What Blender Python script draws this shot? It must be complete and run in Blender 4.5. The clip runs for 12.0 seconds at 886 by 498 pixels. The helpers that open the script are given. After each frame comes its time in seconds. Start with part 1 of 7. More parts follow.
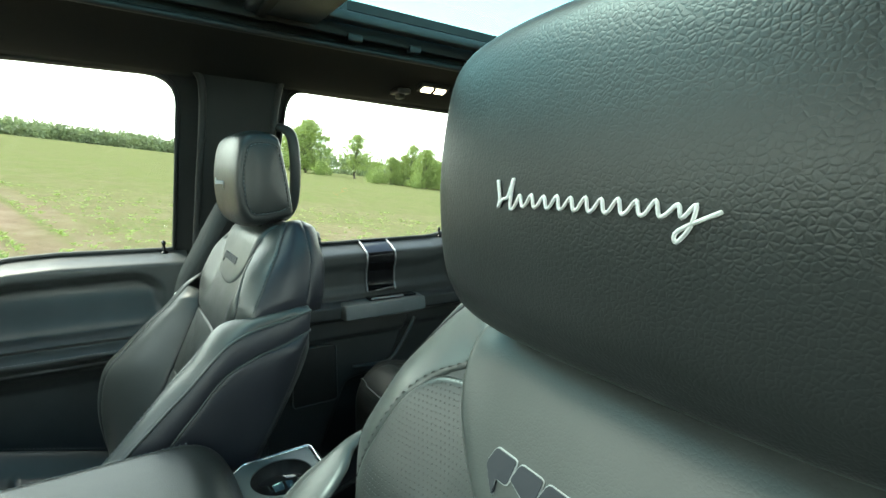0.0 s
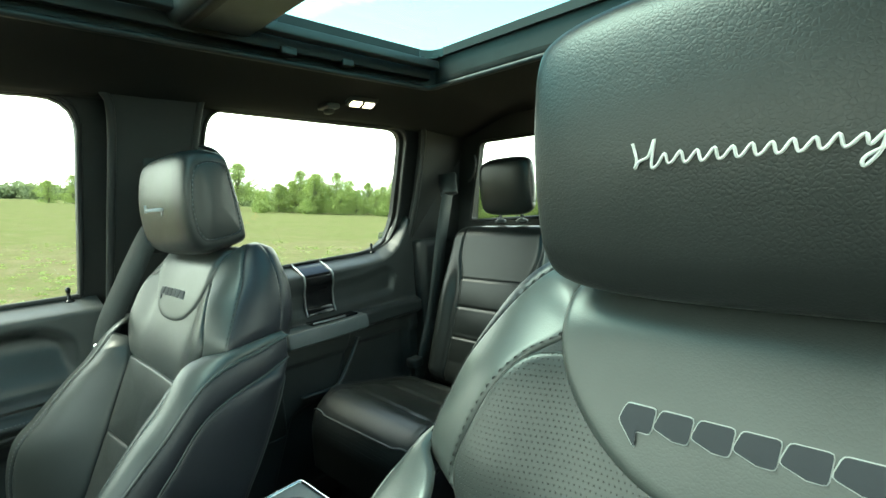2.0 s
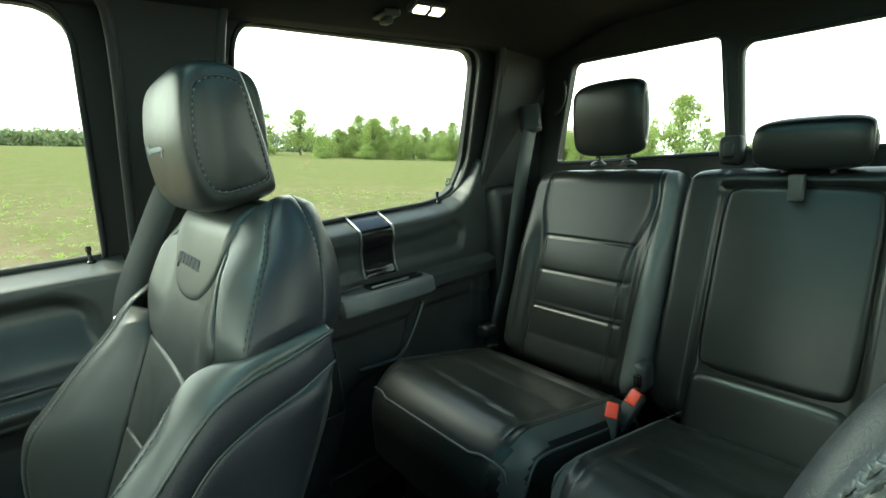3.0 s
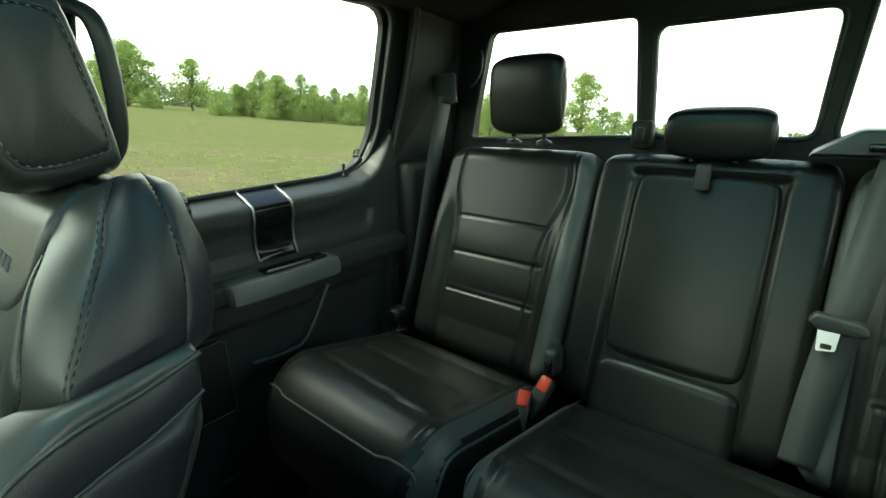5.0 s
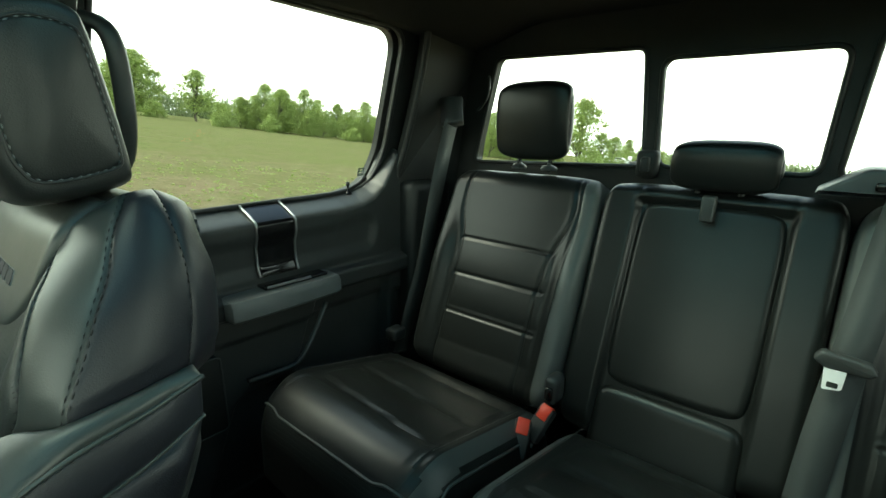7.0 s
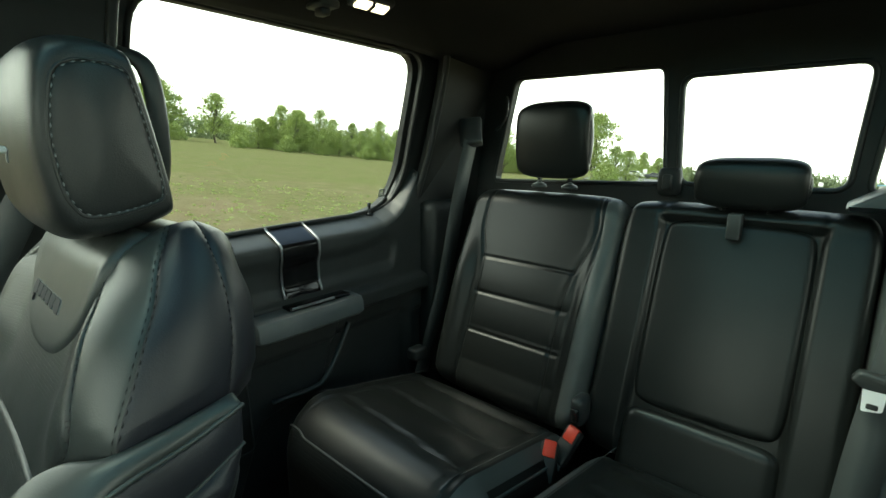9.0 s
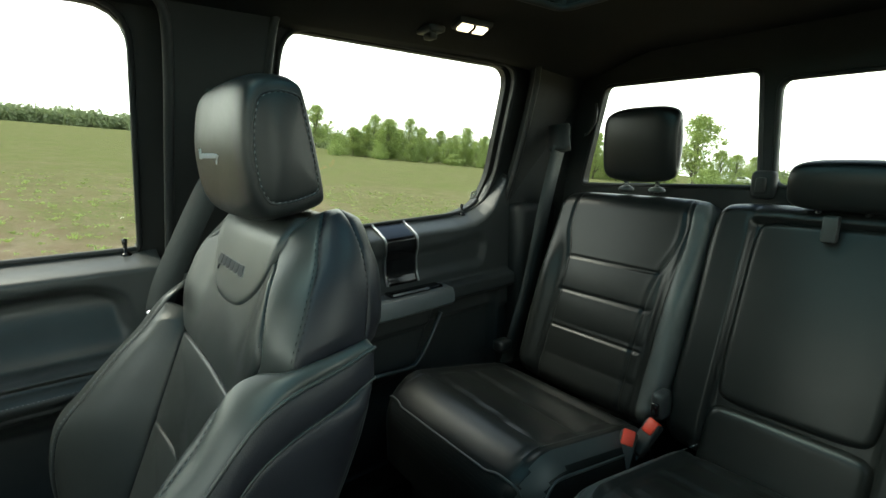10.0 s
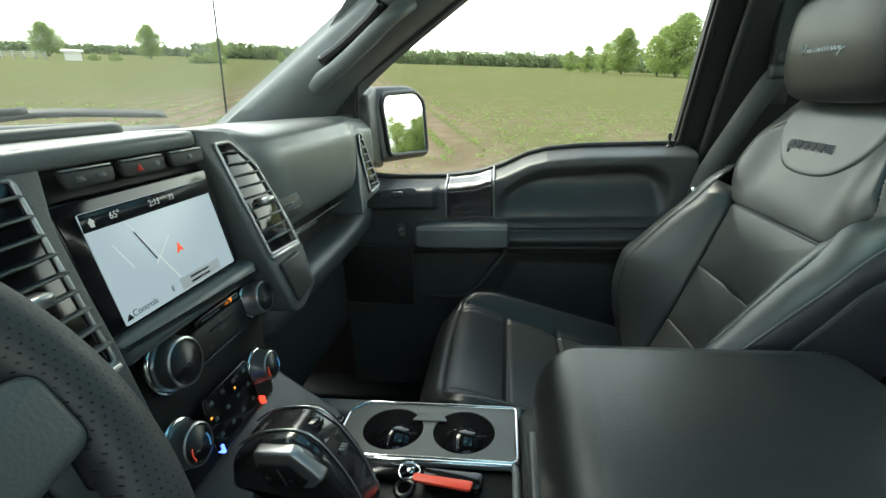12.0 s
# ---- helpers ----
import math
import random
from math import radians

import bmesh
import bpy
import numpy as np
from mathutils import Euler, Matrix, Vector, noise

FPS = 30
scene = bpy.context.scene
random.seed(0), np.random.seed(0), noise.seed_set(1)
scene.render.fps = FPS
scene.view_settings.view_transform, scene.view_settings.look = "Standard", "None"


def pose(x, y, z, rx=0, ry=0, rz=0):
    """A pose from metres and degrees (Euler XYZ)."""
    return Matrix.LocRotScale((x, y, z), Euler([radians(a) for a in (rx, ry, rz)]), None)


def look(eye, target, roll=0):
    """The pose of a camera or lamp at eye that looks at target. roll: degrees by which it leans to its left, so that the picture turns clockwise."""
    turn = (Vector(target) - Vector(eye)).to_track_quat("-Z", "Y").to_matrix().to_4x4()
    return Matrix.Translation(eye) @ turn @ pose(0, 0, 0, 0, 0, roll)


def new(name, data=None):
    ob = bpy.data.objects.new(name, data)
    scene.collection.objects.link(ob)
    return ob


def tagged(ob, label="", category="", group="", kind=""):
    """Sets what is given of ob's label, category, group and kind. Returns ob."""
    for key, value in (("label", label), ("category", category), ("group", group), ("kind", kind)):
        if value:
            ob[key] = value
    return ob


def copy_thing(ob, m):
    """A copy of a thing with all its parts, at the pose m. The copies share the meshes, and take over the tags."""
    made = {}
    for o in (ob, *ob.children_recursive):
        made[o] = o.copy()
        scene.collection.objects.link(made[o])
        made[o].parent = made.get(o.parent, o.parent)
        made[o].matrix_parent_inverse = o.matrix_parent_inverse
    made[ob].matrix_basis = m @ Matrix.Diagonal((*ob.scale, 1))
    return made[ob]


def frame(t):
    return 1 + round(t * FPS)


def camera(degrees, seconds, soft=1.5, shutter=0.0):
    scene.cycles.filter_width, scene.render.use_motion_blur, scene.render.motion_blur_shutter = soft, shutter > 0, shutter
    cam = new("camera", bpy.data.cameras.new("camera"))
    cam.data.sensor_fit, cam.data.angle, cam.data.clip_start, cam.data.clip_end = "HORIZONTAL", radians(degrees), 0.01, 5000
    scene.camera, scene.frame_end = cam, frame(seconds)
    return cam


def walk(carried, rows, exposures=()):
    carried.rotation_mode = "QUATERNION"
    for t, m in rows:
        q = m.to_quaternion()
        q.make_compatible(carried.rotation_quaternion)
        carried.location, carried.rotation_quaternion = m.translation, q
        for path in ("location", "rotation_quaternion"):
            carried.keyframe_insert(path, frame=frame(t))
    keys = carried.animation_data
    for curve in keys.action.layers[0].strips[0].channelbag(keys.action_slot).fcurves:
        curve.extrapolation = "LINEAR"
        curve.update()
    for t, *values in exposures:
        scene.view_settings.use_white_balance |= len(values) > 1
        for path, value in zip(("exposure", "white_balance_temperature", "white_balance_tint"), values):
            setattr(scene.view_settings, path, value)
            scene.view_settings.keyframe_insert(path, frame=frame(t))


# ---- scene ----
cam = camera(86.8, 12.0)
PATH = [
    (0, (0.56, 0.145, 1.602), (-1.083, 1.25, 1.324), 1.2),
    (0.5, (0.556, 0.118, 1.6), (-0.974, 1.39, 1.399), -0.1),
    (1, (0.549, 0.085, 1.593), (-0.881, 1.472, 1.417), -1.6),
    (1.5, (0.528, 0.049, 1.591), (-0.836, 1.502, 1.428), -2.7),
    (2, (0.481, 0.043, 1.581), (-0.89, 1.484, 1.373), -3.6),
    (2.5, (0.364, 0.091, 1.56), (-1.106, 1.411, 1.246), -4.6),
    (3, (0.257, 0.186, 1.571), (-1.265, 1.414, 1.15), -4.3),
    (3.5, (0.202, 0.257, 1.581), (-1.233, 1.563, 1.096), -4.0),
    (3.7, (0.209, 0.27, 1.592), (-1.174, 1.62, 1.076), -3.8),
    (5.3, (0.178, 0.246, 1.58), (-1.048, 1.724, 1.02), -0.7),
    (5.5, (0.164, 0.245, 1.586), (-1.067, 1.724, 1.041), -0.3),
    (6, (0.152, 0.245, 1.587), (-1.076, 1.737, 1.069), 0.5),
    (6.5, (0.162, 0.248, 1.584), (-1.065, 1.746, 1.082), 1.0),
    (7, (0.176, 0.247, 1.587), (-1.059, 1.741, 1.093), 1.1),
    (9, (0.165, 0.234, 1.598), (-1.128, 1.698, 1.169), -0.0),
    (9.5, (0.214, 0.205, 1.602), (-1.128, 1.631, 1.194), -0.1),
    (10, (0.232, 0.15, 1.596), (-1.31, 1.359, 1.194), -0.5),
    (10.5, (0.239, -0.002, 1.605), (-1.559, 0.78, 1.213), -1.5),
    (11, (0.242, -0.103, 1.581), (-1.691, 0.201, 1.169), -2.1),
    (11.5, (0.306, -0.175, 1.55), (-1.626, -0.203, 1.033), -2.4),
    (12, (0.413, -0.195, 1.549), (-1.47, -0.46, 0.929), -2.4),
]
# the truck stands nose-down and leaning on the field's edge
CAR = Vector((0.0553, 0.0757, 1.0)).rotation_difference(Vector((0, 0, 1))).to_matrix().to_4x4()
EXPOSURES = [(0.0, 2.32, 6500, -11), (2.0, 2.38, 6700, -19), (3.0, 2.2, 6900, -18), (5.5, 1.75, 7050, -18), (7.0, 1.65, 7050, -17), (9.5, 1.52, 6950, -10), (10.5, 1.6, 6850, -6), (11.3, 1.4, 6800, -6), (12.0, 1.75, 6700, -6)]
walk(cam, [(t, CAR @ look(eye, target, roll)) for t, eye, target, roll in PATH], EXPOSURES)

# ---- light ----
SUN_ELEV, SUN_AZ = 53.0, 228.0          # degrees; azimuth clockwise from +y
world = bpy.data.worlds.new("world")
scene.world = world
world.use_nodes = True
wn, wl = world.node_tree.nodes, world.node_tree.links
sky = wn.new("ShaderNodeTexSky")
sky.sky_type, sky.sun_disc = "NISHITA", False
sky.sun_elevation, sky.sun_rotation = radians(SUN_ELEV), radians(SUN_AZ)
sky.air_density, sky.dust_density, sky.ozone_density = 1.0, 2.0, 1.0
w_co = wn.new("ShaderNodeTexCoord")
w_map = wn.new("ShaderNodeMapping")
w_map.inputs["Scale"].default_value = (1.6, 1.6, 4.0)
w_noise = wn.new("ShaderNodeTexNoise")
w_noise.inputs["Scale"].default_value, w_noise.inputs["Detail"].default_value = 2.2, 7.0
w_ramp = wn.new("ShaderNodeValToRGB")
w_ramp.color_ramp.elements[0].position, w_ramp.color_ramp.elements[1].position = 0.54, 0.70
w_sep = wn.new("ShaderNodeSeparateXYZ")
w_low = wn.new("ShaderNodeMapRange")       # haze whitens the lower sky
w_low.inputs["From Min"].default_value, w_low.inputs["From Max"].default_value = 0.62, 0.12
w_max = wn.new("ShaderNodeMath")
w_max.operation = "MAXIMUM"
w_mix = wn.new("ShaderNodeMixRGB")
w_mix.inputs["Color2"].default_value = (13.0, 13.2, 13.0, 1)
wl.new(w_co.outputs["Generated"], w_map.inputs["Vector"])
wl.new(w_map.outputs["Vector"], w_noise.inputs["Vector"])
wl.new(w_noise.outputs["Fac"], w_ramp.inputs["Fac"])
wl.new(w_co.outputs["Generated"], w_sep.inputs["Vector"])
wl.new(w_sep.outputs["Z"], w_low.inputs["Value"])
wl.new(w_ramp.outputs["Color"], w_max.inputs[0])
wl.new(w_low.outputs["Result"], w_max.inputs[1])
wl.new(w_max.outputs["Value"], w_mix.inputs["Fac"])
wl.new(sky.outputs["Color"], w_mix.inputs["Color1"])
wl.new(w_mix.outputs["Color"], wn["Background"].inputs["Color"])
wn["Background"].inputs["Strength"].default_value = 0.12
sun = new("sun", bpy.data.lights.new("sun", "SUN"))
sun.data.energy, sun.data.angle, sun.data.color = 1.0, radians(28), (1.0, 0.95, 0.88)
_a, _e = radians(SUN_AZ), radians(SUN_ELEV)
sun.matrix_basis = look((0, 0, 30), (-30 * math.sin(_a) * math.cos(_e), -30 * math.cos(_a) * math.cos(_e), 30 - 30 * math.sin(_e)))


# ---- materials ----
class Shader:
    """A small wrapper round one principled material."""

    def __init__(self, name, color, rough=0.5, metal=0.0, **inputs):
        self.m = bpy.data.materials.new(name)
        self.m.use_nodes = True
        self.n, self.l = self.m.node_tree.nodes, self.m.node_tree.links
        self.b = self.n["Principled BSDF"]
        self.set(color, rough, metal)
        for key, value in inputs.items():
            self.b.inputs[key.replace("_", " ")].default_value = value
        self.co = self.n.new("ShaderNodeTexCoord").outputs["Object"]
        self.height = None

    def set(self, color, rough, metal):
        self.b.inputs["Base Color"].default_value = (*color, 1)
        self.b.inputs["Roughness"].default_value = rough
        self.b.inputs["Metallic"].default_value = metal

    def node(self, kind, **values):
        n = self.n.new("ShaderNode" + kind)
        for key, value in values.items():
            if key == "operation":
                n.operation = value
            elif key == "feature":
                n.feature = value
            else:
                n.inputs[key].default_value = value
        return n

    def math(self, operation, a, b=None):
        n = self.node("Math", operation=operation)
        for i, v in enumerate((a, b)):
            if v is None:
                continue
            if isinstance(v, (int, float)):
                n.inputs[i].default_value = v
            else:
                self.l.new(v, n.inputs[i])
        return n.outputs[0]

    def noise(self, scale, detail=4.0, rough=0.55, co=None):
        n = self.node("TexNoise", Scale=scale, Detail=detail, Roughness=rough)
        self.l.new(co or self.co, n.inputs["Vector"])
        return n.outputs["Fac"]

    def voronoi(self, scale, feature="DISTANCE_TO_EDGE", out="Distance"):
        n = self.node("TexVoronoi", Scale=scale, feature=feature)
        self.l.new(self.co, n.inputs["Vector"])
        return n.outputs[out]

    def ramp(self, fac, stops):
        n = self.n.new("ShaderNodeValToRGB")
        e = n.color_ramp.elements
        while len(e) < len(stops):
            e.new(0.5)
        for el, (p, c) in zip(e, stops):
            el.position, el.color = p, (*c, 1)
        self.l.new(fac, n.inputs["Fac"])
        return n.outputs["Color"]

    def mix(self, fac, a, b, kind="MIX"):
        n = self.n.new("ShaderNodeMixRGB")
        n.blend_type = kind
        for i, v in enumerate((fac, a, b)):
            if isinstance(v, (int, float)):
                n.inputs[i].default_value = v
            elif isinstance(v, tuple):
                n.inputs[i].default_value = (*v, 1)
            else:
                self.l.new(v, n.inputs[i])
        return n.outputs["Color"]

    def color(self, out):
        self.l.new(out, self.b.inputs["Base Color"])
        return self

    def rough(self, fac, low, high):
        n = self.node("MapRange")
        n.inputs["To Min"].default_value, n.inputs["To Max"].default_value = low, high
        self.l.new(fac, n.inputs["Value"])
        self.l.new(n.outputs["Result"], self.b.inputs["Roughness"])
        return self

    def bump(self, height, strength=0.3, dist=0.001):
        n = self.node("Bump", Strength=strength, Distance=dist)
        self.l.new(height, n.inputs["Height"])
        if self.height:
            self.l.new(self.height, n.inputs["Normal"])
        self.height = n.outputs["Normal"]
        self.l.new(self.height, self.b.inputs["Normal"])
        return self


def leather(name, color, grain=1.0, rough=(0.36, 0.56), holes=None, shine=0.5):
    s = Shader(name, color, Specular_IOR_Level=shine)
    cells = s.ramp(s.voronoi(430), [(0.0, (0, 0, 0)), (0.24, (1, 1, 1))])
    folds = s.noise(190, 5.0, 0.6)
    broad = s.noise(9, 3.0)
    s.color(s.ramp(broad, [(0.3, tuple(c * 0.86 for c in color)), (0.7, tuple(c * 1.15 for c in color))]))
    s.rough(s.noise(24, 4.0), *rough)
    s.bump(s.noise(16, 3.0), 0.05, 0.002).bump(folds, 0.16 * grain, 0.0008).bump(cells, 0.19 * grain, 0.0004)
    if holes:                        # rows of punched holes
        sep = s.n.new("ShaderNodeSeparateXYZ")
        s.l.new(s.co, sep.inputs["Vector"])
        v = s.math("DIVIDE", sep.outputs[holes[1]], holes[2])
        row = s.math("FLOOR", v)
        u = s.math("ADD", s.math("DIVIDE", sep.outputs[holes[0]], holes[2]), s.math("MULTIPLY", row, 0.5))
        du = s.math("SUBTRACT", s.math("FRACT", u), 0.5)
        dv = s.math("SUBTRACT", s.math("FRACT", v), 0.5)
        d = s.math("SQRT", s.math("ADD", s.math("MULTIPLY", du, du), s.math("MULTIPLY", dv, dv)))
        hole = s.ramp(d, [(0.10, (0, 0, 0)), (0.17, (1, 1, 1))])
        lit = s.b.inputs["Base Color"].links[0].from_socket
        s.color(s.mix(hole, (0.002, 0.002, 0.002), lit))
        s.bump(hole, 0.6, 0.0012)
    return s.m


def plastic(name, color, rough, grain=700, strength=0.25):
    s = Shader(name, color)
    s.color(s.ramp(s.noise(11, 4.0), [(0.3, tuple(c * 0.88 for c in color)), (0.7, tuple(c * 1.12 for c in color))]))
    s.rough(s.noise(30, 4.0), rough - 0.05, rough + 0.08)
    s.bump(s.voronoi(grain, "F1"), strength, 0.0004)
    return s.m


LEATHER = leather("leather_black", (0.019, 0.022, 0.0225), 1.0, (0.31, 0.43), shine=0.5)
# the same black leather on the seat sides, darker and bluer for their shade
LEATHER_SHADED = leather("leather_shaded", (0.0165, 0.0185, 0.0245), 0.9, (0.33, 0.45), shine=0.45)
# bolsters and shoulders: colour raised for the windscreen light they catch
LEATHER_SMOOTH = leather("leather_smooth", (0.037, 0.043, 0.042), 0.5, (0.31, 0.42), shine=0.62)
# paler leather; down the rear backs' inner edge it stands in for sheen
LEATHER_PALE = leather("leather_pale", (0.075, 0.083, 0.080), 0.5, (0.34, 0.48))
# rear bench: black leather coloured darker for the dim back of the cab
LEATHER_BENCH_DIM = leather("leather_bench_dim", (0.0105, 0.0122, 0.0118), 0.35, (0.28, 0.36), shine=0.34)
LEATHER_HOLES = leather("leather_perforated", (0.029, 0.0335, 0.033), 0.5, (0.28, 0.42), holes=("X", "Z", 0.0036))
# one perforated leather twice: darkened for the rear bench, lightened for front cushions
LEATHER_FLAT_DIM = leather("leather_perforated_dim", (0.0165, 0.019, 0.019), 0.5, (0.30, 0.42), holes=("X", "Y", 0.0038))
LEATHER_FLAT_LIT = leather("leather_perforated_lit", (0.030, 0.0345, 0.034), 0.5, (0.30, 0.42), holes=("X", "Y", 0.0038))
LEATHER_WHEEL = leather("leather_wheel", (0.042, 0.046, 0.048), 0.4, (0.45, 0.6), holes=("X", "Z", 0.0040))
PLASTIC = plastic("plastic_charcoal", (0.039, 0.043, 0.043), 0.38)
# the charcoal door plastic again, lightened for the light on the front door
PLASTIC_DOOR_LIT = plastic("plastic_door_lit", (0.056, 0.062, 0.062), 0.36)
PLASTIC_SOFT = plastic("plastic_soft_grey", (0.080, 0.090, 0.089), 0.42, 420, 0.35)
# black dash plastic, raised to grey for the sky sheen through the windscreen
PLASTIC_DASH_LIT = plastic("plastic_dash_lit", (0.135, 0.148, 0.146), 0.33, 420, 0.3)
PLASTIC_TRIM = plastic("plastic_trim_black", (0.017, 0.019, 0.0185), 0.55, 500)
# dark pillar plastic; the daylight falling on it is put into a paler grey
PLASTIC_PILLAR_LIT = plastic("plastic_pillar_lit", (0.135, 0.150, 0.149), 0.40, 420, 0.35)
STEEL = Shader("bright_steel", (0.72, 0.73, 0.74), 0.30, 0.35).m
GREY = plastic("plastic_grey", (0.13, 0.142, 0.143), 0.45, 800, 0.15)
SATIN = Shader("satin_silver", (0.42, 0.43, 0.44), 0.33, 0.9).m
CHROME = Shader("chrome", (0.72, 0.73, 0.74), 0.10, 1.0).m
GLOSS = Shader("gloss_black", (0.008, 0.008, 0.009), 0.09).m
KNOB_CAP = Shader("knob_cap", (0.007, 0.007, 0.008), 0.42).m
RUBBER = plastic("rubber_black", (0.026, 0.028, 0.028), 0.42, 300, 0.1)
THREAD = Shader("thread_grey", (0.24, 0.25, 0.25), 0.75).m
THREAD_DARK = Shader("thread_dark", (0.012, 0.013, 0.014), 0.7).m
THREAD_SILVER = Shader("thread_silver", (0.62, 0.63, 0.64), 0.55).m
THREAD_BADGE = Shader("thread_badge", (0.30, 0.32, 0.32), 0.6).m
EMBROIDERY = Shader("embroidery_navy", (0.014, 0.017, 0.024), 0.7).m
RED = Shader("plastic_red", (0.75, 0.055, 0.025), 0.4).m
CARPET = plastic("carpet_black", (0.010, 0.010, 0.011), 0.95, 260, 0.9)


def fabric(name, color):
    s = Shader(name, color, 0.95)
    s.color(s.ramp(s.noise(500, 3.0), [(0.3, tuple(c * 0.75 for c in color)), (0.7, tuple(c * 1.25 for c in color))]))
    s.bump(s.noise(900, 2.0), 0.4, 0.0006)
    return s.m


HEADLINER = fabric("headliner_black", (0.013, 0.014, 0.013))


def webbing():
    s = Shader("belt_webbing", (0.035, 0.041, 0.041), 0.5)
    w = s.node("TexWave", Scale=260.0, Distortion=0.0)
    w.bands_direction = "DIAGONAL"
    s.l.new(s.co, w.inputs["Vector"])
    s.bump(w.outputs["Fac"], 0.35, 0.0006)
    return s.m


def carbon():
    s = Shader("carbon_weave", (0.02, 0.02, 0.022), 0.25, 0.0, Coat_Weight=1.0, Coat_Roughness=0.06)
    n = s.node("TexChecker", Scale=620.0)
    s.l.new(s.co, n.inputs["Vector"])
    s.color(s.mix(n.outputs["Fac"], (0.010, 0.010, 0.011), (0.024, 0.025, 0.027)))
    return s.m


WEBBING, CARBON = webbing(), carbon()


def glass(name, tint, rough=0.0):
    m = bpy.data.materials.new(name)
    m.use_nodes = True
    n, l = m.node_tree.nodes, m.node_tree.links
    n.remove(n["Principled BSDF"])
    t, g, mx, f, p, r = (n.new("ShaderNode" + k) for k in ("BsdfTransparent", "BsdfGlossy", "MixShader", "LayerWeight", "Math", "MapRange"))
    t.inputs["Color"].default_value = (*tint, 1)
    g.inputs["Roughness"].default_value = rough
    p.operation, p.inputs[1].default_value = "POWER", 5.0
    r.inputs["To Min"].default_value, r.inputs["To Max"].default_value = 0.03, 0.7
    l.new(f.outputs["Facing"], p.inputs[0])
    l.new(p.outputs["Value"], r.inputs["Value"])
    l.new(r.outputs["Result"], mx.inputs["Fac"])
    l.new(t.outputs["BSDF"], mx.inputs[1])
    l.new(g.outputs["BSDF"], mx.inputs[2])
    l.new(mx.outputs["Shader"], n["Material Output"].inputs["Surface"])
    return m


GLASS = glass("glass_clear", (0.975, 0.985, 0.98))
GLASS_ROOF = glass("glass_roof", (0.52, 0.74, 0.77))
MIRROR = Shader("mirror", (0.9, 0.9, 0.9), 0.01, 1.0).m


def glow(name, color, strength):
    s = Shader(name, (0, 0, 0), 0.4)
    s.b.inputs["Emission Color"].default_value = (*color, 1)
    s.b.inputs["Emission Strength"].default_value = strength
    return s.m


LAMP = glow("lamp_warm", (1.0, 0.82, 0.58), 1.35)


# ---- builders ----
CAB = []                                   # top-level things of the truck
BASE = {}


def thing(name, label, category, base=(0, 0, 0), group="", kind=""):
    ob = new(name)
    ob.empty_display_size = 0.05
    ob.location = base
    BASE[ob.name] = Vector(base)
    CAB.append(ob)
    return tagged(ob, label, category, group, kind)


def solid(name, data, mat, parent=None, label="", smooth=True, at=None):
    """Links vertices and faces (or a bmesh) as one mesh under a thing or part."""
    me = bpy.data.meshes.new(name)
    if isinstance(data, bmesh.types.BMesh):
        data.to_mesh(me)
        data.free()
    else:
        v, f = data
        me.from_pydata([tuple(p) for p in v], [], [tuple(q) for q in f])
        bm = bmesh.new()
        bm.from_mesh(me)
        bmesh.ops.recalc_face_normals(bm, faces=bm.faces)
        bm.to_mesh(me)
        bm.free()
    root = parent
    while root is not None and root.parent is not None:
        root = root.parent
    off = BASE.get(root.name, Vector()) if root else Vector()
    if off.length:
        me.transform(Matrix.Translation(-off))
    me.materials.append(mat)
    if smooth:
        me.shade_smooth()
    ob = new(name, me)
    ob.parent = parent
    if label:
        tagged(ob, label)
    if parent is None:
        CAB.append(ob)
    return ob


part = solid


def structure(name, data, mat, label, smooth=True):
    return tagged(solid(name, data, mat, None, "", smooth), label, name.split("_")[0], kind="structure")


def edge_smooth(ob, angle=35):
    ob.data.set_sharp_from_angle(angle=radians(angle))
    return ob


def box(x0, x1, y0, y1, z0, z1, bev=0.004, seg=2):
    bm = bmesh.new()
    bmesh.ops.create_cube(bm, size=1.0)
    for v in bm.verts:
        v.co = Vector(((x0 + x1) / 2 + v.co.x * (x1 - x0), (y0 + y1) / 2 + v.co.y * (y1 - y0), (z0 + z1) / 2 + v.co.z * (z1 - z0)))
    if bev:
        bmesh.ops.bevel(bm, geom=bm.edges[:], offset=bev, segments=seg, profile=0.5, affect="EDGES")
    return bm


AX = {"x": (1, 2, 0), "y": (0, 2, 1), "z": (0, 1, 2)}


def prism(outline, axis, a, b, bev=0.003, seg=2, warp=None):
    """A flat outline in the plane across an axis, thickened from a to b."""
    i, j, k = AX[axis]
    bm = bmesh.new()
    rings = []
    for c in (a, b):
        ring = []
        for p in outline:
            co = [0, 0, 0]
            co[i], co[j], co[k] = p[0], p[1], c
            ring.append(bm.verts.new(co))
        rings.append(ring)
    n = len(outline)
    for q in range(n):
        bm.faces.new((rings[0][q], rings[0][(q + 1) % n], rings[1][(q + 1) % n], rings[1][q]))
    bm.faces.new(rings[0][::-1])
    bm.faces.new(rings[1])
    bmesh.ops.recalc_face_normals(bm, faces=bm.faces)
    if bev:
        rim = [e for e in bm.edges if len(e.link_faces) == 2 and any(len(f.verts) > 4 or n == 4 for f in e.link_faces) and
               abs(e.verts[0].co[k] - e.verts[1].co[k]) < 1e-7]
        bmesh.ops.bevel(bm, geom=rim, offset=bev, segments=seg, profile=0.5, affect="EDGES")
    if warp:
        for v in bm.verts:
            v.co = Vector(warp(v.co))
    return bm


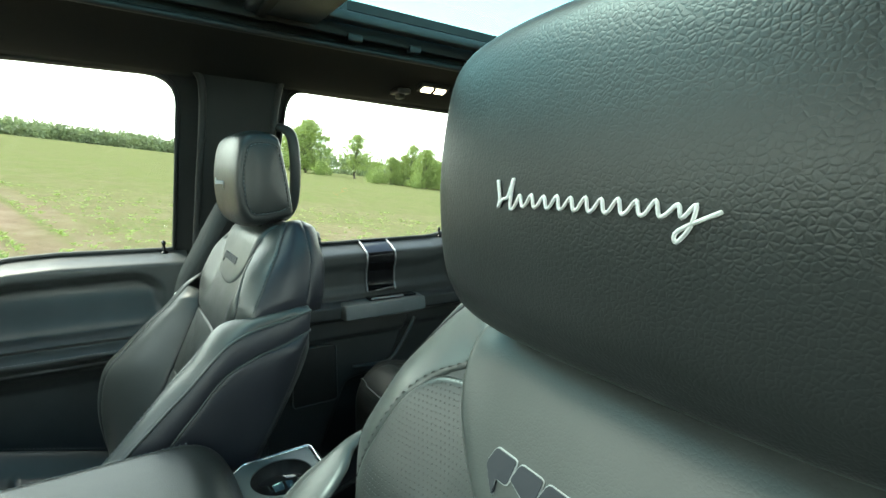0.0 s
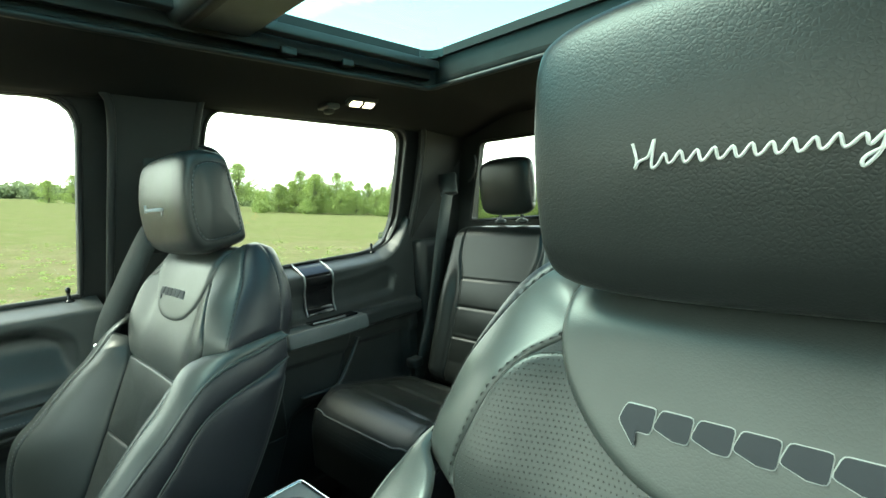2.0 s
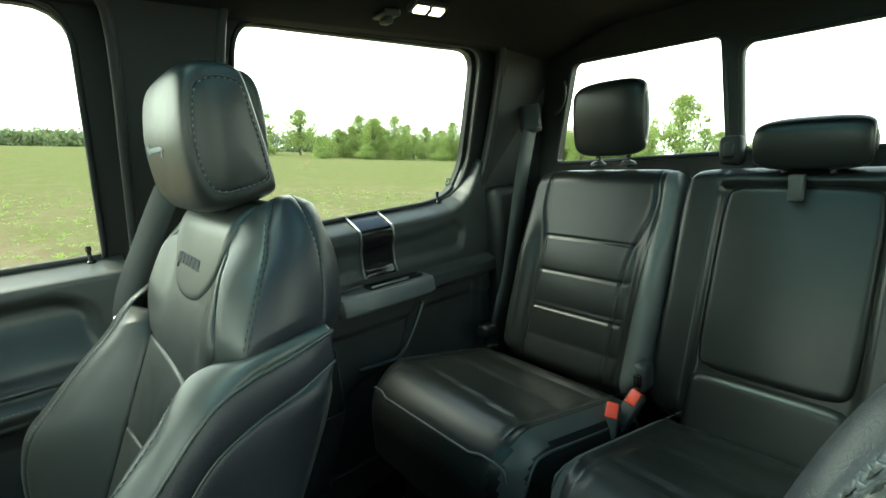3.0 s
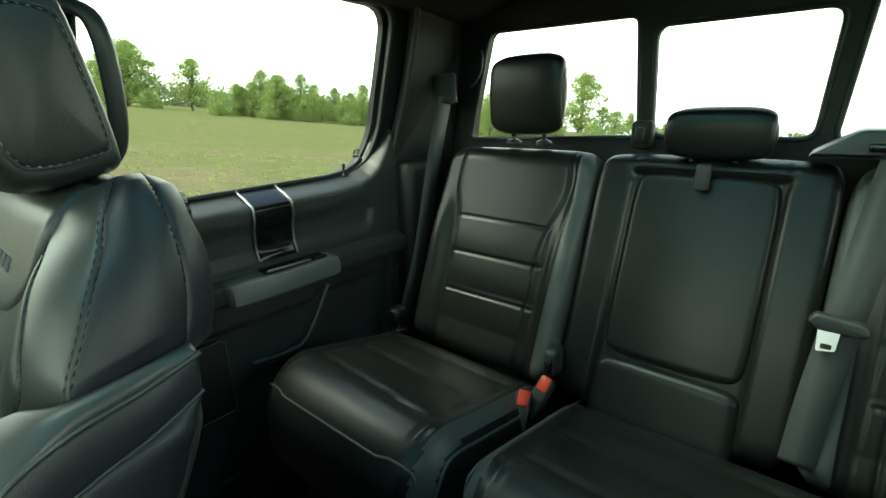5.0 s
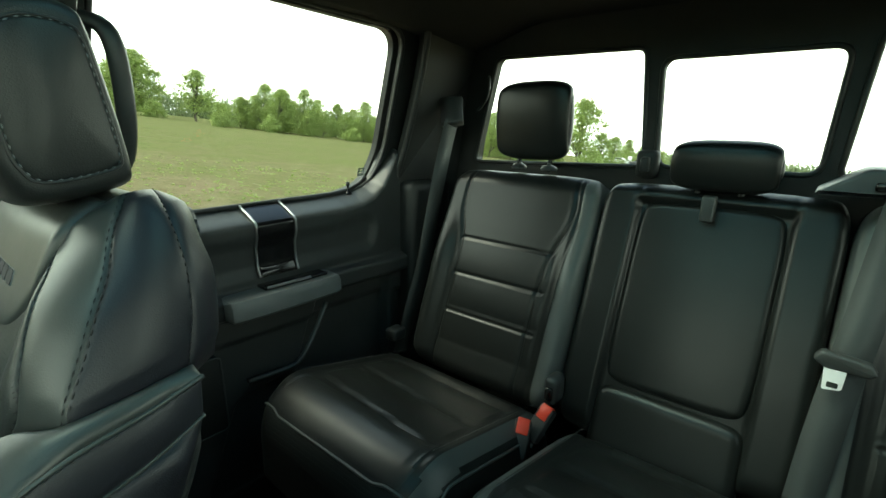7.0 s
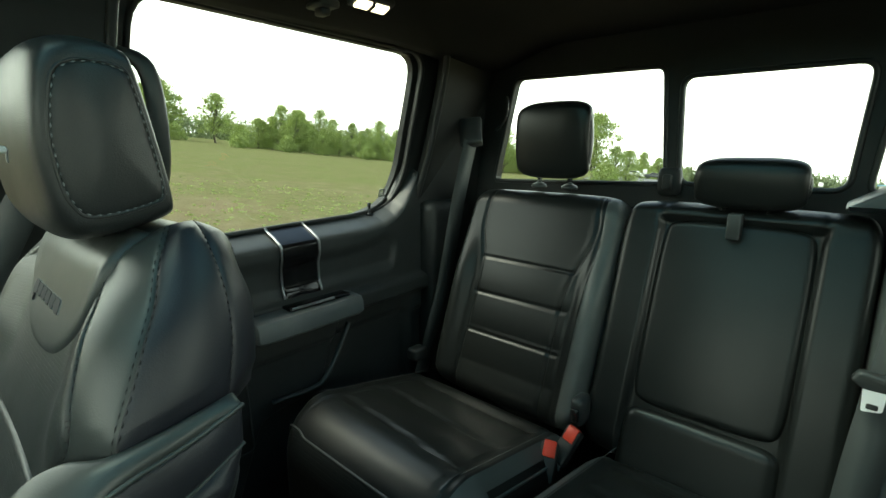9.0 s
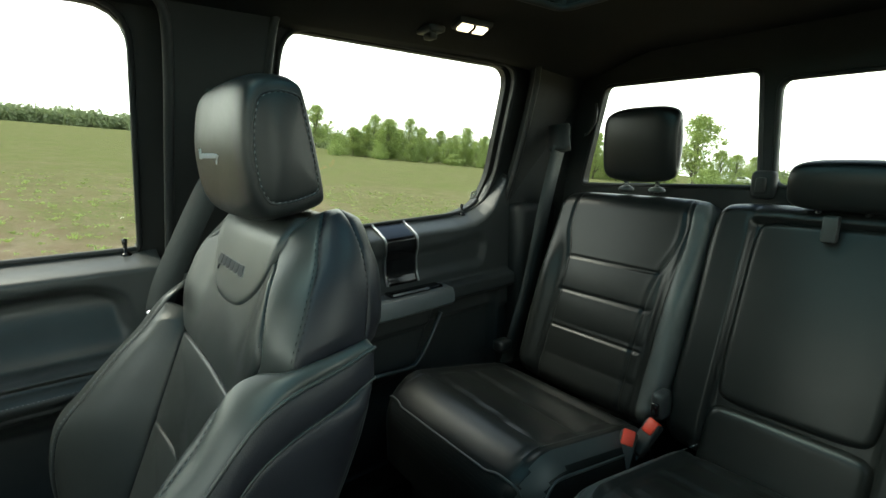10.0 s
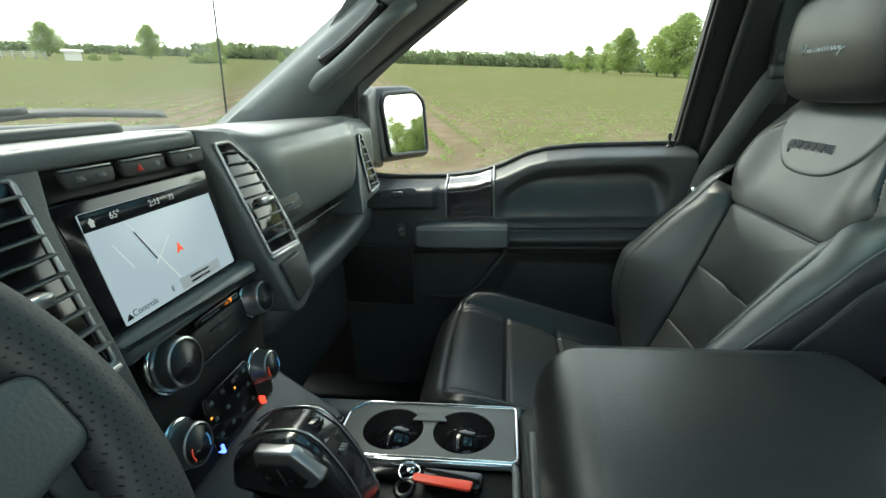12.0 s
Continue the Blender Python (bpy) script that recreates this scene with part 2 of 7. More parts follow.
def rounded(points, r, n=6):
    """A polygon with its corners rounded; r one radius or one for each corner."""
    out = []
    m = len(points)
    for i, p in enumerate(points):
        rr = r[i] if isinstance(r, (list, tuple)) else r
        p = np.array(p, float)
        a, b = np.array(points[i - 1], float) - p, np.array(points[(i + 1) % m], float) - p
        la, lb = np.linalg.norm(a), np.linalg.norm(b)
        d = min(rr, la * 0.49, lb * 0.49)
        if rr <= 0:
            out.append(tuple(p))
            continue
        s, e = p + a / la * d, p + b / lb * d
        for t in np.linspace(0, 1, n):
            out.append(tuple((1 - t) ** 2 * s + 2 * t * (1 - t) * p + t * t * e))
    return out


def smooth_path(points, n=8, closed=False):
    """Catmull-Rom through the points."""
    P = [np.array(p, float) for p in points]
    m = len(P)
    out = []
    for i in range(m if closed else m - 1):
        p0, p1, p2, p3 = (P[(i + k) % m] if closed else P[min(max(i + k, 0), m - 1)] for k in (-1, 0, 1, 2))
        for t in np.arange(n) / n:
            out.append(0.5 * (2 * p1 + (p2 - p0) * t + (2 * p0 - 5 * p1 + 4 * p2 - p3) * t * t + (3 * p1 - p0 - 3 * p2 + p3) * t ** 3))
    if not closed:
        out.append(P[-1])
    return out


def sweep(path, profile, closed=False, up=(0, 0, 1), cap=True):
    """A closed profile (across, up) carried along a path."""
    P = np.array(path, float)
    n, m = len(P), len(profile)
    V, F = [], []
    for i in range(n):
        a = P[(i - 1) % n] if closed or i else P[0]
        b = P[(i + 1) % n] if closed or i < n - 1 else P[-1]
        t = (b - a) / max(np.linalg.norm(b - a), 1e-9)
        side = np.cross(t, up)
        side = side / max(np.linalg.norm(side), 1e-6)
        top = np.cross(side, t)
        for q in profile:
            V.append(P[i] + side * q[0] + top * q[1])
    for i in range(n if closed else n - 1):
        for j in range(m):
            a, b = i * m + j, i * m + (j + 1) % m
            c, d = ((i + 1) % n) * m + (j + 1) % m, ((i + 1) % n) * m + j
            F.append((a, b, c, d))
    if cap and not closed:
        F += [tuple(range(m))[::-1], tuple(range((n - 1) * m, n * m))]
    return V, F


def circle(r, n=10, ry=None):
    return [(r * math.cos(2 * math.pi * k / n), (ry or r) * math.sin(2 * math.pi * k / n)) for k in range(n)]


def tube(path, r, n=8, closed=False, up=(0.13, 0.21, 0.97)):
    return sweep(path, circle(r, n), closed, up)


def grid_faces(nu, nv, wrap=False):
    return [(i * nv + j, ((i + 1) % nu) * nv + j, ((i + 1) % nu) * nv + j + 1, i * nv + j + 1) for i in range(nu if wrap else nu - 1) for j in range(nv - 1)]


def loft(rings, cap=True):
    n, m = len(rings), len(rings[0])
    V = [p for r in rings for p in r]
    F = [(i * m + j, i * m + (j + 1) % m, (i + 1) * m + (j + 1) % m, (i + 1) * m + j) for i in range(n - 1) for j in range(m)]
    if cap:
        F += [tuple(range(m))[::-1], tuple(range((n - 1) * m, n * m))]
    return V, F


def lathe(profile, n=24, basis=None):
    """(radius, height) pairs turned about the local z axis, then placed by a basis."""
    V, F = [], []
    for r, h in profile:
        for k in range(n):
            a = 2 * math.pi * k / n
            V.append((r * math.cos(a), r * math.sin(a), h))
    m = len(profile)
    for i in range(m - 1):
        for k in range(n):
            F.append((i * n + k, i * n + (k + 1) % n, (i + 1) * n + (k + 1) % n, (i + 1) * n + k))
    F += [tuple(range(n))[::-1], tuple(range((m - 1) * n, m * n))]
    if basis is not None:
        V = [tuple(basis @ Vector(p)) for p in V]
    return V, F


def interp(table, t):
    xs, ys = zip(*table)
    return np.interp(t, xs, ys)


def sstep(x, a, b):
    t = np.clip((x - a) / (b - a), 0, 1)
    return t * t * (3 - 2 * t)


def poly_dist(poly, a, b):
    """Signed distance (inside plus) of points to a closed polygon."""
    P = np.array(poly, float)
    best = np.full(np.shape(a), 1e9)
    inside = np.zeros(np.shape(a), bool)
    for (x0, y0), (x1, y1) in zip(P, np.roll(P, -1, 0)):
        dx, dy = x1 - x0, y1 - y0
        t = np.clip(((a - x0) * dx + (b - y0) * dy) / (dx * dx + dy * dy + 1e-12), 0, 1)
        best = np.minimum(best, np.hypot(a - x0 - t * dx, b - y0 - t * dy))
        cross = (y0 > b) != (y1 > b)
        with np.errstate(divide="ignore", invalid="ignore"):
            xi = dx * (b - y0) / np.where(abs(dy) < 1e-12, 1e-12, dy) + x0
        inside ^= cross & (a < xi)
    return np.where(inside, best, -best)


def line_dist(line, a, b):
    P = np.array(line, float)
    best = np.full(np.shape(a), 1e9)
    for (x0, y0), (x1, y1) in zip(P[:-1], P[1:]):
        dx, dy = x1 - x0, y1 - y0
        t = np.clip(((a - x0) * dx + (b - y0) * dy) / (dx * dx + dy * dy + 1e-12), 0, 1)
        best = np.minimum(best, np.hypot(a - x0 - t * dx, b - y0 - t * dy))
    return best


def pad_arc(half, radius, depth, step):
    """Arc lengths across a cover, from edge to edge, and where its flat ends."""
    flat, arc = half - radius, radius * math.pi / 2
    n1, n2, n3 = max(2, round(flat / step)), max(5, round(arc / step)), max(1, round((depth - radius) / (step * 2.5)))
    t = np.r_[np.linspace(0, flat, n1, endpoint=False), np.linspace(flat, flat + arc, n2, endpoint=False), np.linspace(flat + arc, flat + arc + depth - radius, n3 + 1)]
    return np.r_[-t[:0:-1], t], flat


def pad(half_a, half_b, radius, depth, warp, step=0.006, seams=(), corner=0.0, radius_b=None, height=None, outline=None):
    """A stuffed cover: flat in (a, b), edges rolled down by depth with round corners, seams pressed in.
    warp(a, b, c) gives x, y, z. Returns vertices, faces, and the flat (a, b) of each vertex."""
    rb = radius_b or radius
    ta, fa = pad_arc(half_a, radius, depth, step)
    tb, fb = pad_arc(half_b, rb, depth, step)
    TA, TB = np.meshgrid(ta, tb, indexing="ij")
    ea, eb = np.maximum(np.abs(TA) - fa, 0) / radius, np.maximum(np.abs(TB) - fb, 0) / rb
    e = np.hypot(ea, eb) + 1e-12
    ca, cb = ea / e, eb / e
    R = radius * ca ** 2 + rb * cb ** 2 + (e < 1e-9) * radius
    lim = math.pi / 2 + (depth - R) / R
    e = np.minimum(e, lim)
    ang = np.minimum(e, math.pi / 2)
    A = np.sign(TA) * (np.minimum(np.abs(TA), fa) + radius * np.sin(ang) * ca)
    B = np.sign(TB) * (np.minimum(np.abs(TB), fb) + rb * np.sin(ang) * cb)
    C = -R * (1 - np.cos(ang)) - R * np.maximum(e - math.pi / 2, 0)
    if corner:
        ka = 1 - corner / half_a * np.clip(np.abs(B) / half_b, 0, 1) ** 6
        kb = 1 - corner / half_b * np.clip(np.abs(A) / half_a, 0, 1) ** 6
        A, B = A * ka, B * kb
    if outline is not None:
        A, B = outline(A, B)
    if height is not None:
        C = C + height(A, B) * np.clip(1 + C / 0.03, 0, 1)
    for line, deep, wide in seams:
        d = line_dist(line, A, B)
        fade = np.clip(1 + C / 0.06, 0, 1)
        C = C - deep * np.exp(-(d / wide) ** 2) * fade + 0.10 * deep * np.exp(-((d - 2.6 * wide) / (1.6 * wide)) ** 2) * fade
    x, y, z = warp(A, B, C)
    V = np.stack([x + 0 * A, y + 0 * A, z + 0 * A], -1).reshape(-1, 3)
    return V, grid_faces(len(ta), len(tb)), np.stack([A.ravel(), B.ravel()], -1)


def split(V, F, mask):
    """Parts a mesh by a mask on its vertices: (true faces, false faces)."""
    F = np.array(F)
    m = mask[F].mean(1) > 0.5
    out = []
    for keep in (m, ~m):
        f = F[keep]
        ids, inv = np.unique(f, return_inverse=True)
        out.append((V[ids], inv.reshape(f.shape)) if len(ids) else None)
    return out


def stitches(points, normal_hint, length=0.0042, gap=0.0026, r=0.0006, lift=0.0004):
    """Short threads along a 3D line."""
    P = np.array(points, float)
    seg = np.linalg.norm(np.diff(P, axis=0), axis=1)
    s = np.r_[0, np.cumsum(seg)]
    V, F = [], []
    t = 0.0
    while t + length < s[-1]:
        a, b = (np.array([np.interp(q, s, P[:, k]) for k in range(3)]) for q in (t, t + length))
        d = (b - a) / max(np.linalg.norm(b - a), 1e-9)
        n = np.array(normal_hint, float)
        n = n - d * (n @ d)
        n /= max(np.linalg.norm(n), 1e-9)
        side = np.cross(d, n)
        c = (a + b) / 2 + n * lift
        i = len(V)
        V += [a, c + side * r * 1.3, b, c - side * r * 1.3, c + n * r * 1.6]
        F += [(i, i + 1, i + 4), (i + 1, i + 2, i + 4), (i + 2, i + 3, i + 4), (i + 3, i, i + 4)]
        t += length + gap
    return V, F


def join(*meshes):
    V, F = [], []
    for v, f in meshes:
        n = len(V)
        V += [tuple(p) for p in v]
        F += [tuple(i + n for i in q) for q in f]
    return V, F


def bm_data(bm):
    bm.verts.ensure_lookup_table()
    out = [tuple(v.co) for v in bm.verts], [tuple(v.index for v in f.verts) for f in bm.faces]
    bm.free()
    return out


def plate(outer, holes, mapping, thick, axis_dir):
    """A flat plate in (a, b) with holes, carried by mapping(a, b) and thickened along axis_dir."""
    bm = bmesh.new()
    edges = []
    for loop in (outer, *holes):
        vs = [bm.verts.new((p[0], p[1], 0)) for p in loop]
        edges += [bm.edges.new((vs[i], vs[(i + 1) % len(vs)])) for i in range(len(vs))]
    bmesh.ops.triangle_fill(bm, use_beauty=True, use_dissolve=False, edges=edges)
    rim = [e for e in bm.edges if len(e.link_faces) == 1]
    back = {v: bm.verts.new((v.co.x, v.co.y, 1)) for v in bm.verts[:]}
    for f in bm.faces[:]:
        bm.faces.new([back[v] for v in f.verts][::-1])
    for e in rim:
        a, b = e.verts
        bm.faces.new((a, b, back[b], back[a]))
    d = Vector(axis_dir)
    for v in bm.verts:
        v.co = Vector(mapping(v.co.x, v.co.y)) + d * (thick * v.co.z)
    bmesh.ops.recalc_face_normals(bm, faces=bm.faces)
    return bm


def lettering(words, size, basis, mat, name, parent, thick=0.0004):
    """Words in the built-in font as a mesh, in the xy plane of a basis."""
    cu = bpy.data.curves.new(name, "FONT")
    cu.body, cu.size, cu.extrude, cu.align_x, cu.align_y = words, size, thick, "CENTER", "CENTER"
    tmp = bpy.data.objects.new(name, cu)
    me = bpy.data.meshes.new_from_object(tmp)
    bpy.data.objects.remove(tmp)
    me.transform(basis)
    v, f = [tuple(p.co) for p in me.vertices], [tuple(p.vertices) for p in me.polygons]
    bpy.data.meshes.remove(me)
    return part(name, (v, f), mat, parent, smooth=False)


# ---- the cab's shell ----
def wall_x(z, inward=0.0):
    """The leaning plane of the passenger side's windows."""
    return -0.873 + 0.36 * (z - 1.40) + inward


FRONT_WINDOW = rounded([(-0.598, 1.352), (-0.52, 1.341), (-0.28, 1.345), (-0.115, 1.405), (0.04, 1.414), (0.234, 1.412), (0.252, 1.832), (-0.10, 1.826), (-0.235, 1.780), (-0.345, 1.716), (-0.47, 1.640), (-0.566, 1.582)],
                       [0.0, 0.05, 0.09, 0.09, 0.05, 0.012, 0.06, 0.08, 0.08, 0.08, 0.08, 0.015])
REAR_WINDOW = rounded([(0.478, 1.402), (1.06, 1.412), (1.155, 1.440), (1.182, 1.52), (1.160, 1.822), (0.512, 1.833)], [0.03, 0.07, 0.04, 0.05, 0.05, 0.05])


def grown(outline, d):
    """An outline pushed outwards."""
    P = np.array(outline, float)
    c = P.mean(0)
    out = []
    n = len(P)
    for i in range(n):
        t = P[(i + 1) % n] - P[i - 1]
        nrm = np.array([t[1], -t[0]]) / max(np.linalg.norm(t), 1e-9)
        if nrm @ (P[i] - c) < 0:
            nrm = -nrm
        out.append(tuple(P[i] + nrm * d))
    return out


FRONT_WINDOW, REAR_WINDOW = grown(FRONT_WINDOW, 0.006), grown(REAR_WINDOW, 0.007)


def side(s):
    """Maps the passenger side (s = 1) onto the driver's (s = -1)."""
    return Matrix.Diagonal((s, 1, 1, 1))


def mirrored(data, s):
    v, f = data if isinstance(data, tuple) else bm_data(data)
    return [(p[0] * s, p[1], p[2]) for p in v], [tuple(q) if s > 0 else tuple(q)[::-1] for q in f]


for s, who in ((1, "passenger"), (-1, "driver")):
    # body side round the two door openings: pillars and rails
    outer = [(-0.42, 1.880), (1.50, 1.880), (1.52, 0.62), (1.215, 0.62), (1.215, 1.42)] + \
        [p for p in smooth_path([(1.218, 1.45), (1.222, 1.60), (1.205, 1.80), (1.165, 1.862)], 5)] + \
        [p for p in smooth_path([(1.10, 1.868), (0.55, 1.870), (0.492, 1.855), (0.470, 1.80), (0.455, 1.55), (0.450, 1.40)], 5)] + \
        [(0.45, 0.62), (0.285, 0.62), (0.285, 1.40)] + \
        [p for p in smooth_path([(0.295, 1.60), (0.303, 1.78), (0.290, 1.84), (0.235, 1.866)], 5)] + \
        [p for p in smooth_path([(0.15, 1.868), (-0.10, 1.862), (-0.24, 1.83), (-0.36, 1.768), (-0.49, 1.68), (-0.62, 1.60)], 5)] + [(-0.68, 1.62), (-0.52, 1.78)]
    outer = [(float(p[0]), float(p[1])) for p in outer]
    bm = plate(outer, [], lambda a, b: (wall_x(max(b, 1.36), 0.050), a, b), 0.03, (-1, 0, 0))
    body = structure("wall_" + who, mirrored(bm, s), HEADLINER if s < 0 else PLASTIC_TRIM, "black cloth-grained pillar and rail trim of the cab side", smooth=False)
    # the rubber seals round the door openings
    rear_line = [(1.212, 0.7), (1.214, 1.42)] + [tuple(p) for p in smooth_path([(1.218, 1.45), (1.222, 1.60), (1.205, 1.80), (1.165, 1.862), (1.10, 1.868), (0.55, 1.870), (0.492, 1.855), (0.470, 1.80), (0.455, 1.55), (0.450, 1.40)], 5)] + [(0.45, 0.7)]
    front_line = [(0.285, 0.7), (0.285, 1.40)] + [tuple(p) for p in smooth_path([(0.295, 1.60), (0.303, 1.78), (0.290, 1.84), (0.235, 1.866), (0.15, 1.868), (-0.10, 1.862), (-0.24, 1.83), (-0.36, 1.768), (-0.49, 1.68), (-0.62, 1.60)], 5)]
    for line in (rear_line, front_line):
        path = [(s * wall_x(max(z, 1.36), 0.048), y, z) for y, z in line]
        ob = structure("trim_seal", tube(path, 0.0085, 8, up=(1, 0, 0)), RUBBER, "black rubber seal along a door opening")
    # outer skin below the windows and behind them
    skin = [(-1.0, 1.35), (-1.0, 0.55), (1.52, 0.55), (1.52, 1.90), (-0.42, 1.90), (-0.70, 1.62), (-0.66, 1.35)]
    bm = plate(skin, [FRONT_WINDOW[::-1], REAR_WINDOW[::-1]], lambda a, b: (wall_x(max(b, 1.36), -0.035), a, b), 0.02, (-1, 0, 0))
    structure("wall_skin_" + who, mirrored(bm, s), PLASTIC_TRIM, "outer skin of the cab side", smooth=False)

# the headliner with the long opening of the sliding roof
HOLE = rounded([(-0.44, -0.36), (0.44, -0.36), (0.44, 1.0), (-0.44, 1.0)], 0.03)


def roof_z(x, y):
    return 1.888 - 0.055 * sstep(abs(x), 0.44, 0.70) - 0.03 * sstep(y, 1.0, 1.45) - 0.02 * sstep(-y, 0.2, 0.6)


xs = sorted({*np.linspace(-0.71, 0.71, 41), -0.44, 0.44})
ys = sorted({*np.linspace(-0.55, 1.50, 60), -0.36, 1.0})
V, F, idx = [], [], {}
for i, x in enumerate(xs):
    for j, y in enumerate(ys):
        idx[i, j] = len(V)
        V.append((x, y, roof_z(x, y)))
for i in range(len(xs) - 1):
    for j in range(len(ys) - 1):
        xm, ym = (xs[i] + xs[i + 1]) / 2, (ys[j] + ys[j + 1]) / 2
        if abs(xm) < 0.44 and -0.36 < ym < 1.0:
            continue
        F.append((idx[i, j], idx[i + 1, j], idx[i + 1, j + 1], idx[i, j + 1]))
n = len(V)
V2 = V + [(x, y, z + 0.02) for x, y, z in V]
rim = {}
for f in F:
    for a, b in zip(f, f[1:] + f[:1]):
        rim[a, b] = 1
F2 = F + [tuple(i + n for i in f[::-1]) for f in F] + [(b, a, a + n, b + n) for a, b in rim if (b, a) not in rim]
structure("ceiling", (V2, F2), HEADLINER, "black cloth headliner with a long roof opening")
slabs = [(-0.74, -0.42, -0.6, 1.52), (0.42, 0.74, -0.6, 1.52), (-0.42, 0.42, -0.6, -0.30), (-0.42, 0.42, 0.335, 0.505), (-0.42, 0.42, 0.99, 1.52)]
structure("ceiling_outer", join(*[bm_data(box(x0, x1, y0, y1, 1.958, 1.978, 0)) for x0, x1, y0, y1 in slabs]), PLASTIC_TRIM, "roof panel with two glazed openings", smooth=False)
for k, (y0, y1) in enumerate(((-0.30, 0.335), (0.505, 0.99))):
    o = rounded([(-0.42, y0), (0.42, y0), (0.42, y1), (-0.42, y1)], 0.045)
    corners = []
    for cx_, cy_ in ((-0.42, y0), (0.42, y0), (0.42, y1), (-0.42, y1)):
        near = sorted(o, key=lambda q: (q[0] - cx_) ** 2 + (q[1] - cy_) ** 2)[:6]
        near.sort(key=lambda q: math.atan2(q[1] - (cy_ - math.copysign(0.2, cy_ - (y0 + y1) / 2)), q[0] - (cx_ - math.copysign(0.2, cx_))))
        corners.append(bm_data(prism([(cx_ + math.copysign(0.002, cx_), cy_)] + near, "z", 1.956, 1.9775, 0)))
    structure("trim_roof_corner", join(*corners), GLOSS, "rounded black corners of a roof pane", smooth=False)
# shaft walls between headliner and roof
structure("trim_roof_shaft", bm_data(plate(rounded([(-0.475, -0.40), (0.475, -0.40), (0.475, 1.035), (-0.475, 1.035)], 0.05), [HOLE[::-1]], lambda a, b: (a, b, 1.891), 0.066, (0, 0, 1))), PLASTIC_TRIM, "black shaft round the sliding roof", smooth=False)
structure("trim_roof_lip", tube([(x, y, 1.886) for x, y in HOLE], 0.007, 8, closed=True), RUBBER, "black lip round the roof opening")
# rails and cross beam of the roof
for sx in (-1, 1):
    roof_rail = thing("roof_rail", "black sliding rail along the edge of the glass roof", "rail", (sx * 0.415, 0.3, 1.92), "rails of the sliding roof")
    part("track", box(sx * 0.40 - 0.014, sx * 0.40 + 0.014, -0.34, 0.985, 1.925, 1.945, 0.003), PLASTIC, roof_rail)
    part("lip", box(sx * 0.428 - 0.006, sx * 0.428 + 0.006, -0.34, 0.985, 1.905, 1.93, 0.002), PLASTIC_TRIM, roof_rail)
    part("bracket", box(sx * 0.425 - 0.009, sx * 0.425 + 0.009, 0.55, 0.585, 1.897, 1.912, 0.002), PLASTIC, roof_rail)
    part("bracket", box(sx * 0.425 - 0.009, sx * 0.425 + 0.009, 0.70, 0.73, 1.897, 1.912, 0.002), PLASTIC, roof_rail)
roof_beam = thing("roof_beam", "black cross beam between the two roof panes", "beam", (0, 0.42, 1.93))
part("beam", box(-0.435, 0.435, 0.345, 0.492, 1.915, 1.955, 0.012, 3), PLASTIC_SOFT, roof_beam)
part("beam_rib", box(-0.435, 0.435, 0.365, 0.385, 1.908, 1.92, 0.004), PLASTIC_TRIM, roof_beam)
for y0, y1 in ((-0.31, 0.345), (0.495, 1.01)):
    pane = structure("window_roof", box(-0.43, 0.43, y0, y1, 1.979, 1.984, 0.001, 1), GLASS_ROOF, "tinted glass pane of the roof", smooth=False)
    pane.visible_shadow = False

# floor and back wall
structure("underbody", bm_data(box(-0.80, 0.80, -1.05, 1.45, -0.12, 0.584, 0)), PLASTIC_TRIM, "plain dark underside of the truck", smooth=False)
structure("floor", bm_data(box(-0.86, 0.86, -1.1, 1.50, 0.585, 0.625, 0)), CARPET, "black carpeted cab floor", smooth=False)
BACK = [rounded([(-0.675, 1.495), (-0.180, 1.510), (-0.200, 1.776), (-0.602, 1.782)], 0.022), rounded([(-0.152, 1.512), (0.152, 1.512), (0.163, 1.750), (-0.163, 1.750)], 0.03), rounded([(0.180, 1.510), (0.675, 1.495), (0.602, 1.782), (0.200, 1.776)], 0.022)]
bm = plate([(-0.90, 0.58), (0.90, 0.58), (0.88, 1.45), (0.70, 1.93), (-0.70, 1.93), (-0.88, 1.45)], BACK, lambda a, b: (a, 1.42 - 0.03 * (b - 1.5), b), 0.03, (0, 1, 0))
structure("wall_back", bm_data(bm), PLASTIC_TRIM, "black back wall of the cab with three windows", smooth=False)
for k, hole in enumerate(BACK):
    w = thing("window_%d" % (k + 3), "pane of the rear window in a black rubber frame", "window", kind="structure")
    part("window_frame", tube([(x, 1.421 - 0.03 * (z - 1.5), z) for x, z in hole], 0.006, 6, closed=True, up=(0, 1, 0)), RUBBER, w)
    p = part("pane", bm_data(plate(grown(hole, 0.004), [], lambda a, b: (a, 1.436, b), 0.004, (0, 1, 0))), GLASS, w, smooth=False)
    p.visible_shadow = False
# the latch block at the sliding pane
latch = thing("window_latch", "black plastic latch of the sliding rear window", "latch", (-0.165, 1.41, 1.50))
part("body", box(-0.19, -0.14, 1.385, 1.418, 1.485, 1.55, 0.012, 3), PLASTIC_TRIM, latch)
part("lever", box(-0.175, -0.155, 1.372, 1.39, 1.50, 1.535, 0.005, 2), PLASTIC_TRIM, latch)

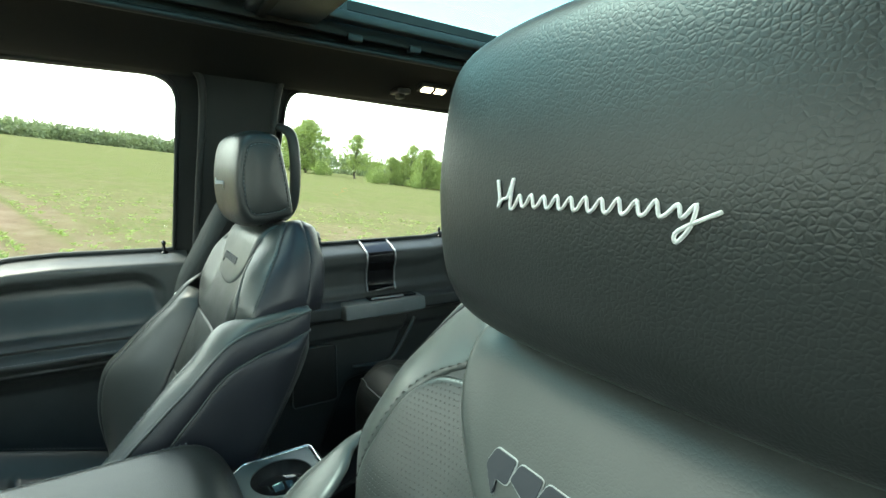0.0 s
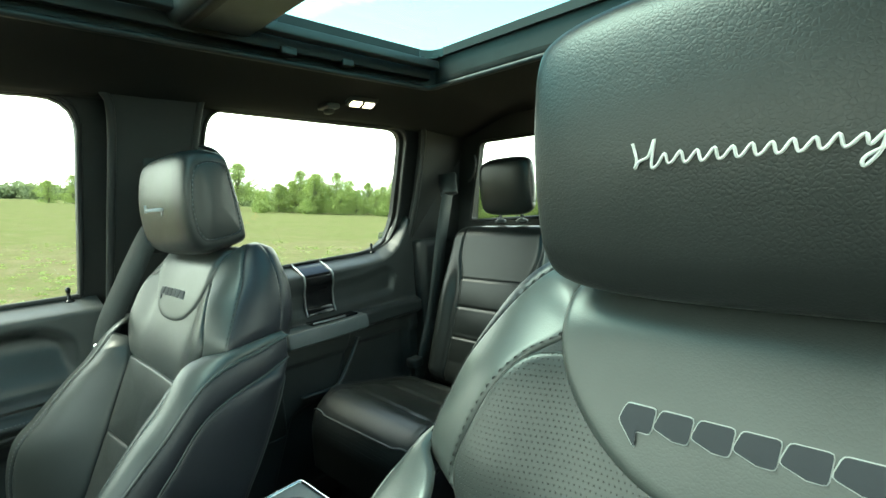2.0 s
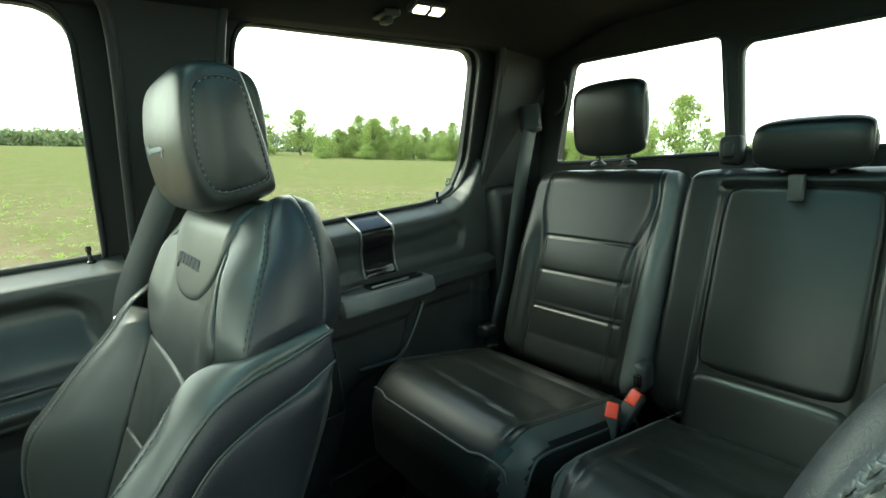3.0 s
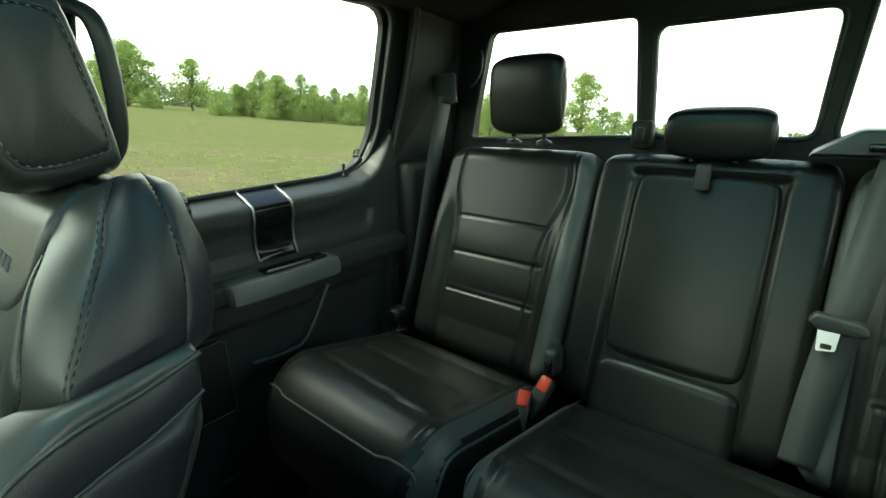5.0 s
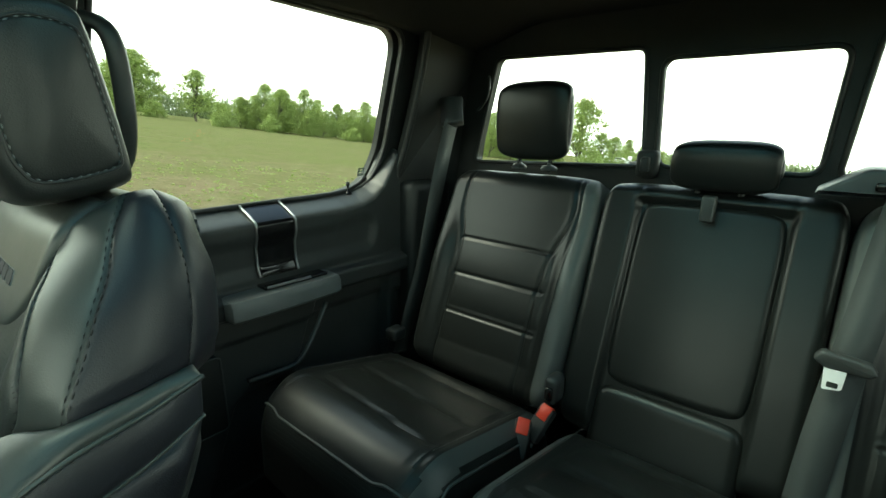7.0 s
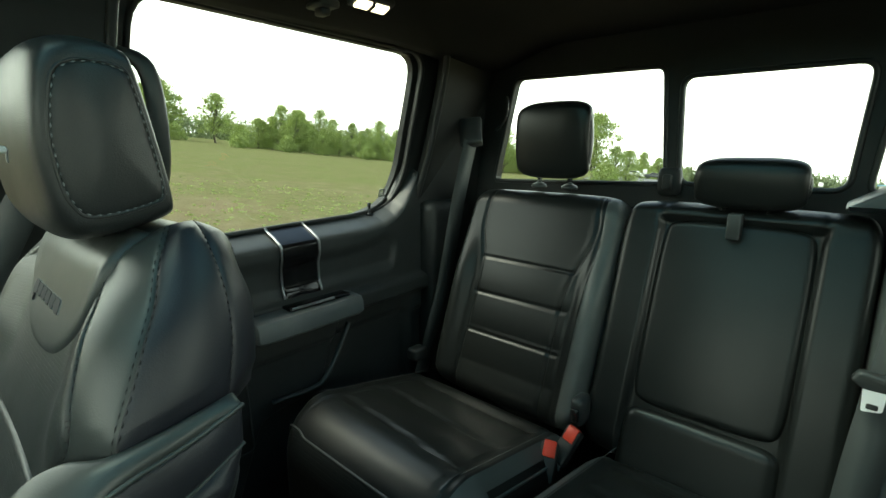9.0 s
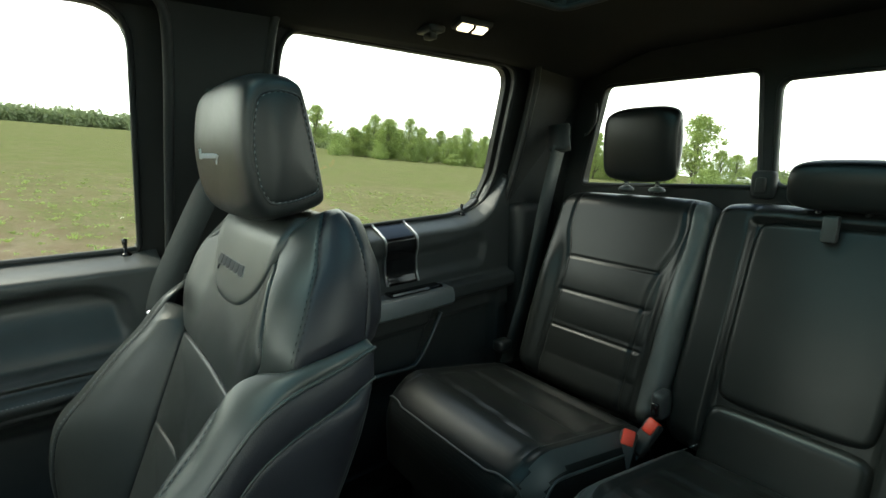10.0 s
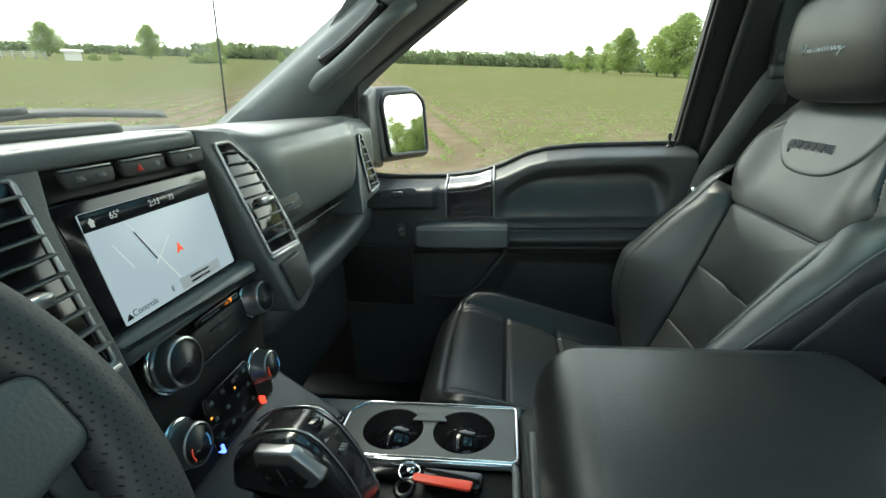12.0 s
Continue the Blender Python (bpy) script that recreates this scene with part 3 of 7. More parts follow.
# front: windscreen, cowl, footwell
screen_pts = [(-0.80, -1.06, 1.424), (0.80, -1.06, 1.424), (0.645, -0.345, 1.849), (-0.645, -0.345, 1.849)]
structure("windscreen", (screen_pts + [(x, y - 0.004, z + 0.004) for x, y, z in screen_pts], [(0, 1, 2, 3), (7, 6, 5, 4), (0, 4, 5, 1), (1, 5, 6, 2), (2, 6, 7, 3), (3, 7, 4, 0)]), GLASS, "clear windscreen", smooth=False).visible_shadow = False
structure("wall_front", bm_data(box(-0.9, 0.9, -1.12, -1.09, 0.58, 1.44, 0)), PLASTIC_TRIM, "dark bulkhead behind the dashboard", smooth=False)
structure("trim_header", box(-0.70, 0.70, -0.40, -0.33, 1.838, 1.90, 0.014, 3), HEADLINER, "black headliner edge over the windscreen")


def a_pillar(s):
    """The dark pillar trim, its colour lifted for daylight, with its grab bar."""
    p = thing("pillar_trim", "dark grained windscreen pillar trim, coloured paler for daylight, with a grab bar", "pillar", (s * -0.80, -0.7, 1.5), kind="structure")
    rear = smooth_path([(-0.868, -0.76, 1.40), (-0.825, -0.60, 1.55), (-0.790, -0.49, 1.635), (-0.745, -0.314, 1.745), (-0.712, -0.16, 1.835), (-0.69, -0.06, 1.875)], 6)
    fore = smooth_path([(-0.815, -1.09, 1.405), (-0.766, -0.88, 1.530), (-0.735, -0.74, 1.612), (-0.686, -0.503, 1.754), (-0.650, -0.365, 1.850), (-0.63, -0.28, 1.90)], 6)
    rings = []
    for k, (r, f) in enumerate(zip(rear, fore)):
        r, f = np.array(r), np.array(f)
        bul = 0.034 + 0.030 * math.sin(math.pi * k / (len(rear) - 1))
        ring = [r + (-0.02, 0.01, -0.01), r, r + (f - r) * 0.10 + (0.014, 0, -0.008), r + (f - r) * 0.30 + (bul * 0.8, 0.0, -0.012), r + (f - r) * 0.55 + (bul, 0, -0.008), r + (f - r) * 0.82 + (bul * 0.6, 0, -0.001), f + (0.006, 0.004, 0.0), f, f + (-0.03, -0.03, 0.012), r + (-0.03, -0.02, 0.0)]
        rings.append([(s * q[0], q[1], q[2]) for q in ring])
    edge_smooth(part("pillar_cover", loft(rings), PLASTIC_PILLAR_LIT, p), 50)
    bar = [(-0.720, -0.640, 1.580), (-0.672, -0.600, 1.600), (-0.645, -0.562, 1.615), (-0.628, -0.505, 1.650), (-0.614, -0.450, 1.688), (-0.622, -0.418, 1.714), (-0.668, -0.400, 1.738)]
    bar = [(s * x, y, z) for x, y, z in bar]
    edge_smooth(part("grab_bar", sweep(smooth_path(bar, 6), circle(0.021, 14, 0.016), up=(0, 0.3, 1)), PLASTIC_PILLAR_LIT, p), 60)
    part("grab_bar_edge", sweep([(q[0] - s * 0.002, q[1] - 0.012, q[2] + 0.010) for q in smooth_path(bar[2:-2], 6)], circle(0.0020, 6), up=(0, 0.3, 1)), SATIN, p)
    # the bar's shadow on the pillar, added as a solid black piece
    part("grip_shadow", sweep(smooth_path([(s * -0.672, -0.600, 1.634), (s * -0.660, -0.545, 1.662), (s * -0.646, -0.480, 1.705), (s * -0.640, -0.445, 1.736)], 5), circle(0.020, 10, 0.014), up=(0, 0.3, 1)), GLOSS, p, "black piece standing in for the shadow behind the bar")
    part("speaker_cover", prism(rounded([(-0.90, 1.475), (-0.868, 1.478), (-0.862, 1.505), (-0.885, 1.515)], 0.004), "x", s * -0.765, s * -0.775, 0.001), PLASTIC, p)


a_pillar(1)
a_pillar(-1)


# ---- front seats ----
def back_y(z):
    """The reclined front of the backrest."""
    return 0.265 + 0.47 * (z - 1.319) - 0.10 * np.maximum(0, z - 1.40) ** 1.3


def headrest_rings(cx, cy, cz, half, profile, round_z=0.13, round_y=0.03, roll=0.016, grow=4):
    """Sections of a stuffed headrest, from its middle out to the seam of the side panel."""
    prof = np.array(smooth_path(profile, 8, True))
    c = (prof.max(0) + prof.min(0)) / 2
    hy, hz = (prof.max(0) - prof.min(0)) / 2
    out = []
    for q in np.linspace(0, math.pi / 2, 26):
        t = math.sin(q) ** (2 / grow)
        fall = 1 - math.cos(q) ** (2 / grow)
        out.append((half * t, 1 - (round_y + roll / hy) * fall, 1 - (round_z + roll / hz) * fall))
    return prof, c, out


def section(cx, cy, cz, prof, c, x, ky, kz):
    lo, hi = prof[:, 0].min(), prof[:, 0].max()
    return [(cx + x * (1 - 0.17 * float(sstep((c[0] + (p[0] - c[0]) * ky - lo) / (hi - lo), 0.25, 1.0))), cy + c[0] + (p[0] - c[0]) * ky, cz + c[1] + (p[1] - c[1]) * kz) for p in prof]


def headrest(cx, cy, cz, half, profile, mat, thread, parent, label="", **kw):
    """The cover, two side panels with piping and stitches."""
    prof, c, ks = headrest_rings(cx, cy, cz, half, profile, **kw)
    order = [(-x, a, b) for x, a, b in ks[::-1]] + ks[1:]
    body = part("headrest", loft([section(cx, cy, cz, prof, c, *k) for k in order], cap=False), mat, parent, label)
    x, a, b = ks[-1]
    for sg in (-1, 1):
        rings = [section(cx, cy, cz, prof, c, sg * (x - 0.0035), a, b), section(cx, cy, cz, prof, c, sg * (x - 0.0005), a - 0.015, b - 0.01)]
        rings += [section(cx, cy, cz, prof, c, sg * (x + 0.006 * (1 - k * k)), a * k, b * k) for k in (0.94, 0.85, 0.7, 0.5, 0.3, 0.1)]
        part("side_panel", loft(rings), mat, body)
        part("piping", tube(section(cx, cy, cz, prof, c, sg * (x - 0.0005), a + 0.004, b + 0.003), 0.0016, 6, closed=True, up=(1, 0, 0)), mat, body)
        ring = section(cx, cy, cz, prof, c, sg * (x + 0.0012), a * 0.965, b * 0.975)
        part("stitching", stitches(ring + ring[:1], (sg, 0, 0), 0.0046, 0.003, 0.0006, 0.0006), thread, body, smooth=False)
    return body


def keyed(line, n):
    """A smooth line through points, with the same number of steps between each two of them."""
    P = np.array(smooth_path(line, 20))
    q = np.linspace(0, len(P) - 1, n)
    i = np.arange(len(P))
    return np.stack([np.interp(q, i, P[:, k]) for k in range(3)], -1)


def panel(S0, S1, out, puff=0.004, sink=0.004, roll=0.006, nu=26, ends=(True, True)):
    """A stuffed leather panel between two seam lines: it bulges towards out and dips at its seams."""
    n = len(S0)
    t = np.gradient((S0 + S1) / 2, axis=0)
    across = S1 - S0
    N = np.cross(t, across)
    N /= np.maximum(np.linalg.norm(N, axis=1), 1e-9)[:, None]
    if N[n // 2] @ np.array(out, float) < 0:
        N = -N
    width = np.linalg.norm(across, axis=1)
    along = np.r_[0, np.cumsum(np.linalg.norm(np.diff((S0 + S1) / 2, axis=0), axis=1))]
    u = 0.5 - 0.5 * np.cos(np.linspace(0, math.pi, nu))
    e = np.minimum(along if ends[0] else 9.0, (along[-1] - along) if ends[1] else 9.0) + np.zeros(n)
    d = np.minimum(np.minimum(u, 1 - u)[None] * width[:, None], e[:, None])
    dip = sink * (np.sqrt(np.maximum(0, 1 - (1 - np.minimum(d, roll) / roll) ** 2)) - 1)
    h = puff * (4 * u * (1 - u))[None] * np.minimum(1, e / 0.03)[:, None] + dip
    P = S0[:, None] + across[:, None] * u[None, :, None] + N[:, None] * h[:, :, None]
    return P, N


def seam_stitches(P, N, width, from_first, away, **kw):
    """Threads along a panel, a little way in from one of its seams."""
    n = len(P)
    pts = []
    for i in range(n):
        d = np.r_[0, np.cumsum(np.linalg.norm(np.diff(P[i], axis=0), axis=1))]
        q = min(away, d[-1] * 0.45) if from_first else d[-1] - min(away, d[-1] * 0.45)
        pts.append([np.interp(q, d, P[i, :, k]) for k in range(3)] + N[i] * 0.0005)
    return stitches(pts, tuple(N[n // 2]), **kw)


def roll_down(A, B, ha, hb, ra, rb):
    """How far a stuffed cover has rolled down at (A, B)."""
    sa, sb = np.maximum(np.abs(A) - ha + ra, 0) / ra, np.maximum(np.abs(B) - hb + rb, 0) / rb
    s = np.minimum(np.hypot(sa, sb), 0.999)
    R = (ra * sa ** 2 + rb * sb ** 2) / np.maximum(sa ** 2 + sb ** 2, 1e-9)
    return -R * (1 - np.sqrt(1 - s * s))


def front_seat(cx, label):
    seat = thing("bucket_seat", label, "seat", (cx, 0.0, 0.625), "front seats")
    # core of the backrest
    zc, hz = 1.245, 0.292

    def warp(a, b, c):
        z = zc + b
        return cx + a, back_y(z) - c * 0.94, z + c * 0.35

    def outline(A, B):
        z = zc + B
        k = interp([(0.93, 0.78), (1.25, 0.88), (1.33, 0.95), (1.38, 0.99), (1.42, 1.0), (1.45, 0.985), (1.475, 0.945), (1.50, 0.88), (1.52, 0.785), (1.54, 0.66)], z)
        return A * k, B

    def height(A, B):
        z = zc + B
        wings = 0.018 * sstep(np.abs(A), 0.10, 0.175) * sstep(z, 1.30, 1.40) * (1 - 0.8 * sstep(z, 1.44, 1.52))
        dish = -0.012 * (1 - sstep(np.abs(A), 0.0, 0.15)) * sstep(1.36 - z, 0.0, 0.2)
        return wings + dish

    def core(A, B):
        A, B = outline(A, B)
        return A * 0.80, B

    V, F, AB = pad(0.240, hz, 0.062, 0.110, warp, 0.0050, (), 0.0, 0.055, height, core)
    deep = back_y(V[:, 2]) - V[:, 1]
    V[:, 0] = cx + (V[:, 0] - cx) * (1 - (0.17 + 0.06 * sstep(V[:, 2], 1.42, 1.50)) * sstep(-deep, 0.025, 0.10))
    part("backrest", (V, F), LEATHER, seat, "black grained leather backrest cover")

    def surf(pts, lift=0.0):
        A, B = np.array([p[0] for p in pts]), np.array([p[1] for p in pts])
        k = np.abs(outline(np.ones_like(A), B)[0])
        c = roll_down(A / k, B, 0.240, hz, 0.062, 0.055)
        return np.stack(warp(A, B, c + height(A, B) * np.clip(1 + c / 0.03, 0, 1) + lift), -1)

    def patch(name, outline_, lift, mat, label, puff=0.003, roll=0.006):
        """A sewn-on panel: an outline on the backrest, its edge rolled down."""
        O = np.array(outline_, float)
        d = np.r_[0, np.cumsum(np.linalg.norm(np.diff(np.r_[O, O[:1]], axis=0), axis=1))]
        q = np.linspace(0, d[-1], 140, endpoint=False)
        O = np.stack([np.interp(q, d, np.r_[O[:, k], O[:1, k]]) for k in (0, 1)], -1)
        c = (O.max(0) + O.min(0)) / 2
        reach = np.linalg.norm(O - c, axis=1)
        rings = []
        for e in [-0.0015, 0.0, 0.0012, 0.0025, 0.004, 0.006] + list(np.linspace(0.010, 1.0, 15)):
            kk = np.clip(1 - e / reach, 0.01, 1.02) if e < 0.01 else np.clip((1 - 0.008 / reach) * (1 - (e - 0.010) / 1.0 * 0.995), 0.004, 1)
            h = -0.003 if e < 0 else lift * (math.sqrt(max(0.0, 1 - (1 - min(e, roll) / roll) ** 2)))
            pts = c + (O - c) * kk[:, None]
            rings.append([tuple(p) for p in surf(pts, 0.0) + np.array([0, -0.94, 0.35]) * (h + (puff * (1 - float(np.mean(kk)) ** 2)))])
        return part(name, loft(rings), mat, seat, label)

    shield_line = [(a, z - zc) for a, z in SHIELD]
    top = [(-0.112, 1.470), (-0.146, 1.464), (-0.167, 1.442), (-0.183, 1.408), (-0.194, 1.374), (-0.176, 1.346), (-0.150, 1.322), (-0.08, 1.320), (0.0, 1.319)]
    top = [tuple(p) for p in smooth_path(top, 6)]
    top = top + [(-a, z) for a, z in top[::-1][1:]] 
    part_line = [(a, z - zc) for a, z in top]
    patch("backrest_insert", part_line, 0.0030, LEATHER_HOLES, "perforated black leather insert", 0.004)
    for z0, z1 in ((1.3175, 1.195), (1.193, 1.079), (1.077, 0.975)):
        a0, a1 = interp([(0.97, 0.104), (1.08, 0.110), (1.194, 0.124), (1.32, 0.147)], np.array((z0, z1)))
        q = rounded([(-a0, z0 - zc), (a0, z0 - zc), (a1, z1 - zc), (-a1, z1 - zc)], 0.006, 4)
        patch("backrest_insert", q, 0.0030, LEATHER_HOLES, "perforated black leather insert", 0.006)
    patch("badge_panel", shield_line, 0.0085, LEATHER_SMOOTH, "smooth black leather badge panel", 0.002, 0.009)
    inset_line = part_line[:34]
    mirror_line = [(-a, b) for a, b in inset_line]
    zz = np.linspace(0.95, 1.455, 14)
    rings = []
    for z in zz:
        k = interp([(0.93, 0.19), (1.35, 0.230), (1.45, 0.226), (1.475, 0.215), (1.5, 0.195)], z)
        y = back_y(z)
        rings.append([(cx - k * 0.72, y + 0.07, z), (cx - k * 0.62, y + 0.112, z), (cx, y + 0.135, z), (cx + k * 0.62, y + 0.112, z), (cx + k * 0.72, y + 0.07, z), (cx, y + 0.05, z)])
    part("back_shell", loft(rings), PLASTIC, seat, "black plastic back shell")

    def run(line, off, mat, **kw):
        L = np.array(smooth_path(line, 4)) if len(line) < 12 else np.array(line)
        t = np.gradient(L, axis=0)
        nrm = np.stack([-t[:, 1], t[:, 0]], -1) / np.linalg.norm(t, axis=1)[:, None]
        return stitches(surf(L + nrm * off, 0.0006), (0, -1, 0.3), **kw)

    for line, off in ((inset_line, 0.007), (mirror_line, -0.007)):
        part("stitching", run(line, off, 0, length=0.0050, gap=0.0026, r=0.00055), THREAD_DARK, seat, smooth=False)
    # the badge: six plain slanted blocks with pale outlines
    for k in range(6):
        x0, x1 = -0.077 + k * 0.0200, -0.077 + k * 0.0200 + 0.0178
        ztop, zbot = 1.4480, 1.4345
        drop = 0.009 if k in (0,) else 0.0
        tail = 0.005 if k == 5 else 0.0
        shape = [(x0 + 0.002, ztop), (x1 + 0.001, ztop), (x1 - 0.001 + tail, zbot), (x0 + 0.008, zbot), (x0 + 0.009, zbot - drop), (x0 - 0.002, zbot + 0.004)]
        for grow, mat, nm, lift in ((0.0006, THREAD_BADGE, "badge_outline", 0.0108), (0.0, EMBROIDERY, "badge_block", 0.0114)):
            o = grown(rounded(shape, 0.002, 3), grow)
            P = surf([(a, z - zc) for a, z in o], lift)
            n = len(P)
            c = P.mean(0)
            Q = P + np.array([0, 0.004, 0])
            part(nm, ([*P, c + np.array([0, -0.0002, 0]), *Q], [(i, (i + 1) % n, n) for i in range(n)] + [(i, n + 1 + i, n + 1 + (i + 1) % n, (i + 1) % n) for i in range(n)]), mat, seat, smooth=False)
    # shoulders and bolsters: leather panels between their seams, in (across, y, z)
    edge = [(0.118, 1.529), (0.125, 1.505), (0.124, 1.482), (0.150, 1.463), (0.168, 1.441), (0.184, 1.408), (0.194, 1.376), (0.188, 1.362)]
    first = surf([(a, z - zc) for a, z in edge], 0.002) - np.array((cx, 0, 0))
    second = [(0.140, 0.385, 1.530), (0.163, 0.372, 1.518), (0.182, 0.358, 1.500), (0.202, 0.346, 1.475), (0.217, 0.331, 1.450), (0.228, 0.316, 1.420), (0.236, 0.302, 1.392), (0.238, 0.299, 1.370)]
    third = [(0.128, 0.412, 1.529), (0.152, 0.408, 1.524), (0.176, 0.405, 1.513), (0.196, 0.404, 1.492), (0.208, 0.404, 1.466), (0.217, 0.401, 1.436), (0.223, 0.394, 1.405), (0.226, 0.387, 1.376)]
    fourth = [(0.095, 0.440, 1.512), (0.108, 0.440, 1.506), (0.124, 0.440, 1.494), (0.140, 0.438, 1.474), (0.150, 0.444, 1.450), (0.158, 0.442, 1.420), (0.165, 0.438, 1.392), (0.170, 0.434, 1.364)]
    inner = [(0.106, back_y(0.90), 0.90), (0.108, back_y(1.0), 1.0), (0.113, back_y(1.09), 1.09), (0.126, back_y(1.18), 1.18), (0.138, back_y(1.25), 1.25), (0.148, back_y(1.30), 1.30), (0.158, back_y(1.325), 1.325), (0.174, back_y(1.345), 1.345)]
    ridge = [(0.205, 0.105, 0.90), (0.210, 0.076, 1.0), (0.213, 0.066, 1.09), (0.214, 0.080, 1.17), (0.212, 0.120, 1.222), (0.208, 0.172, 1.280), (0.203, 0.212, 1.318), (0.196, 0.246, 1.362)]
    lap = [(0.208, 0.272, 1.378), (0.235, 0.297, 1.384), (0.237, 0.345, 1.390), (0.226, 0.391, 1.393)]
    pipe = [(0.250, 0.110, 0.90), (0.256, 0.078, 1.0), (0.259, 0.066, 1.09), (0.260, 0.082, 1.175), (0.260, 0.120, 1.216), (0.259, 0.168, 1.264), (0.258, 0.204, 1.298), (0.258, 0.238, 1.335),
            (0.257, 0.264, 1.356), (0.256, 0.298, 1.369), (0.253, 0.345, 1.378), (0.244, 0.391, 1.387)]
    low = [(0.256, 0.160, 0.89), (0.264, 0.130, 0.99), (0.267, 0.118, 1.08), (0.267, 0.130, 1.155), (0.267, 0.158, 1.196), (0.266, 0.190, 1.236), (0.265, 0.213, 1.262), (0.264, 0.238, 1.292),
           (0.263, 0.262, 1.311), (0.261, 0.300, 1.327), (0.257, 0.342, 1.338), (0.247, 0.388, 1.352)]
    aft = [(0.236, 0.175, 0.88), (0.242, 0.210, 0.96), (0.246, 0.240, 1.03), (0.248, 0.265, 1.09), (0.248, 0.283, 1.13), (0.248, 0.300, 1.165), (0.248, 0.318, 1.195), (0.247, 0.336, 1.228),
           (0.246, 0.350, 1.255), (0.245, 0.364, 1.285), (0.244, 0.374, 1.312), (0.242, 0.385, 1.340)]
    rear = [(0.180, y + 0.022, z + 0.002) for _, y, z in aft]

    def sewn(name, lines, out, mat, label, n=90, **kw):
        """Panels between neighbouring lines, on both sides of the seat."""
        made = []
        for sg in (-1, 1):
            A, B = (keyed([(cx + sg * a, y, z) for a, y, z in ln], n) for ln in lines)
            P, N = panel(A, B, (sg * out[0], out[1], out[2]), **kw)
            V = P.reshape(-1, 3)
            made.append((part(name, (V, grid_faces(n, P.shape[1])), mat, seat, label), P, N, A, B))
        return made

    wing = sewn("shoulder_panel", (first, second), (0.3, -1, 0.2), LEATHER_SMOOTH, "smooth black leather shoulder panel", puff=0.0035)
    flank = sewn("shoulder_side", (second, third), (1, -0.3, 0.3), LEATHER_SHADED, "black grained leather shoulder side, coloured darker for shade", puff=0.008, sink=0.005)
    sewn("shoulder_back", (third, fourth), (1, 0.6, 0.2), LEATHER_SHADED, "black grained leather shoulder back", puff=0.010)
    cheek = sewn("bolster", (inner, ridge), (-0.6, -1, 0), LEATHER_SMOOTH, "smooth black leather inner bolster", puff=0.012, sink=0.006, roll=0.010)
    band = sewn("bolster_band", (ridge + lap, pipe), (0.2, -1, 0.8), LEATHER_SMOOTH, "smooth black leather band along the bolster", n=130, puff=0.005)
    upper = sewn("bolster_side", (pipe, low), (1, 0, 0), LEATHER_SHADED, "black grained leather bolster side, coloured darker for shade", n=130, puff=0.003, sink=0.003)
    sewn("bolster_side", (low, aft), (1, 0, 0), LEATHER_SHADED, "black grained leather bolster side, coloured darker for shade", n=130, puff=0.010, sink=0.003)
    sewn("bolster_back", (aft, rear), (1, 1, 0), PLASTIC, "black plastic edge of the back shell", n=70, puff=0.010)
    thick = dict(length=0.0060, gap=0.0028, r=0.00065, lift=0.0001)
    fine = dict(length=0.0046, gap=0.0028, r=0.0006, lift=0.0004)
    for rows, first_edge, away, mat, kw in ((wing, True, 0.005, THREAD_DARK, fine), (wing, False, 0.005, THREAD_DARK, thick), (flank, True, 0.005, THREAD_DARK, thick), (flank, False, 0.006, THREAD_DARK, fine),
                                            (cheek, False, 0.006, THREAD_DARK, fine), (band, True, 0.006, THREAD, fine), (upper, True, 0.005, THREAD_DARK, thick)):
        for _, P, N, A, B in rows:
            n = 82 if rows is band else len(P)
            part("stitching", seam_stitches(P[:n], N[:n], 0, first_edge, away, **kw), mat, seat, smooth=False)
    for _, P, N, A, B in band:
        part("piping", tube(B - N * 0.0015, 0.0022, 6), LEATHER_SMOOTH, seat)
    for _, P, N, A, B in upper:
        part("piping", tube(B - N * 0.0010, 0.0020, 6), LEATHER_SMOOTH, seat)
    # headrest
    prof = [(0.010, 0.080), (0.001, 0.042), (-0.002, 0.0), (0.002, -0.045), (0.009, -0.066), (0.022, -0.080), (0.055, -0.080), (0.090, -0.074), (0.108, -0.068), (0.112, -0.056), (0.107, -0.015), (0.097, 0.04), (0.088, 0.080), (0.080, 0.092), (0.055, 0.097), (0.028, 0.094)]
    rest_top = headrest(cx, 0.298, 1.595, 0.130, prof, LEATHER, THREAD, seat, "rounded black leather headrest with silver script stitching", round_z=0.13, roll=0.014, grow=3.2)
    # silver script: one plain waving thread
    line = [(-0.0520, 0.0085), (-0.0500, 0.0), (-0.0510, -0.0045), (-0.0485, -0.001), (-0.0440, 0.0012), (-0.0410, 0.0095), (-0.0425, -0.004), (-0.0395, -0.0035)]
    x = -0.0375
    for k in range(10):
        line += [(x + 0.0015, 0.0018 + 0.0004 * (k % 2)), (x + 0.0030, -0.0030), (x + 0.0052, -0.0026)]
        x += 0.0075
    line += [(0.0395, 0.0012), (0.0410, -0.0032), (0.0455, 0.0014), (0.0440, -0.006), (0.0395, -0.0115), (0.0400, -0.0075), (0.0535, -0.0005)]
    P = np.array(smooth_path(line, 5))
    pts = [(cx - 0.010 + a, 0.2954 + 6.0 * b * b, 1.5955 + b) for a, b in P]
    part("script_stitching", sweep(pts, circle(0.0008, 6, 0.0009), up=(0, 1, 0)), THREAD_SILVER, rest_top, "silver-grey script embroidery")
    for sg in (-1, 1):
        part("headrest_post", tube([(cx + sg * 0.055, 0.365, 1.46), (cx + sg * 0.055, 0.352, 1.54)], 0.006, 12), CHROME, seat, "chrome post")
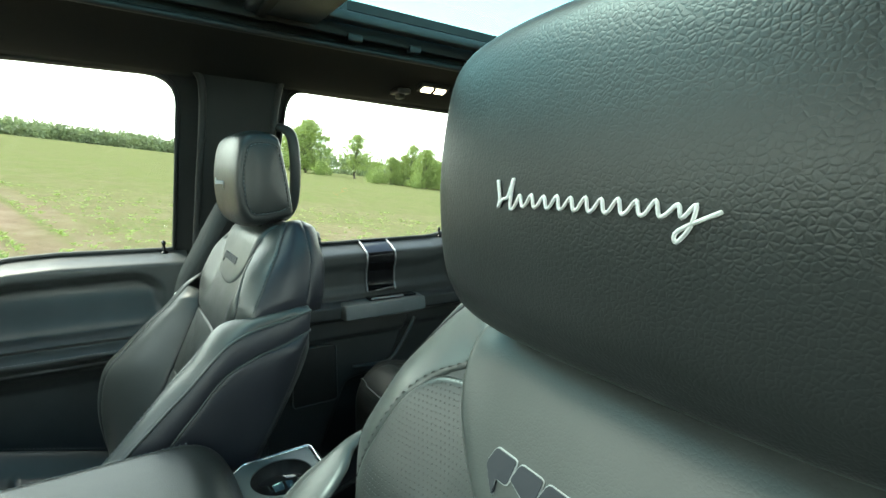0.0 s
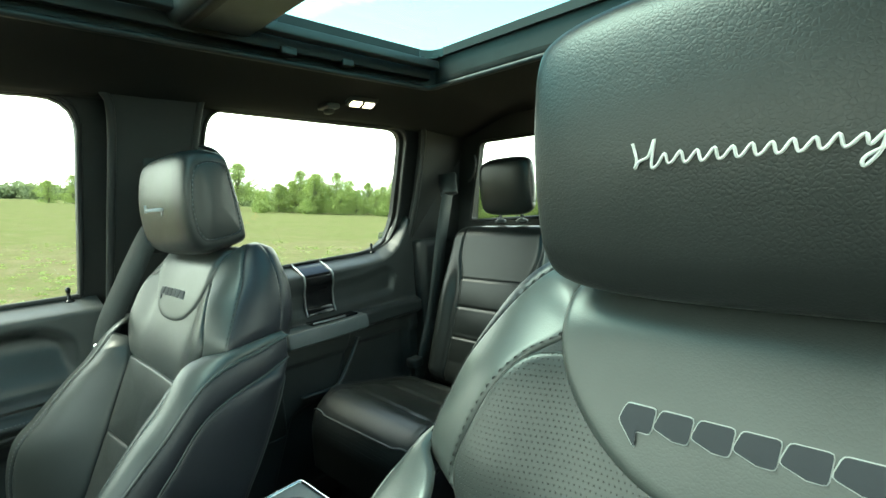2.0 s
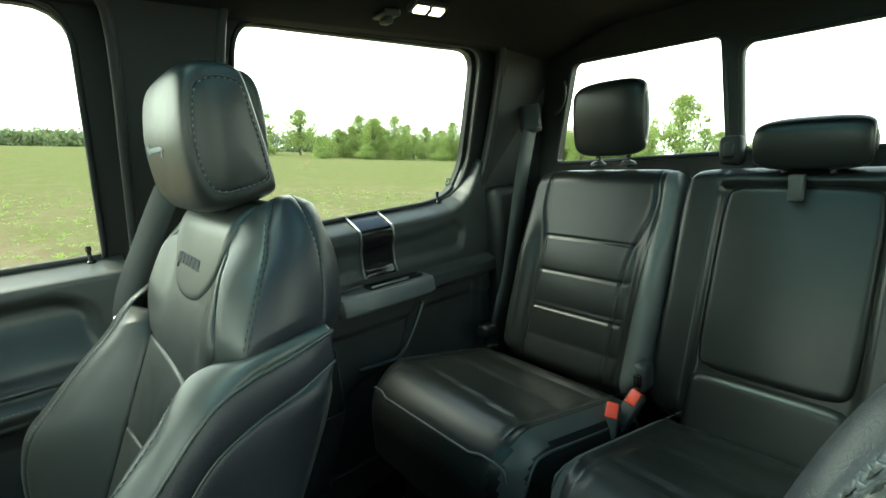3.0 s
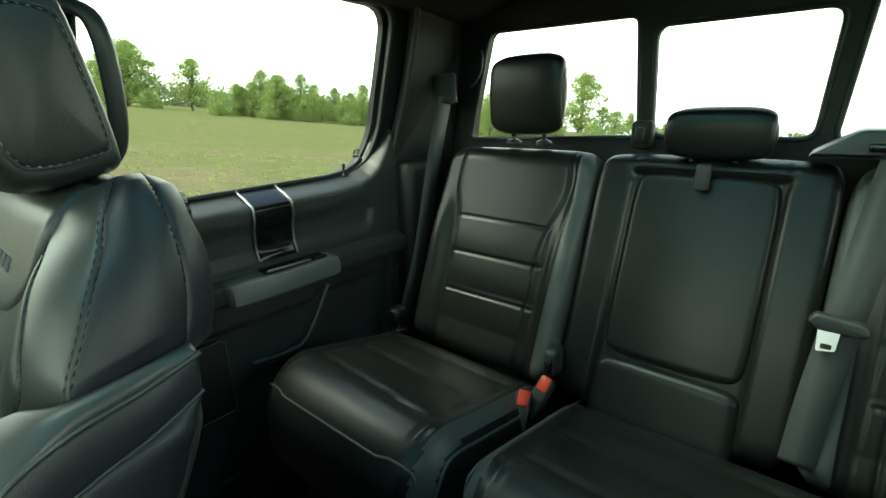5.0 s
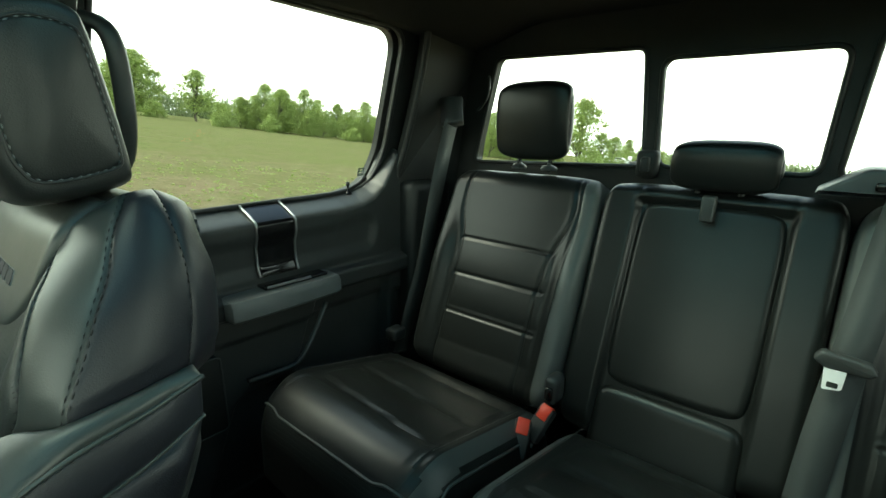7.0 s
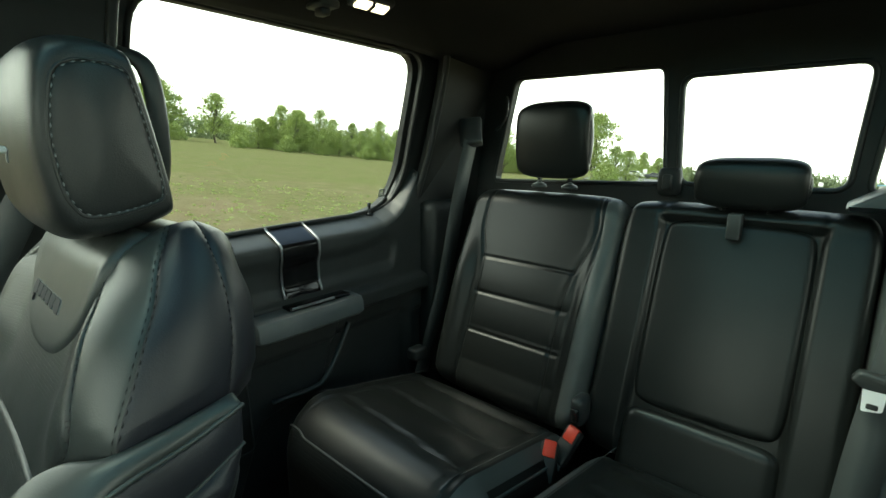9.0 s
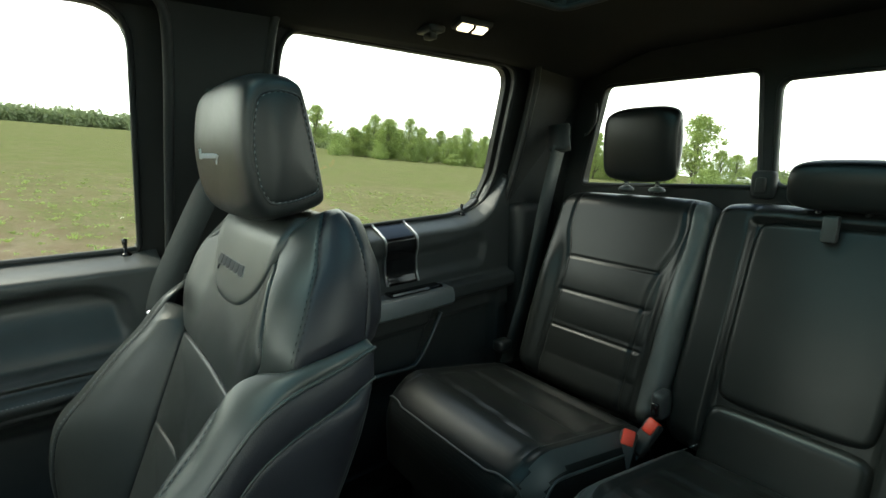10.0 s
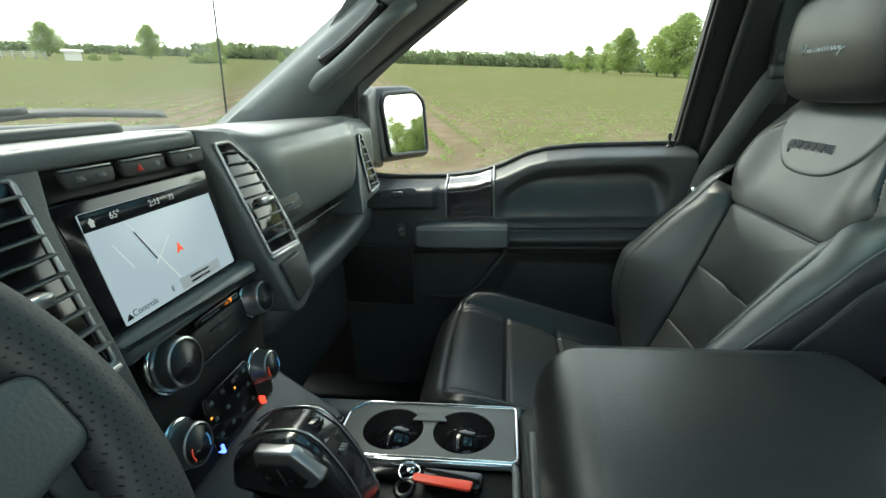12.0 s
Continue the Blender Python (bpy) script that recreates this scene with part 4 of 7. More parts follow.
        part("post_collar", box(cx + sg * 0.055 - 0.016, cx + sg * 0.055 + 0.016, 0.350, 0.378, 1.508, 1.520, 0.004), PLASTIC, seat)
    # cushion
    def cwarp(a, b, c):
        y = -0.085 + b
        z = 1.030 - 0.30 * (y + 0.192) + c
        return cx + a, y, z

    def cheight(A, B):
        y = -0.085 + B
        bol = 0.048 * sstep(np.abs(A), 0.150, 0.215) * (1 - 0.45 * sstep(-y, 0.20, 0.33))
        return bol + 0.007 * np.abs(np.sin((y + 0.192) / 0.118 * math.pi)) ** 0.6 * (np.abs(A) < 0.165)

    cl = [(-0.145, 0.24), (-0.158, 0.0), (-0.172, -0.107), (-0.182, -0.2)]
    crow = [[(-0.170, y + 0.085), (0.170, y + 0.085)] for y in (-0.192, -0.074, 0.044)]
    edge = [(-0.228, 0.22), (-0.232, 0.0), (-0.214, -0.18), (-0.14, -0.222), (0.14, -0.222), (0.214, -0.18), (0.232, 0), (0.228, 0.22)]
    edge = [tuple(p) for p in smooth_path(edge, 6)]
    V, F, AB = pad(0.262, 0.272, 0.055, 0.16, cwarp, 0.0045, [(cl, 0.006, 0.0035), ([(-a, b) for a, b in cl], 0.006, 0.0035), (edge, 0.003, 0.003)] + [(r, 0.006, 0.0035) for r in crow], 0.045, 0.085, cheight)
    m = (np.abs(AB[:, 0]) < 0.155) & (AB[:, 1] > -0.105)
    ins, rest = split(V, F, m)
    part("cushion", rest, LEATHER, seat, "black leather seat cushion")
    part("cushion_insert", ins, LEATHER_FLAT_LIT, seat, "perforated black leather cushion panel")
    E_ = np.array(edge)
    zc_ = cheight(E_[:, 0] * 0.985, E_[:, 1] * 0.985) + roll_down(E_[:, 0] * 0.985, E_[:, 1] * 0.985, 0.262, 0.272, 0.055, 0.085)
    x, y, z = cwarp(E_[:, 0] * 0.985, E_[:, 1] * 0.985, zc_ + 0.0012)
    part("stitching", stitches(np.stack([x, y, z], -1), (0, 0, 1)), THREAD, seat, smooth=False)
    part("seat_base", box(cx - 0.225, cx + 0.225, -0.34, 0.17, 0.70, 0.90, 0.02, 3), PLASTIC, seat, "black plastic seat base")
    for sg in (-1, 1):
        part("seat_track", box(cx + sg * 0.19 - 0.025, cx + sg * 0.19 + 0.025, -0.36, 0.25, 0.624, 0.71, 0.006), PLASTIC_TRIM, seat)
    return seat


SHIELD = [tuple(p) for p in smooth_path([(-0.122, 1.526), (-0.129, 1.505), (-0.127, 1.475), (-0.117, 1.448), (-0.095, 1.422), (-0.058, 1.401), (0.0, 1.394), (0.058, 1.401), (0.095, 1.422), (0.117, 1.448), (0.127, 1.475), (0.129, 1.505), (0.122, 1.526)], 5)]
driver_seat = front_seat(0.445, "black leather bucket seat with perforated insert and stitched badge")
passenger_seat = copy_thing(driver_seat, pose(-0.442, 0.0, 0.625))
BASE[passenger_seat.name] = Vector((-0.442, 0, 0.625))
CAB.append(passenger_seat)
tagged(passenger_seat, "black leather passenger bucket seat beside the front door")


# ---- rear bench ----
def bench_y(z):
    return 1.195 + 0.36 * (z - 1.25)


def rear_warp(cx, zc, out=0.0):
    def warp(a, b, c):
        z = zc + b
        return cx + a, bench_y(z) - out - c * 0.94, z + c * 0.34
    return warp


def rear_back(cx, sg):
    """One outer back of the rear bench; sg: the side of the cab's middle."""
    ob = thing("rear_bench", "black leather rear seat back with quilted centre panels", "seat", (cx, 1.2, 0.98), "outer backs of the rear bench")
    zc = 1.235
    warp = rear_warp(cx, zc)
    seams = [([(a * 1, b) for a, b in smooth_path([(-0.150, 0.25), (-0.152, 0.16), (-0.132, 0.08), (-0.130, -0.02), (-0.140, -0.24)], 6)], 0.006, 0.0032),
             ([(a, b) for a, b in smooth_path([(0.152, 0.25), (0.160, 0.16), (0.128, 0.075), (0.112, -0.02), (0.108, -0.24)], 6)], 0.006, 0.0032)]
    rows = [[(-0.132, z - zc), (0.128, z - zc - 0.002)] for z in (1.313, 1.224, 1.130)]
    seams += [(r, 0.0045, 0.0026) for r in rows]
    bol = [tuple(p) for p in smooth_path([(0.165, 0.26), (0.172, 0.14), (0.165, 0.08), (0.160, -0.02), (0.155, -0.24)], 6)]

    def height(A, B):
        z = zc + B
        wing = 0.022 * sstep(np.abs(A), 0.135, 0.185) * sstep(-B, -0.20, 0.0)
        quilt = 0.003 * np.abs(np.sin((z - 1.313) / 0.086 * math.pi)) ** 0.5 * (z < 1.314) * (np.abs(A) < 0.135)
        return wing + quilt

    V, F, AB = pad(0.2125, 0.262, 0.024, 0.11, warp, 0.0038, seams + [(bol, 0.003, 0.004)], 0.010, 0.05, height, None)
    V[:, 0] = cx + (V[:, 0] - cx) * -sg
    # sheen along the inner edge, put in as a strip of paler colour
    edge = interp([(-0.24, 0.157), (-0.02, 0.162), (0.08, 0.167), (0.14, 0.174), (0.26, 0.167)], AB[:, 1])
    strip, rest = split(V, F, AB[:, 0] > edge)
    part("backrest", rest if sg < 0 else (rest[0], [f[::-1] for f in rest[1]]), LEATHER_BENCH_DIM, ob, "smooth black leather backrest cover")
    part("sheen_strip", strip if sg < 0 else (strip[0], [f[::-1] for f in strip[1]]), LEATHER_PALE, ob, "inner edge of the black leather, coloured paler for sheen")
    s_ = 1 if sg < 0 else -1
    P = np.array(bol)
    h = height(P[:, 0], P[:, 1])
    x, y, z = warp(P[:, 0] + 0.004, P[:, 1], h + 0.001)
    part("stitching", stitches(np.stack([cx + (x - cx) * s_, y, z], -1), (0, -1, 0.3)), THREAD_DARK, ob, smooth=False)
    return ob


def rear_headrest(cx):
    ob = thing("rear_headrest", "black leather rear headrest on two chrome posts", "headrest", (cx, 1.32, 1.495), "outer headrests of the rear bench")
    prof = [(0.0, 0.075), (-0.006, 0.03), (-0.004, -0.03), (0.006, -0.086), (0.03, -0.097), (0.065, -0.090), (0.078, -0.05), (0.075, 0.02), (0.066, 0.075), (0.045, 0.09), (0.018, 0.089)]
    headrest(cx, 1.285, 1.615, 0.099, prof, LEATHER_BENCH_DIM, THREAD_DARK, ob, round_z=0.20, round_y=0.04, roll=0.018, grow=3.0)
    for sg in (-1, 1):
        part("post", tube([(cx + sg * 0.043, 1.325, 1.490), (cx + sg * 0.043, 1.325, 1.56)], 0.006, 12), CHROME, ob, "chrome post")
        part("collar", lathe([(0.0, 0.0), (0.019, 0.0), (0.021, 0.004), (0.017, 0.009), (0.009, 0.013), (0.0, 0.013)], 16, Matrix.Translation((cx + sg * 0.043, 1.325, 1.493))), PLASTIC, ob)
    return ob


RX = -0.428
rear_back(RX, -1)
rear_back(-RX, 1)
h1 = rear_headrest(-0.420)
h2 = copy_thing(h1, pose(0.420, 1.32, 1.495))
BASE[h2.name] = Vector((0.420, 1.32, 1.495))
CAB.append(h2)

centre = thing("rear_centre_back", "black leather centre back with fold-down armrest panel", "seat", (0, 1.2, 0.98))
# back left and right of the armrest, top roll
cw = rear_warp(0.0, 1.235)


def centre_height(A, B):
    hole = sstep(poly_dist([(-0.136, -0.30), (0.136, -0.30), (0.136, 0.221), (-0.136, 0.221)], A, B), -0.003, 0.006)
    return -0.018 * hole + 0.008 * sstep(B, 0.215, 0.24)


top_seams = [([(-0.135, 0.27), (-0.137, 0.205)], 0.004, 0.004), ([(0.135, 0.27), (0.137, 0.205)], 0.004, 0.004)]
V, F, AB = pad(0.2125, 0.262, 0.018, 0.11, cw, 0.006, top_seams, 0.008, 0.05, centre_height)
part("backrest", (V, F), LEATHER_BENCH_DIM, centre, "smooth black leather backrest cover")
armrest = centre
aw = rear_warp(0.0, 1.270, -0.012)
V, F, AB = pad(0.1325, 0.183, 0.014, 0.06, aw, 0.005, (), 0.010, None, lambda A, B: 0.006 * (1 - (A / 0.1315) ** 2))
part("armrest_panel", (V, F), LEATHER_BENCH_DIM, armrest, "folded-up black leather armrest panel")
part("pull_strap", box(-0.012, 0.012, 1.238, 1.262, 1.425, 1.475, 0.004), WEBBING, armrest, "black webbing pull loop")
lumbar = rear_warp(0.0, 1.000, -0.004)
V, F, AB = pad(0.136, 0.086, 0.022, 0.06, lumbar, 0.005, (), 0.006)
part("lower_roll", (V, F), LEATHER_BENCH_DIM, centre, "padded roll under the armrest")
chead = thing("centre_headrest", "low black leather headrest on the middle seat", "headrest", (0.012, 1.30, 1.49))
prof = [(0.0, 0.028), (-0.004, 0.0), (0.002, -0.032), (0.025, -0.042), (0.06, -0.040), (0.072, -0.015), (0.066, 0.022), (0.045, 0.040), (0.018, 0.039)]
headrest(0.012, 1.245, 1.530, 0.090, [(y, z * 1.16) for y, z in prof], LEATHER_BENCH_DIM, THREAD_DARK, chead, round_z=0.24, round_y=0.04, roll=0.014, grow=3.4)
part("post", tube([(-0.03, 1.285, 1.46), (-0.03, 1.285, 1.51)], 0.006, 10), PLASTIC, chead)
part("post", tube([(0.045, 1.285, 1.46), (0.045, 1.285, 1.51)], 0.006, 10), PLASTIC, chead)


def rear_cushion(x0, x1, name, label):
    cx, hw = (x0 + x1) / 2, (x1 - x0) / 2
    ob = thing(name, label, "seat", (cx, 0.92, 0.62), "rear bench cushions")

    def warp(a, b, c):
        y = 0.905 + b
        return cx + a, y, 1.058 - 0.23 * (y - 0.785) + c

    lines = [[(-hw + 0.085, y0 - 0.905), (hw - 0.085, y1 - 0.905)] for y0, y1 in ((0.800, 0.774), (0.922, 0.893), (1.032, 1.018))]
    sides = [[(-hw + 0.062, 0.26), (-hw + 0.062, -0.17), (-hw + 0.062, -0.27)], [(hw - 0.062, 0.26), (hw - 0.062, -0.17), (hw - 0.062, -0.27)]]

    def height(A, B):
        return 0.014 * sstep(np.abs(A), hw - 0.085, hw - 0.045) + 0.006 * np.abs(np.sin((B + 0.123) / 0.12 * math.pi)) * (np.abs(A) < hw - 0.08)

    V, F, AB = pad(hw, 0.258, 0.075, 0.20, warp, 0.007, [(l, 0.004, 0.004) for l in lines + sides], 0.02, 0.125, height)
    ins, rest = split(V, F, (np.abs(AB[:, 0]) < hw - 0.065) & (AB[:, 1] < -0.12))
    V = np.array(V)
    F_ = np.array(F)
    m_ = ((np.abs(AB[:, 0]) < hw - 0.065) & (AB[:, 1] < -0.12))[F_].mean(1) > 0.5
    e_ = ((np.abs(AB[:, 0]) > hw - 0.052) & (np.abs(AB[:, 0]) < hw - 0.020))[F_].mean(1) > 0.5
    part("cushion", (V, [tuple(f) for f in F_[~m_ & ~e_]]), LEATHER_BENCH_DIM, ob)
    part("edge_strip", (V, [tuple(f) for f in F_[e_]]), LEATHER_PALE, ob, "grey leather strips along both edges")
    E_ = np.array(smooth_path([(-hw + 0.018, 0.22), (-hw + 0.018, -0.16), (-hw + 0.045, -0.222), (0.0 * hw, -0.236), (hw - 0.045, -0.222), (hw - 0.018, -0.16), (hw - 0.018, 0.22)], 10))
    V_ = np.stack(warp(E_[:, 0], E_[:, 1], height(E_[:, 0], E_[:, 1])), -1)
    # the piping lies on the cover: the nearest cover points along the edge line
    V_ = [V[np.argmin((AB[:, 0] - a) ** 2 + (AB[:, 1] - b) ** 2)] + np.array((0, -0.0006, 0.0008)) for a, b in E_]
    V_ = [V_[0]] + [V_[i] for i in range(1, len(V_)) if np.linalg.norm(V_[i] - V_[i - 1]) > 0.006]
    part("piping", tube(smooth_path(V_, 3), 0.0030, 6), LEATHER_PALE, ob, "grey leather piping")
    part("front_panel", ins, LEATHER_FLAT_DIM, ob, "perforated black leather front")
    for sg in (-1, 1):
        L = np.array([(sg * (hw - 0.056), 0.22), (sg * (hw - 0.056), -0.16)])
        L = np.stack([np.linspace(*L[:, 0], 30), np.linspace(*L[:, 1], 30)], -1)
        x, y, z = warp(L[:, 0], L[:, 1], height(L[:, 0], L[:, 1]) + 0.001)
        part("stitching", stitches(np.stack([x, y, z], -1), (0, 0, 1)), THREAD, ob, smooth=False)
    part("base", box(cx - hw + 0.04, cx + hw - 0.04, 0.74, 1.15, 0.624, 0.90, 0.01), PLASTIC_TRIM, ob)
    return ob


rear_cushion(-0.705, -0.196, "rear_seat_cushion", "black leather rear seat cushion with sewn rows")
rear_cushion(-0.186, 0.705, "rear_seat_cushion", "wide black leather rear seat cushion with sewn rows")


def buckle(x, y, z, turn, cup):
    ob = thing("belt_buckle", "black seat belt buckle with a red release button", "buckle", (x, y, z - 0.05), "rear belt buckles")
    m = Matrix.Translation((x, y, z)) @ Euler((radians(-38), radians(8), radians(turn))).to_matrix().to_4x4()
    def placed(bm):
        bmesh.ops.transform(bm, matrix=m, verts=bm.verts)
        return bm
    part("body", placed(box(-0.017, 0.017, -0.011, 0.011, -0.065, 0.012, 0.005, 3)), PLASTIC_TRIM, ob)
    part("release_button", placed(box(-0.0125, 0.0125, -0.0135, 0.006, -0.018, 0.0145, 0.003, 2)), RED, ob, "red release button")
    part("slot", placed(box(-0.010, 0.010, 0.0065, 0.0105, 0.008, 0.0142, 0.001, 1)), GLOSS, ob)
    part("strap", placed(box(-0.014, 0.014, -0.004, 0.004, -0.14, -0.06, 0.002, 1)), WEBBING, ob)


buckle(-0.222, 0.992, 1.012, 25, 0)
buckle(-0.198, 1.045, 1.026, -12, 0)
latch = thing("seat_release", "black plastic release catch at the seat hinge", "catch", (-0.20, 1.10, 1.0))
part("body", box(-0.226, -0.196, 1.075, 1.125, 1.02, 1.085, 0.012, 3), PLASTIC, latch)
part("slot", box(-0.219, -0.203, 1.069, 1.08, 1.035, 1.065, 0.003, 2), GLOSS, latch)


def ribbon(path, width, thick, across):
    """A flat webbing band along a path."""
    P = np.array(path, float)
    W = np.array(across, float)
    V = []
    for i, p in enumerate(P):
        t = P[min(i + 1, len(P) - 1)] - P[max(i - 1, 0)]
        t /= np.linalg.norm(t)
        w = W if W.ndim == 1 else W[i]
        w = w - t * (w @ t)
        w /= np.linalg.norm(w)
        n = np.cross(t, w)
        V += [p - w * width / 2 - n * thick / 2, p + w * width / 2 - n * thick / 2, p + w * width / 2 + n * thick / 2, p - w * width / 2 + n * thick / 2]
    n = len(P)
    F = [(4 * i + j, 4 * i + (j + 1) % 4, 4 * i + 4 + (j + 1) % 4, 4 * i + 4 + j) for i in range(n - 1) for j in range(4)] + [(3, 2, 1, 0), (4 * n - 4, 4 * n - 3, 4 * n - 2, 4 * n - 1)]
    return V, F


def outer_belt(s):
    ob = thing("rear_belt", "black seat belt hanging from a guide on the rear pillar", "seat belt", (s * -0.70, 1.30, 1.05), "rear shoulder belts")
    g = [(s * -0.700, 1.335, 1.672), (s * -0.690, 1.322, 1.640), (s * -0.672, 1.305, 1.600)]
    part("guide", sweep(smooth_path(g, 5), [(-0.012, -0.030), (0.012, -0.030), (0.014, 0.0), (0.012, 0.030), (-0.012, 0.030)], up=(s, 0.4, 0)), PLASTIC, ob, "black plastic belt guide")
    part("webbing", ribbon(smooth_path([(s * -0.676, 1.305, 1.612), (s * -0.690, 1.270, 1.45), (s * -0.700, 1.215, 1.20), (s * -0.705, 1.165, 1.06), (s * -0.72, 1.14, 0.95)], 8), 0.046, 0.0014, (0.25 * s, 1, 0.25)), WEBBING, ob)
    part("tongue_stop", box(s * -0.72 - 0.02, s * -0.72 + 0.02, 1.10, 1.15, 1.0, 1.035, 0.008, 2), PLASTIC, ob)


outer_belt(1)
outer_belt(-1)
mid = thing("centre_belt", "dark webbing centre belt with its steel tongue on the bench", "seat belt", (0.235, 1.18, 1.0))
part("housing", prism(rounded([(0.150, 1.497), (0.215, 1.540), (0.40, 1.540), (0.42, 1.497)], 0.008), "y", 1.225, 1.36, 0.006), PLASTIC, mid, "black plastic belt housing")
part("housing_slot", box(0.225, 0.32, 1.218, 1.232, 1.507, 1.521, 0.004), GLOSS, mid)
part("webbing", ribbon(smooth_path([(0.268, 1.225, 1.505), (0.262, 1.222, 1.46), (0.246, 1.165, 1.30), (0.238, 1.150, 1.23), (0.228, 1.118, 1.12), (0.222, 1.09, 1.02)], 8), 0.050, 0.0016, (1, 0, 0)), WEBBING, mid)
part("tongue_cap", prism(rounded([(0.196, 1.252), (0.205, 1.268), (0.266, 1.262), (0.276, 1.248), (0.268, 1.240), (0.212, 1.240)], 0.006), "y", 1.132, 1.152, 0.005, 3), PLASTIC, mid, "black plastic tongue cap")
part("tongue", bm_data(plate(rounded([(0.212, 1.245), (0.240, 1.245), (0.238, 1.214), (0.214, 1.210)], 0.004), [rounded([(0.219, 1.223), (0.233, 1.223), (0.233, 1.214), (0.219, 1.214)], 0.002)[::-1]], lambda a, b: (a, 1.136 + 0.3 * (b - 1.25), b), 0.003, (0, 1, 0))), STEEL, mid, "bright steel tongue", smooth=False)


def front_belt(s):
    ob = thing("front_belt", "dark webbing front seat belt hanging from the door pillar", "seat belt", (s * -0.78, 0.38, 1.0), "front shoulder belts")
    part("guide", box(s * -0.700 - 0.012, s * -0.700 + 0.012, 0.345, 0.41, 1.555, 1.585, 0.006), PLASTIC, ob)
    part("bolt_cover", lathe([(0, 0), (0.016, 0), (0.016, 0.01), (0.01, 0.016), (0, 0.016)], 14, Matrix.Translation((s * -0.715, 0.375, 1.60)) @ Euler((0, radians(90 * s), 0)).to_matrix().to_4x4()), PLASTIC, ob)
    part("slider", box(s * -0.722 - 0.012, s * -0.722 + 0.012, 0.355, 0.395, 1.50, 1.72, 0.006), PLASTIC_TRIM, ob)
    part("webbing", ribbon(smooth_path([(s * -0.700, 0.372, 1.578), (s * -0.700, 0.340, 1.53), (s * -0.702, 0.292, 1.44), (s * -0.705, 0.250, 1.35), (s * -0.712, 0.235, 1.25), (s * -0.735, 0.23, 1.0), (s * -0.745, 0.23, 0.85)], 8), 0.044, 0.0016, (0.5 * s, 1, -0.3)), WEBBING, ob)
    part("tongue", box(s * -0.708 - 0.010, s * -0.708 + 0.010, 0.222, 0.272, 1.305, 1.33, 0.006), CHROME, ob, "steel belt tongue")


front_belt(1)
front_belt(-1)


# ---- doors ----
def relief(ys, zs, depth, belt=None, thick=0.012):
    """A moulded panel facing the cab: depth(y, z) is its x."""
    Y, T = np.meshgrid(ys, zs, indexing="ij")
    Z = T if belt is None else zs[0] + (T - zs[0]) / (zs[-1] - zs[0]) * (belt(Y) - zs[0])
    X = depth(Y, Z)
    V = np.stack([X, Y, Z], -1).reshape(-1, 3)
    return V, grid_faces(len(ys), len(zs))


def front_belt_z(y):
    return interp([(-0.70, 1.352), (-0.52, 1.338), (-0.33, 1.338), (-0.27, 1.344), (-0.20, 1.366), (-0.14, 1.393), (-0.09, 1.405), (0.0, 1.411), (0.25, 1.410)], y)


def rear_belt_z(y):
    return interp([(0.44, 1.398), (0.75, 1.404), (1.03, 1.409), (1.09, 1.416), (1.13, 1.432), (1.16, 1.455), (1.19, 1.50), (1.215, 1.55)], y)


POCKET = rounded([(-0.225, 1.180), (-0.215, 1.300), (-0.120, 1.362), (0.160, 1.370), (0.212, 1.335), (0.212, 1.180)], [0.01, 0.03, 0.05, 0.03, 0.04, 0.02])
LOWER_F = rounded([(-0.30, 0.95), (-0.19, 1.14), (0.30, 1.14), (0.30, 0.70), (-0.30, 0.70)], 0.03)


def front_door_x(y, z):
    b = front_belt_z(y)
    d = b - z
    x = -0.800 - 0.072 * (1 - sstep(d, -0.004, 0.030)) ** 1.3
    pocket = poly_dist(POCKET, y, z)
    low = 1 - sstep(1.236 - z, 0.0, 0.004)
    x = x - (0.006 + 0.046 * sstep(z, 1.235, 1.33)) * sstep(pocket, -0.004, 0.030) * low
    aft = sstep(y, -0.215, -0.195)
    shelf = sstep(1.232 - z, 0.0, 0.004) * sstep(z - 1.150, 0.0, 0.006)
    roll = np.exp(-((z - 1.186) / 0.018) ** 2)
    ridge = np.exp(-((z - 1.2185) / 0.0055) ** 2)
    x = x + aft * (0.020 * shelf + 0.022 * roll + 0.010 * ridge - 0.006 * np.exp(-((z - 1.2085) / 0.003) ** 2) - 0.006 * np.exp(-((z - 1.163) / 0.003) ** 2))
    front = 1 - sstep(y, -0.385, -0.37)
    x = x + front * 0.020 * sstep(z, 1.262, 1.272) * sstep(b - z, 0.006, 0.02)
    x = x - 0.018 * sstep(1.15 - z, 0.0, 0.02) - 0.03 * sstep(poly_dist(LOWER_F, y, z), 0.0, 0.05)
    return x


door = thing("door_1", "closed black front passenger door with a deep moulded armrest", "door", (-0.80, -0.2, 0.70), kind="structure")
V, F = relief(np.linspace(-0.66, 0.268, 190), np.linspace(0.70, 1.41, 200), front_door_x, front_belt_z)
part("door_panel", (V, F), PLASTIC_DOOR_LIT, door, "black grained plastic door panel")
ys = np.linspace(-0.195, 0.25, 50)
part("stitching", stitches([(front_door_x(np.array(y), np.array(1.191)) + 0.0008, y, 1.191) for y in ys], (1, 0, 0.3), 0.004, 0.0026, 0.0006), THREAD, door, smooth=False)
part("window_seal", sweep([(-0.868, y, front_belt_z(y) + 0.003) for y in np.linspace(-0.64, 0.24, 60)], circle(0.006, 8)), RUBBER, door, "black rubber window seal")
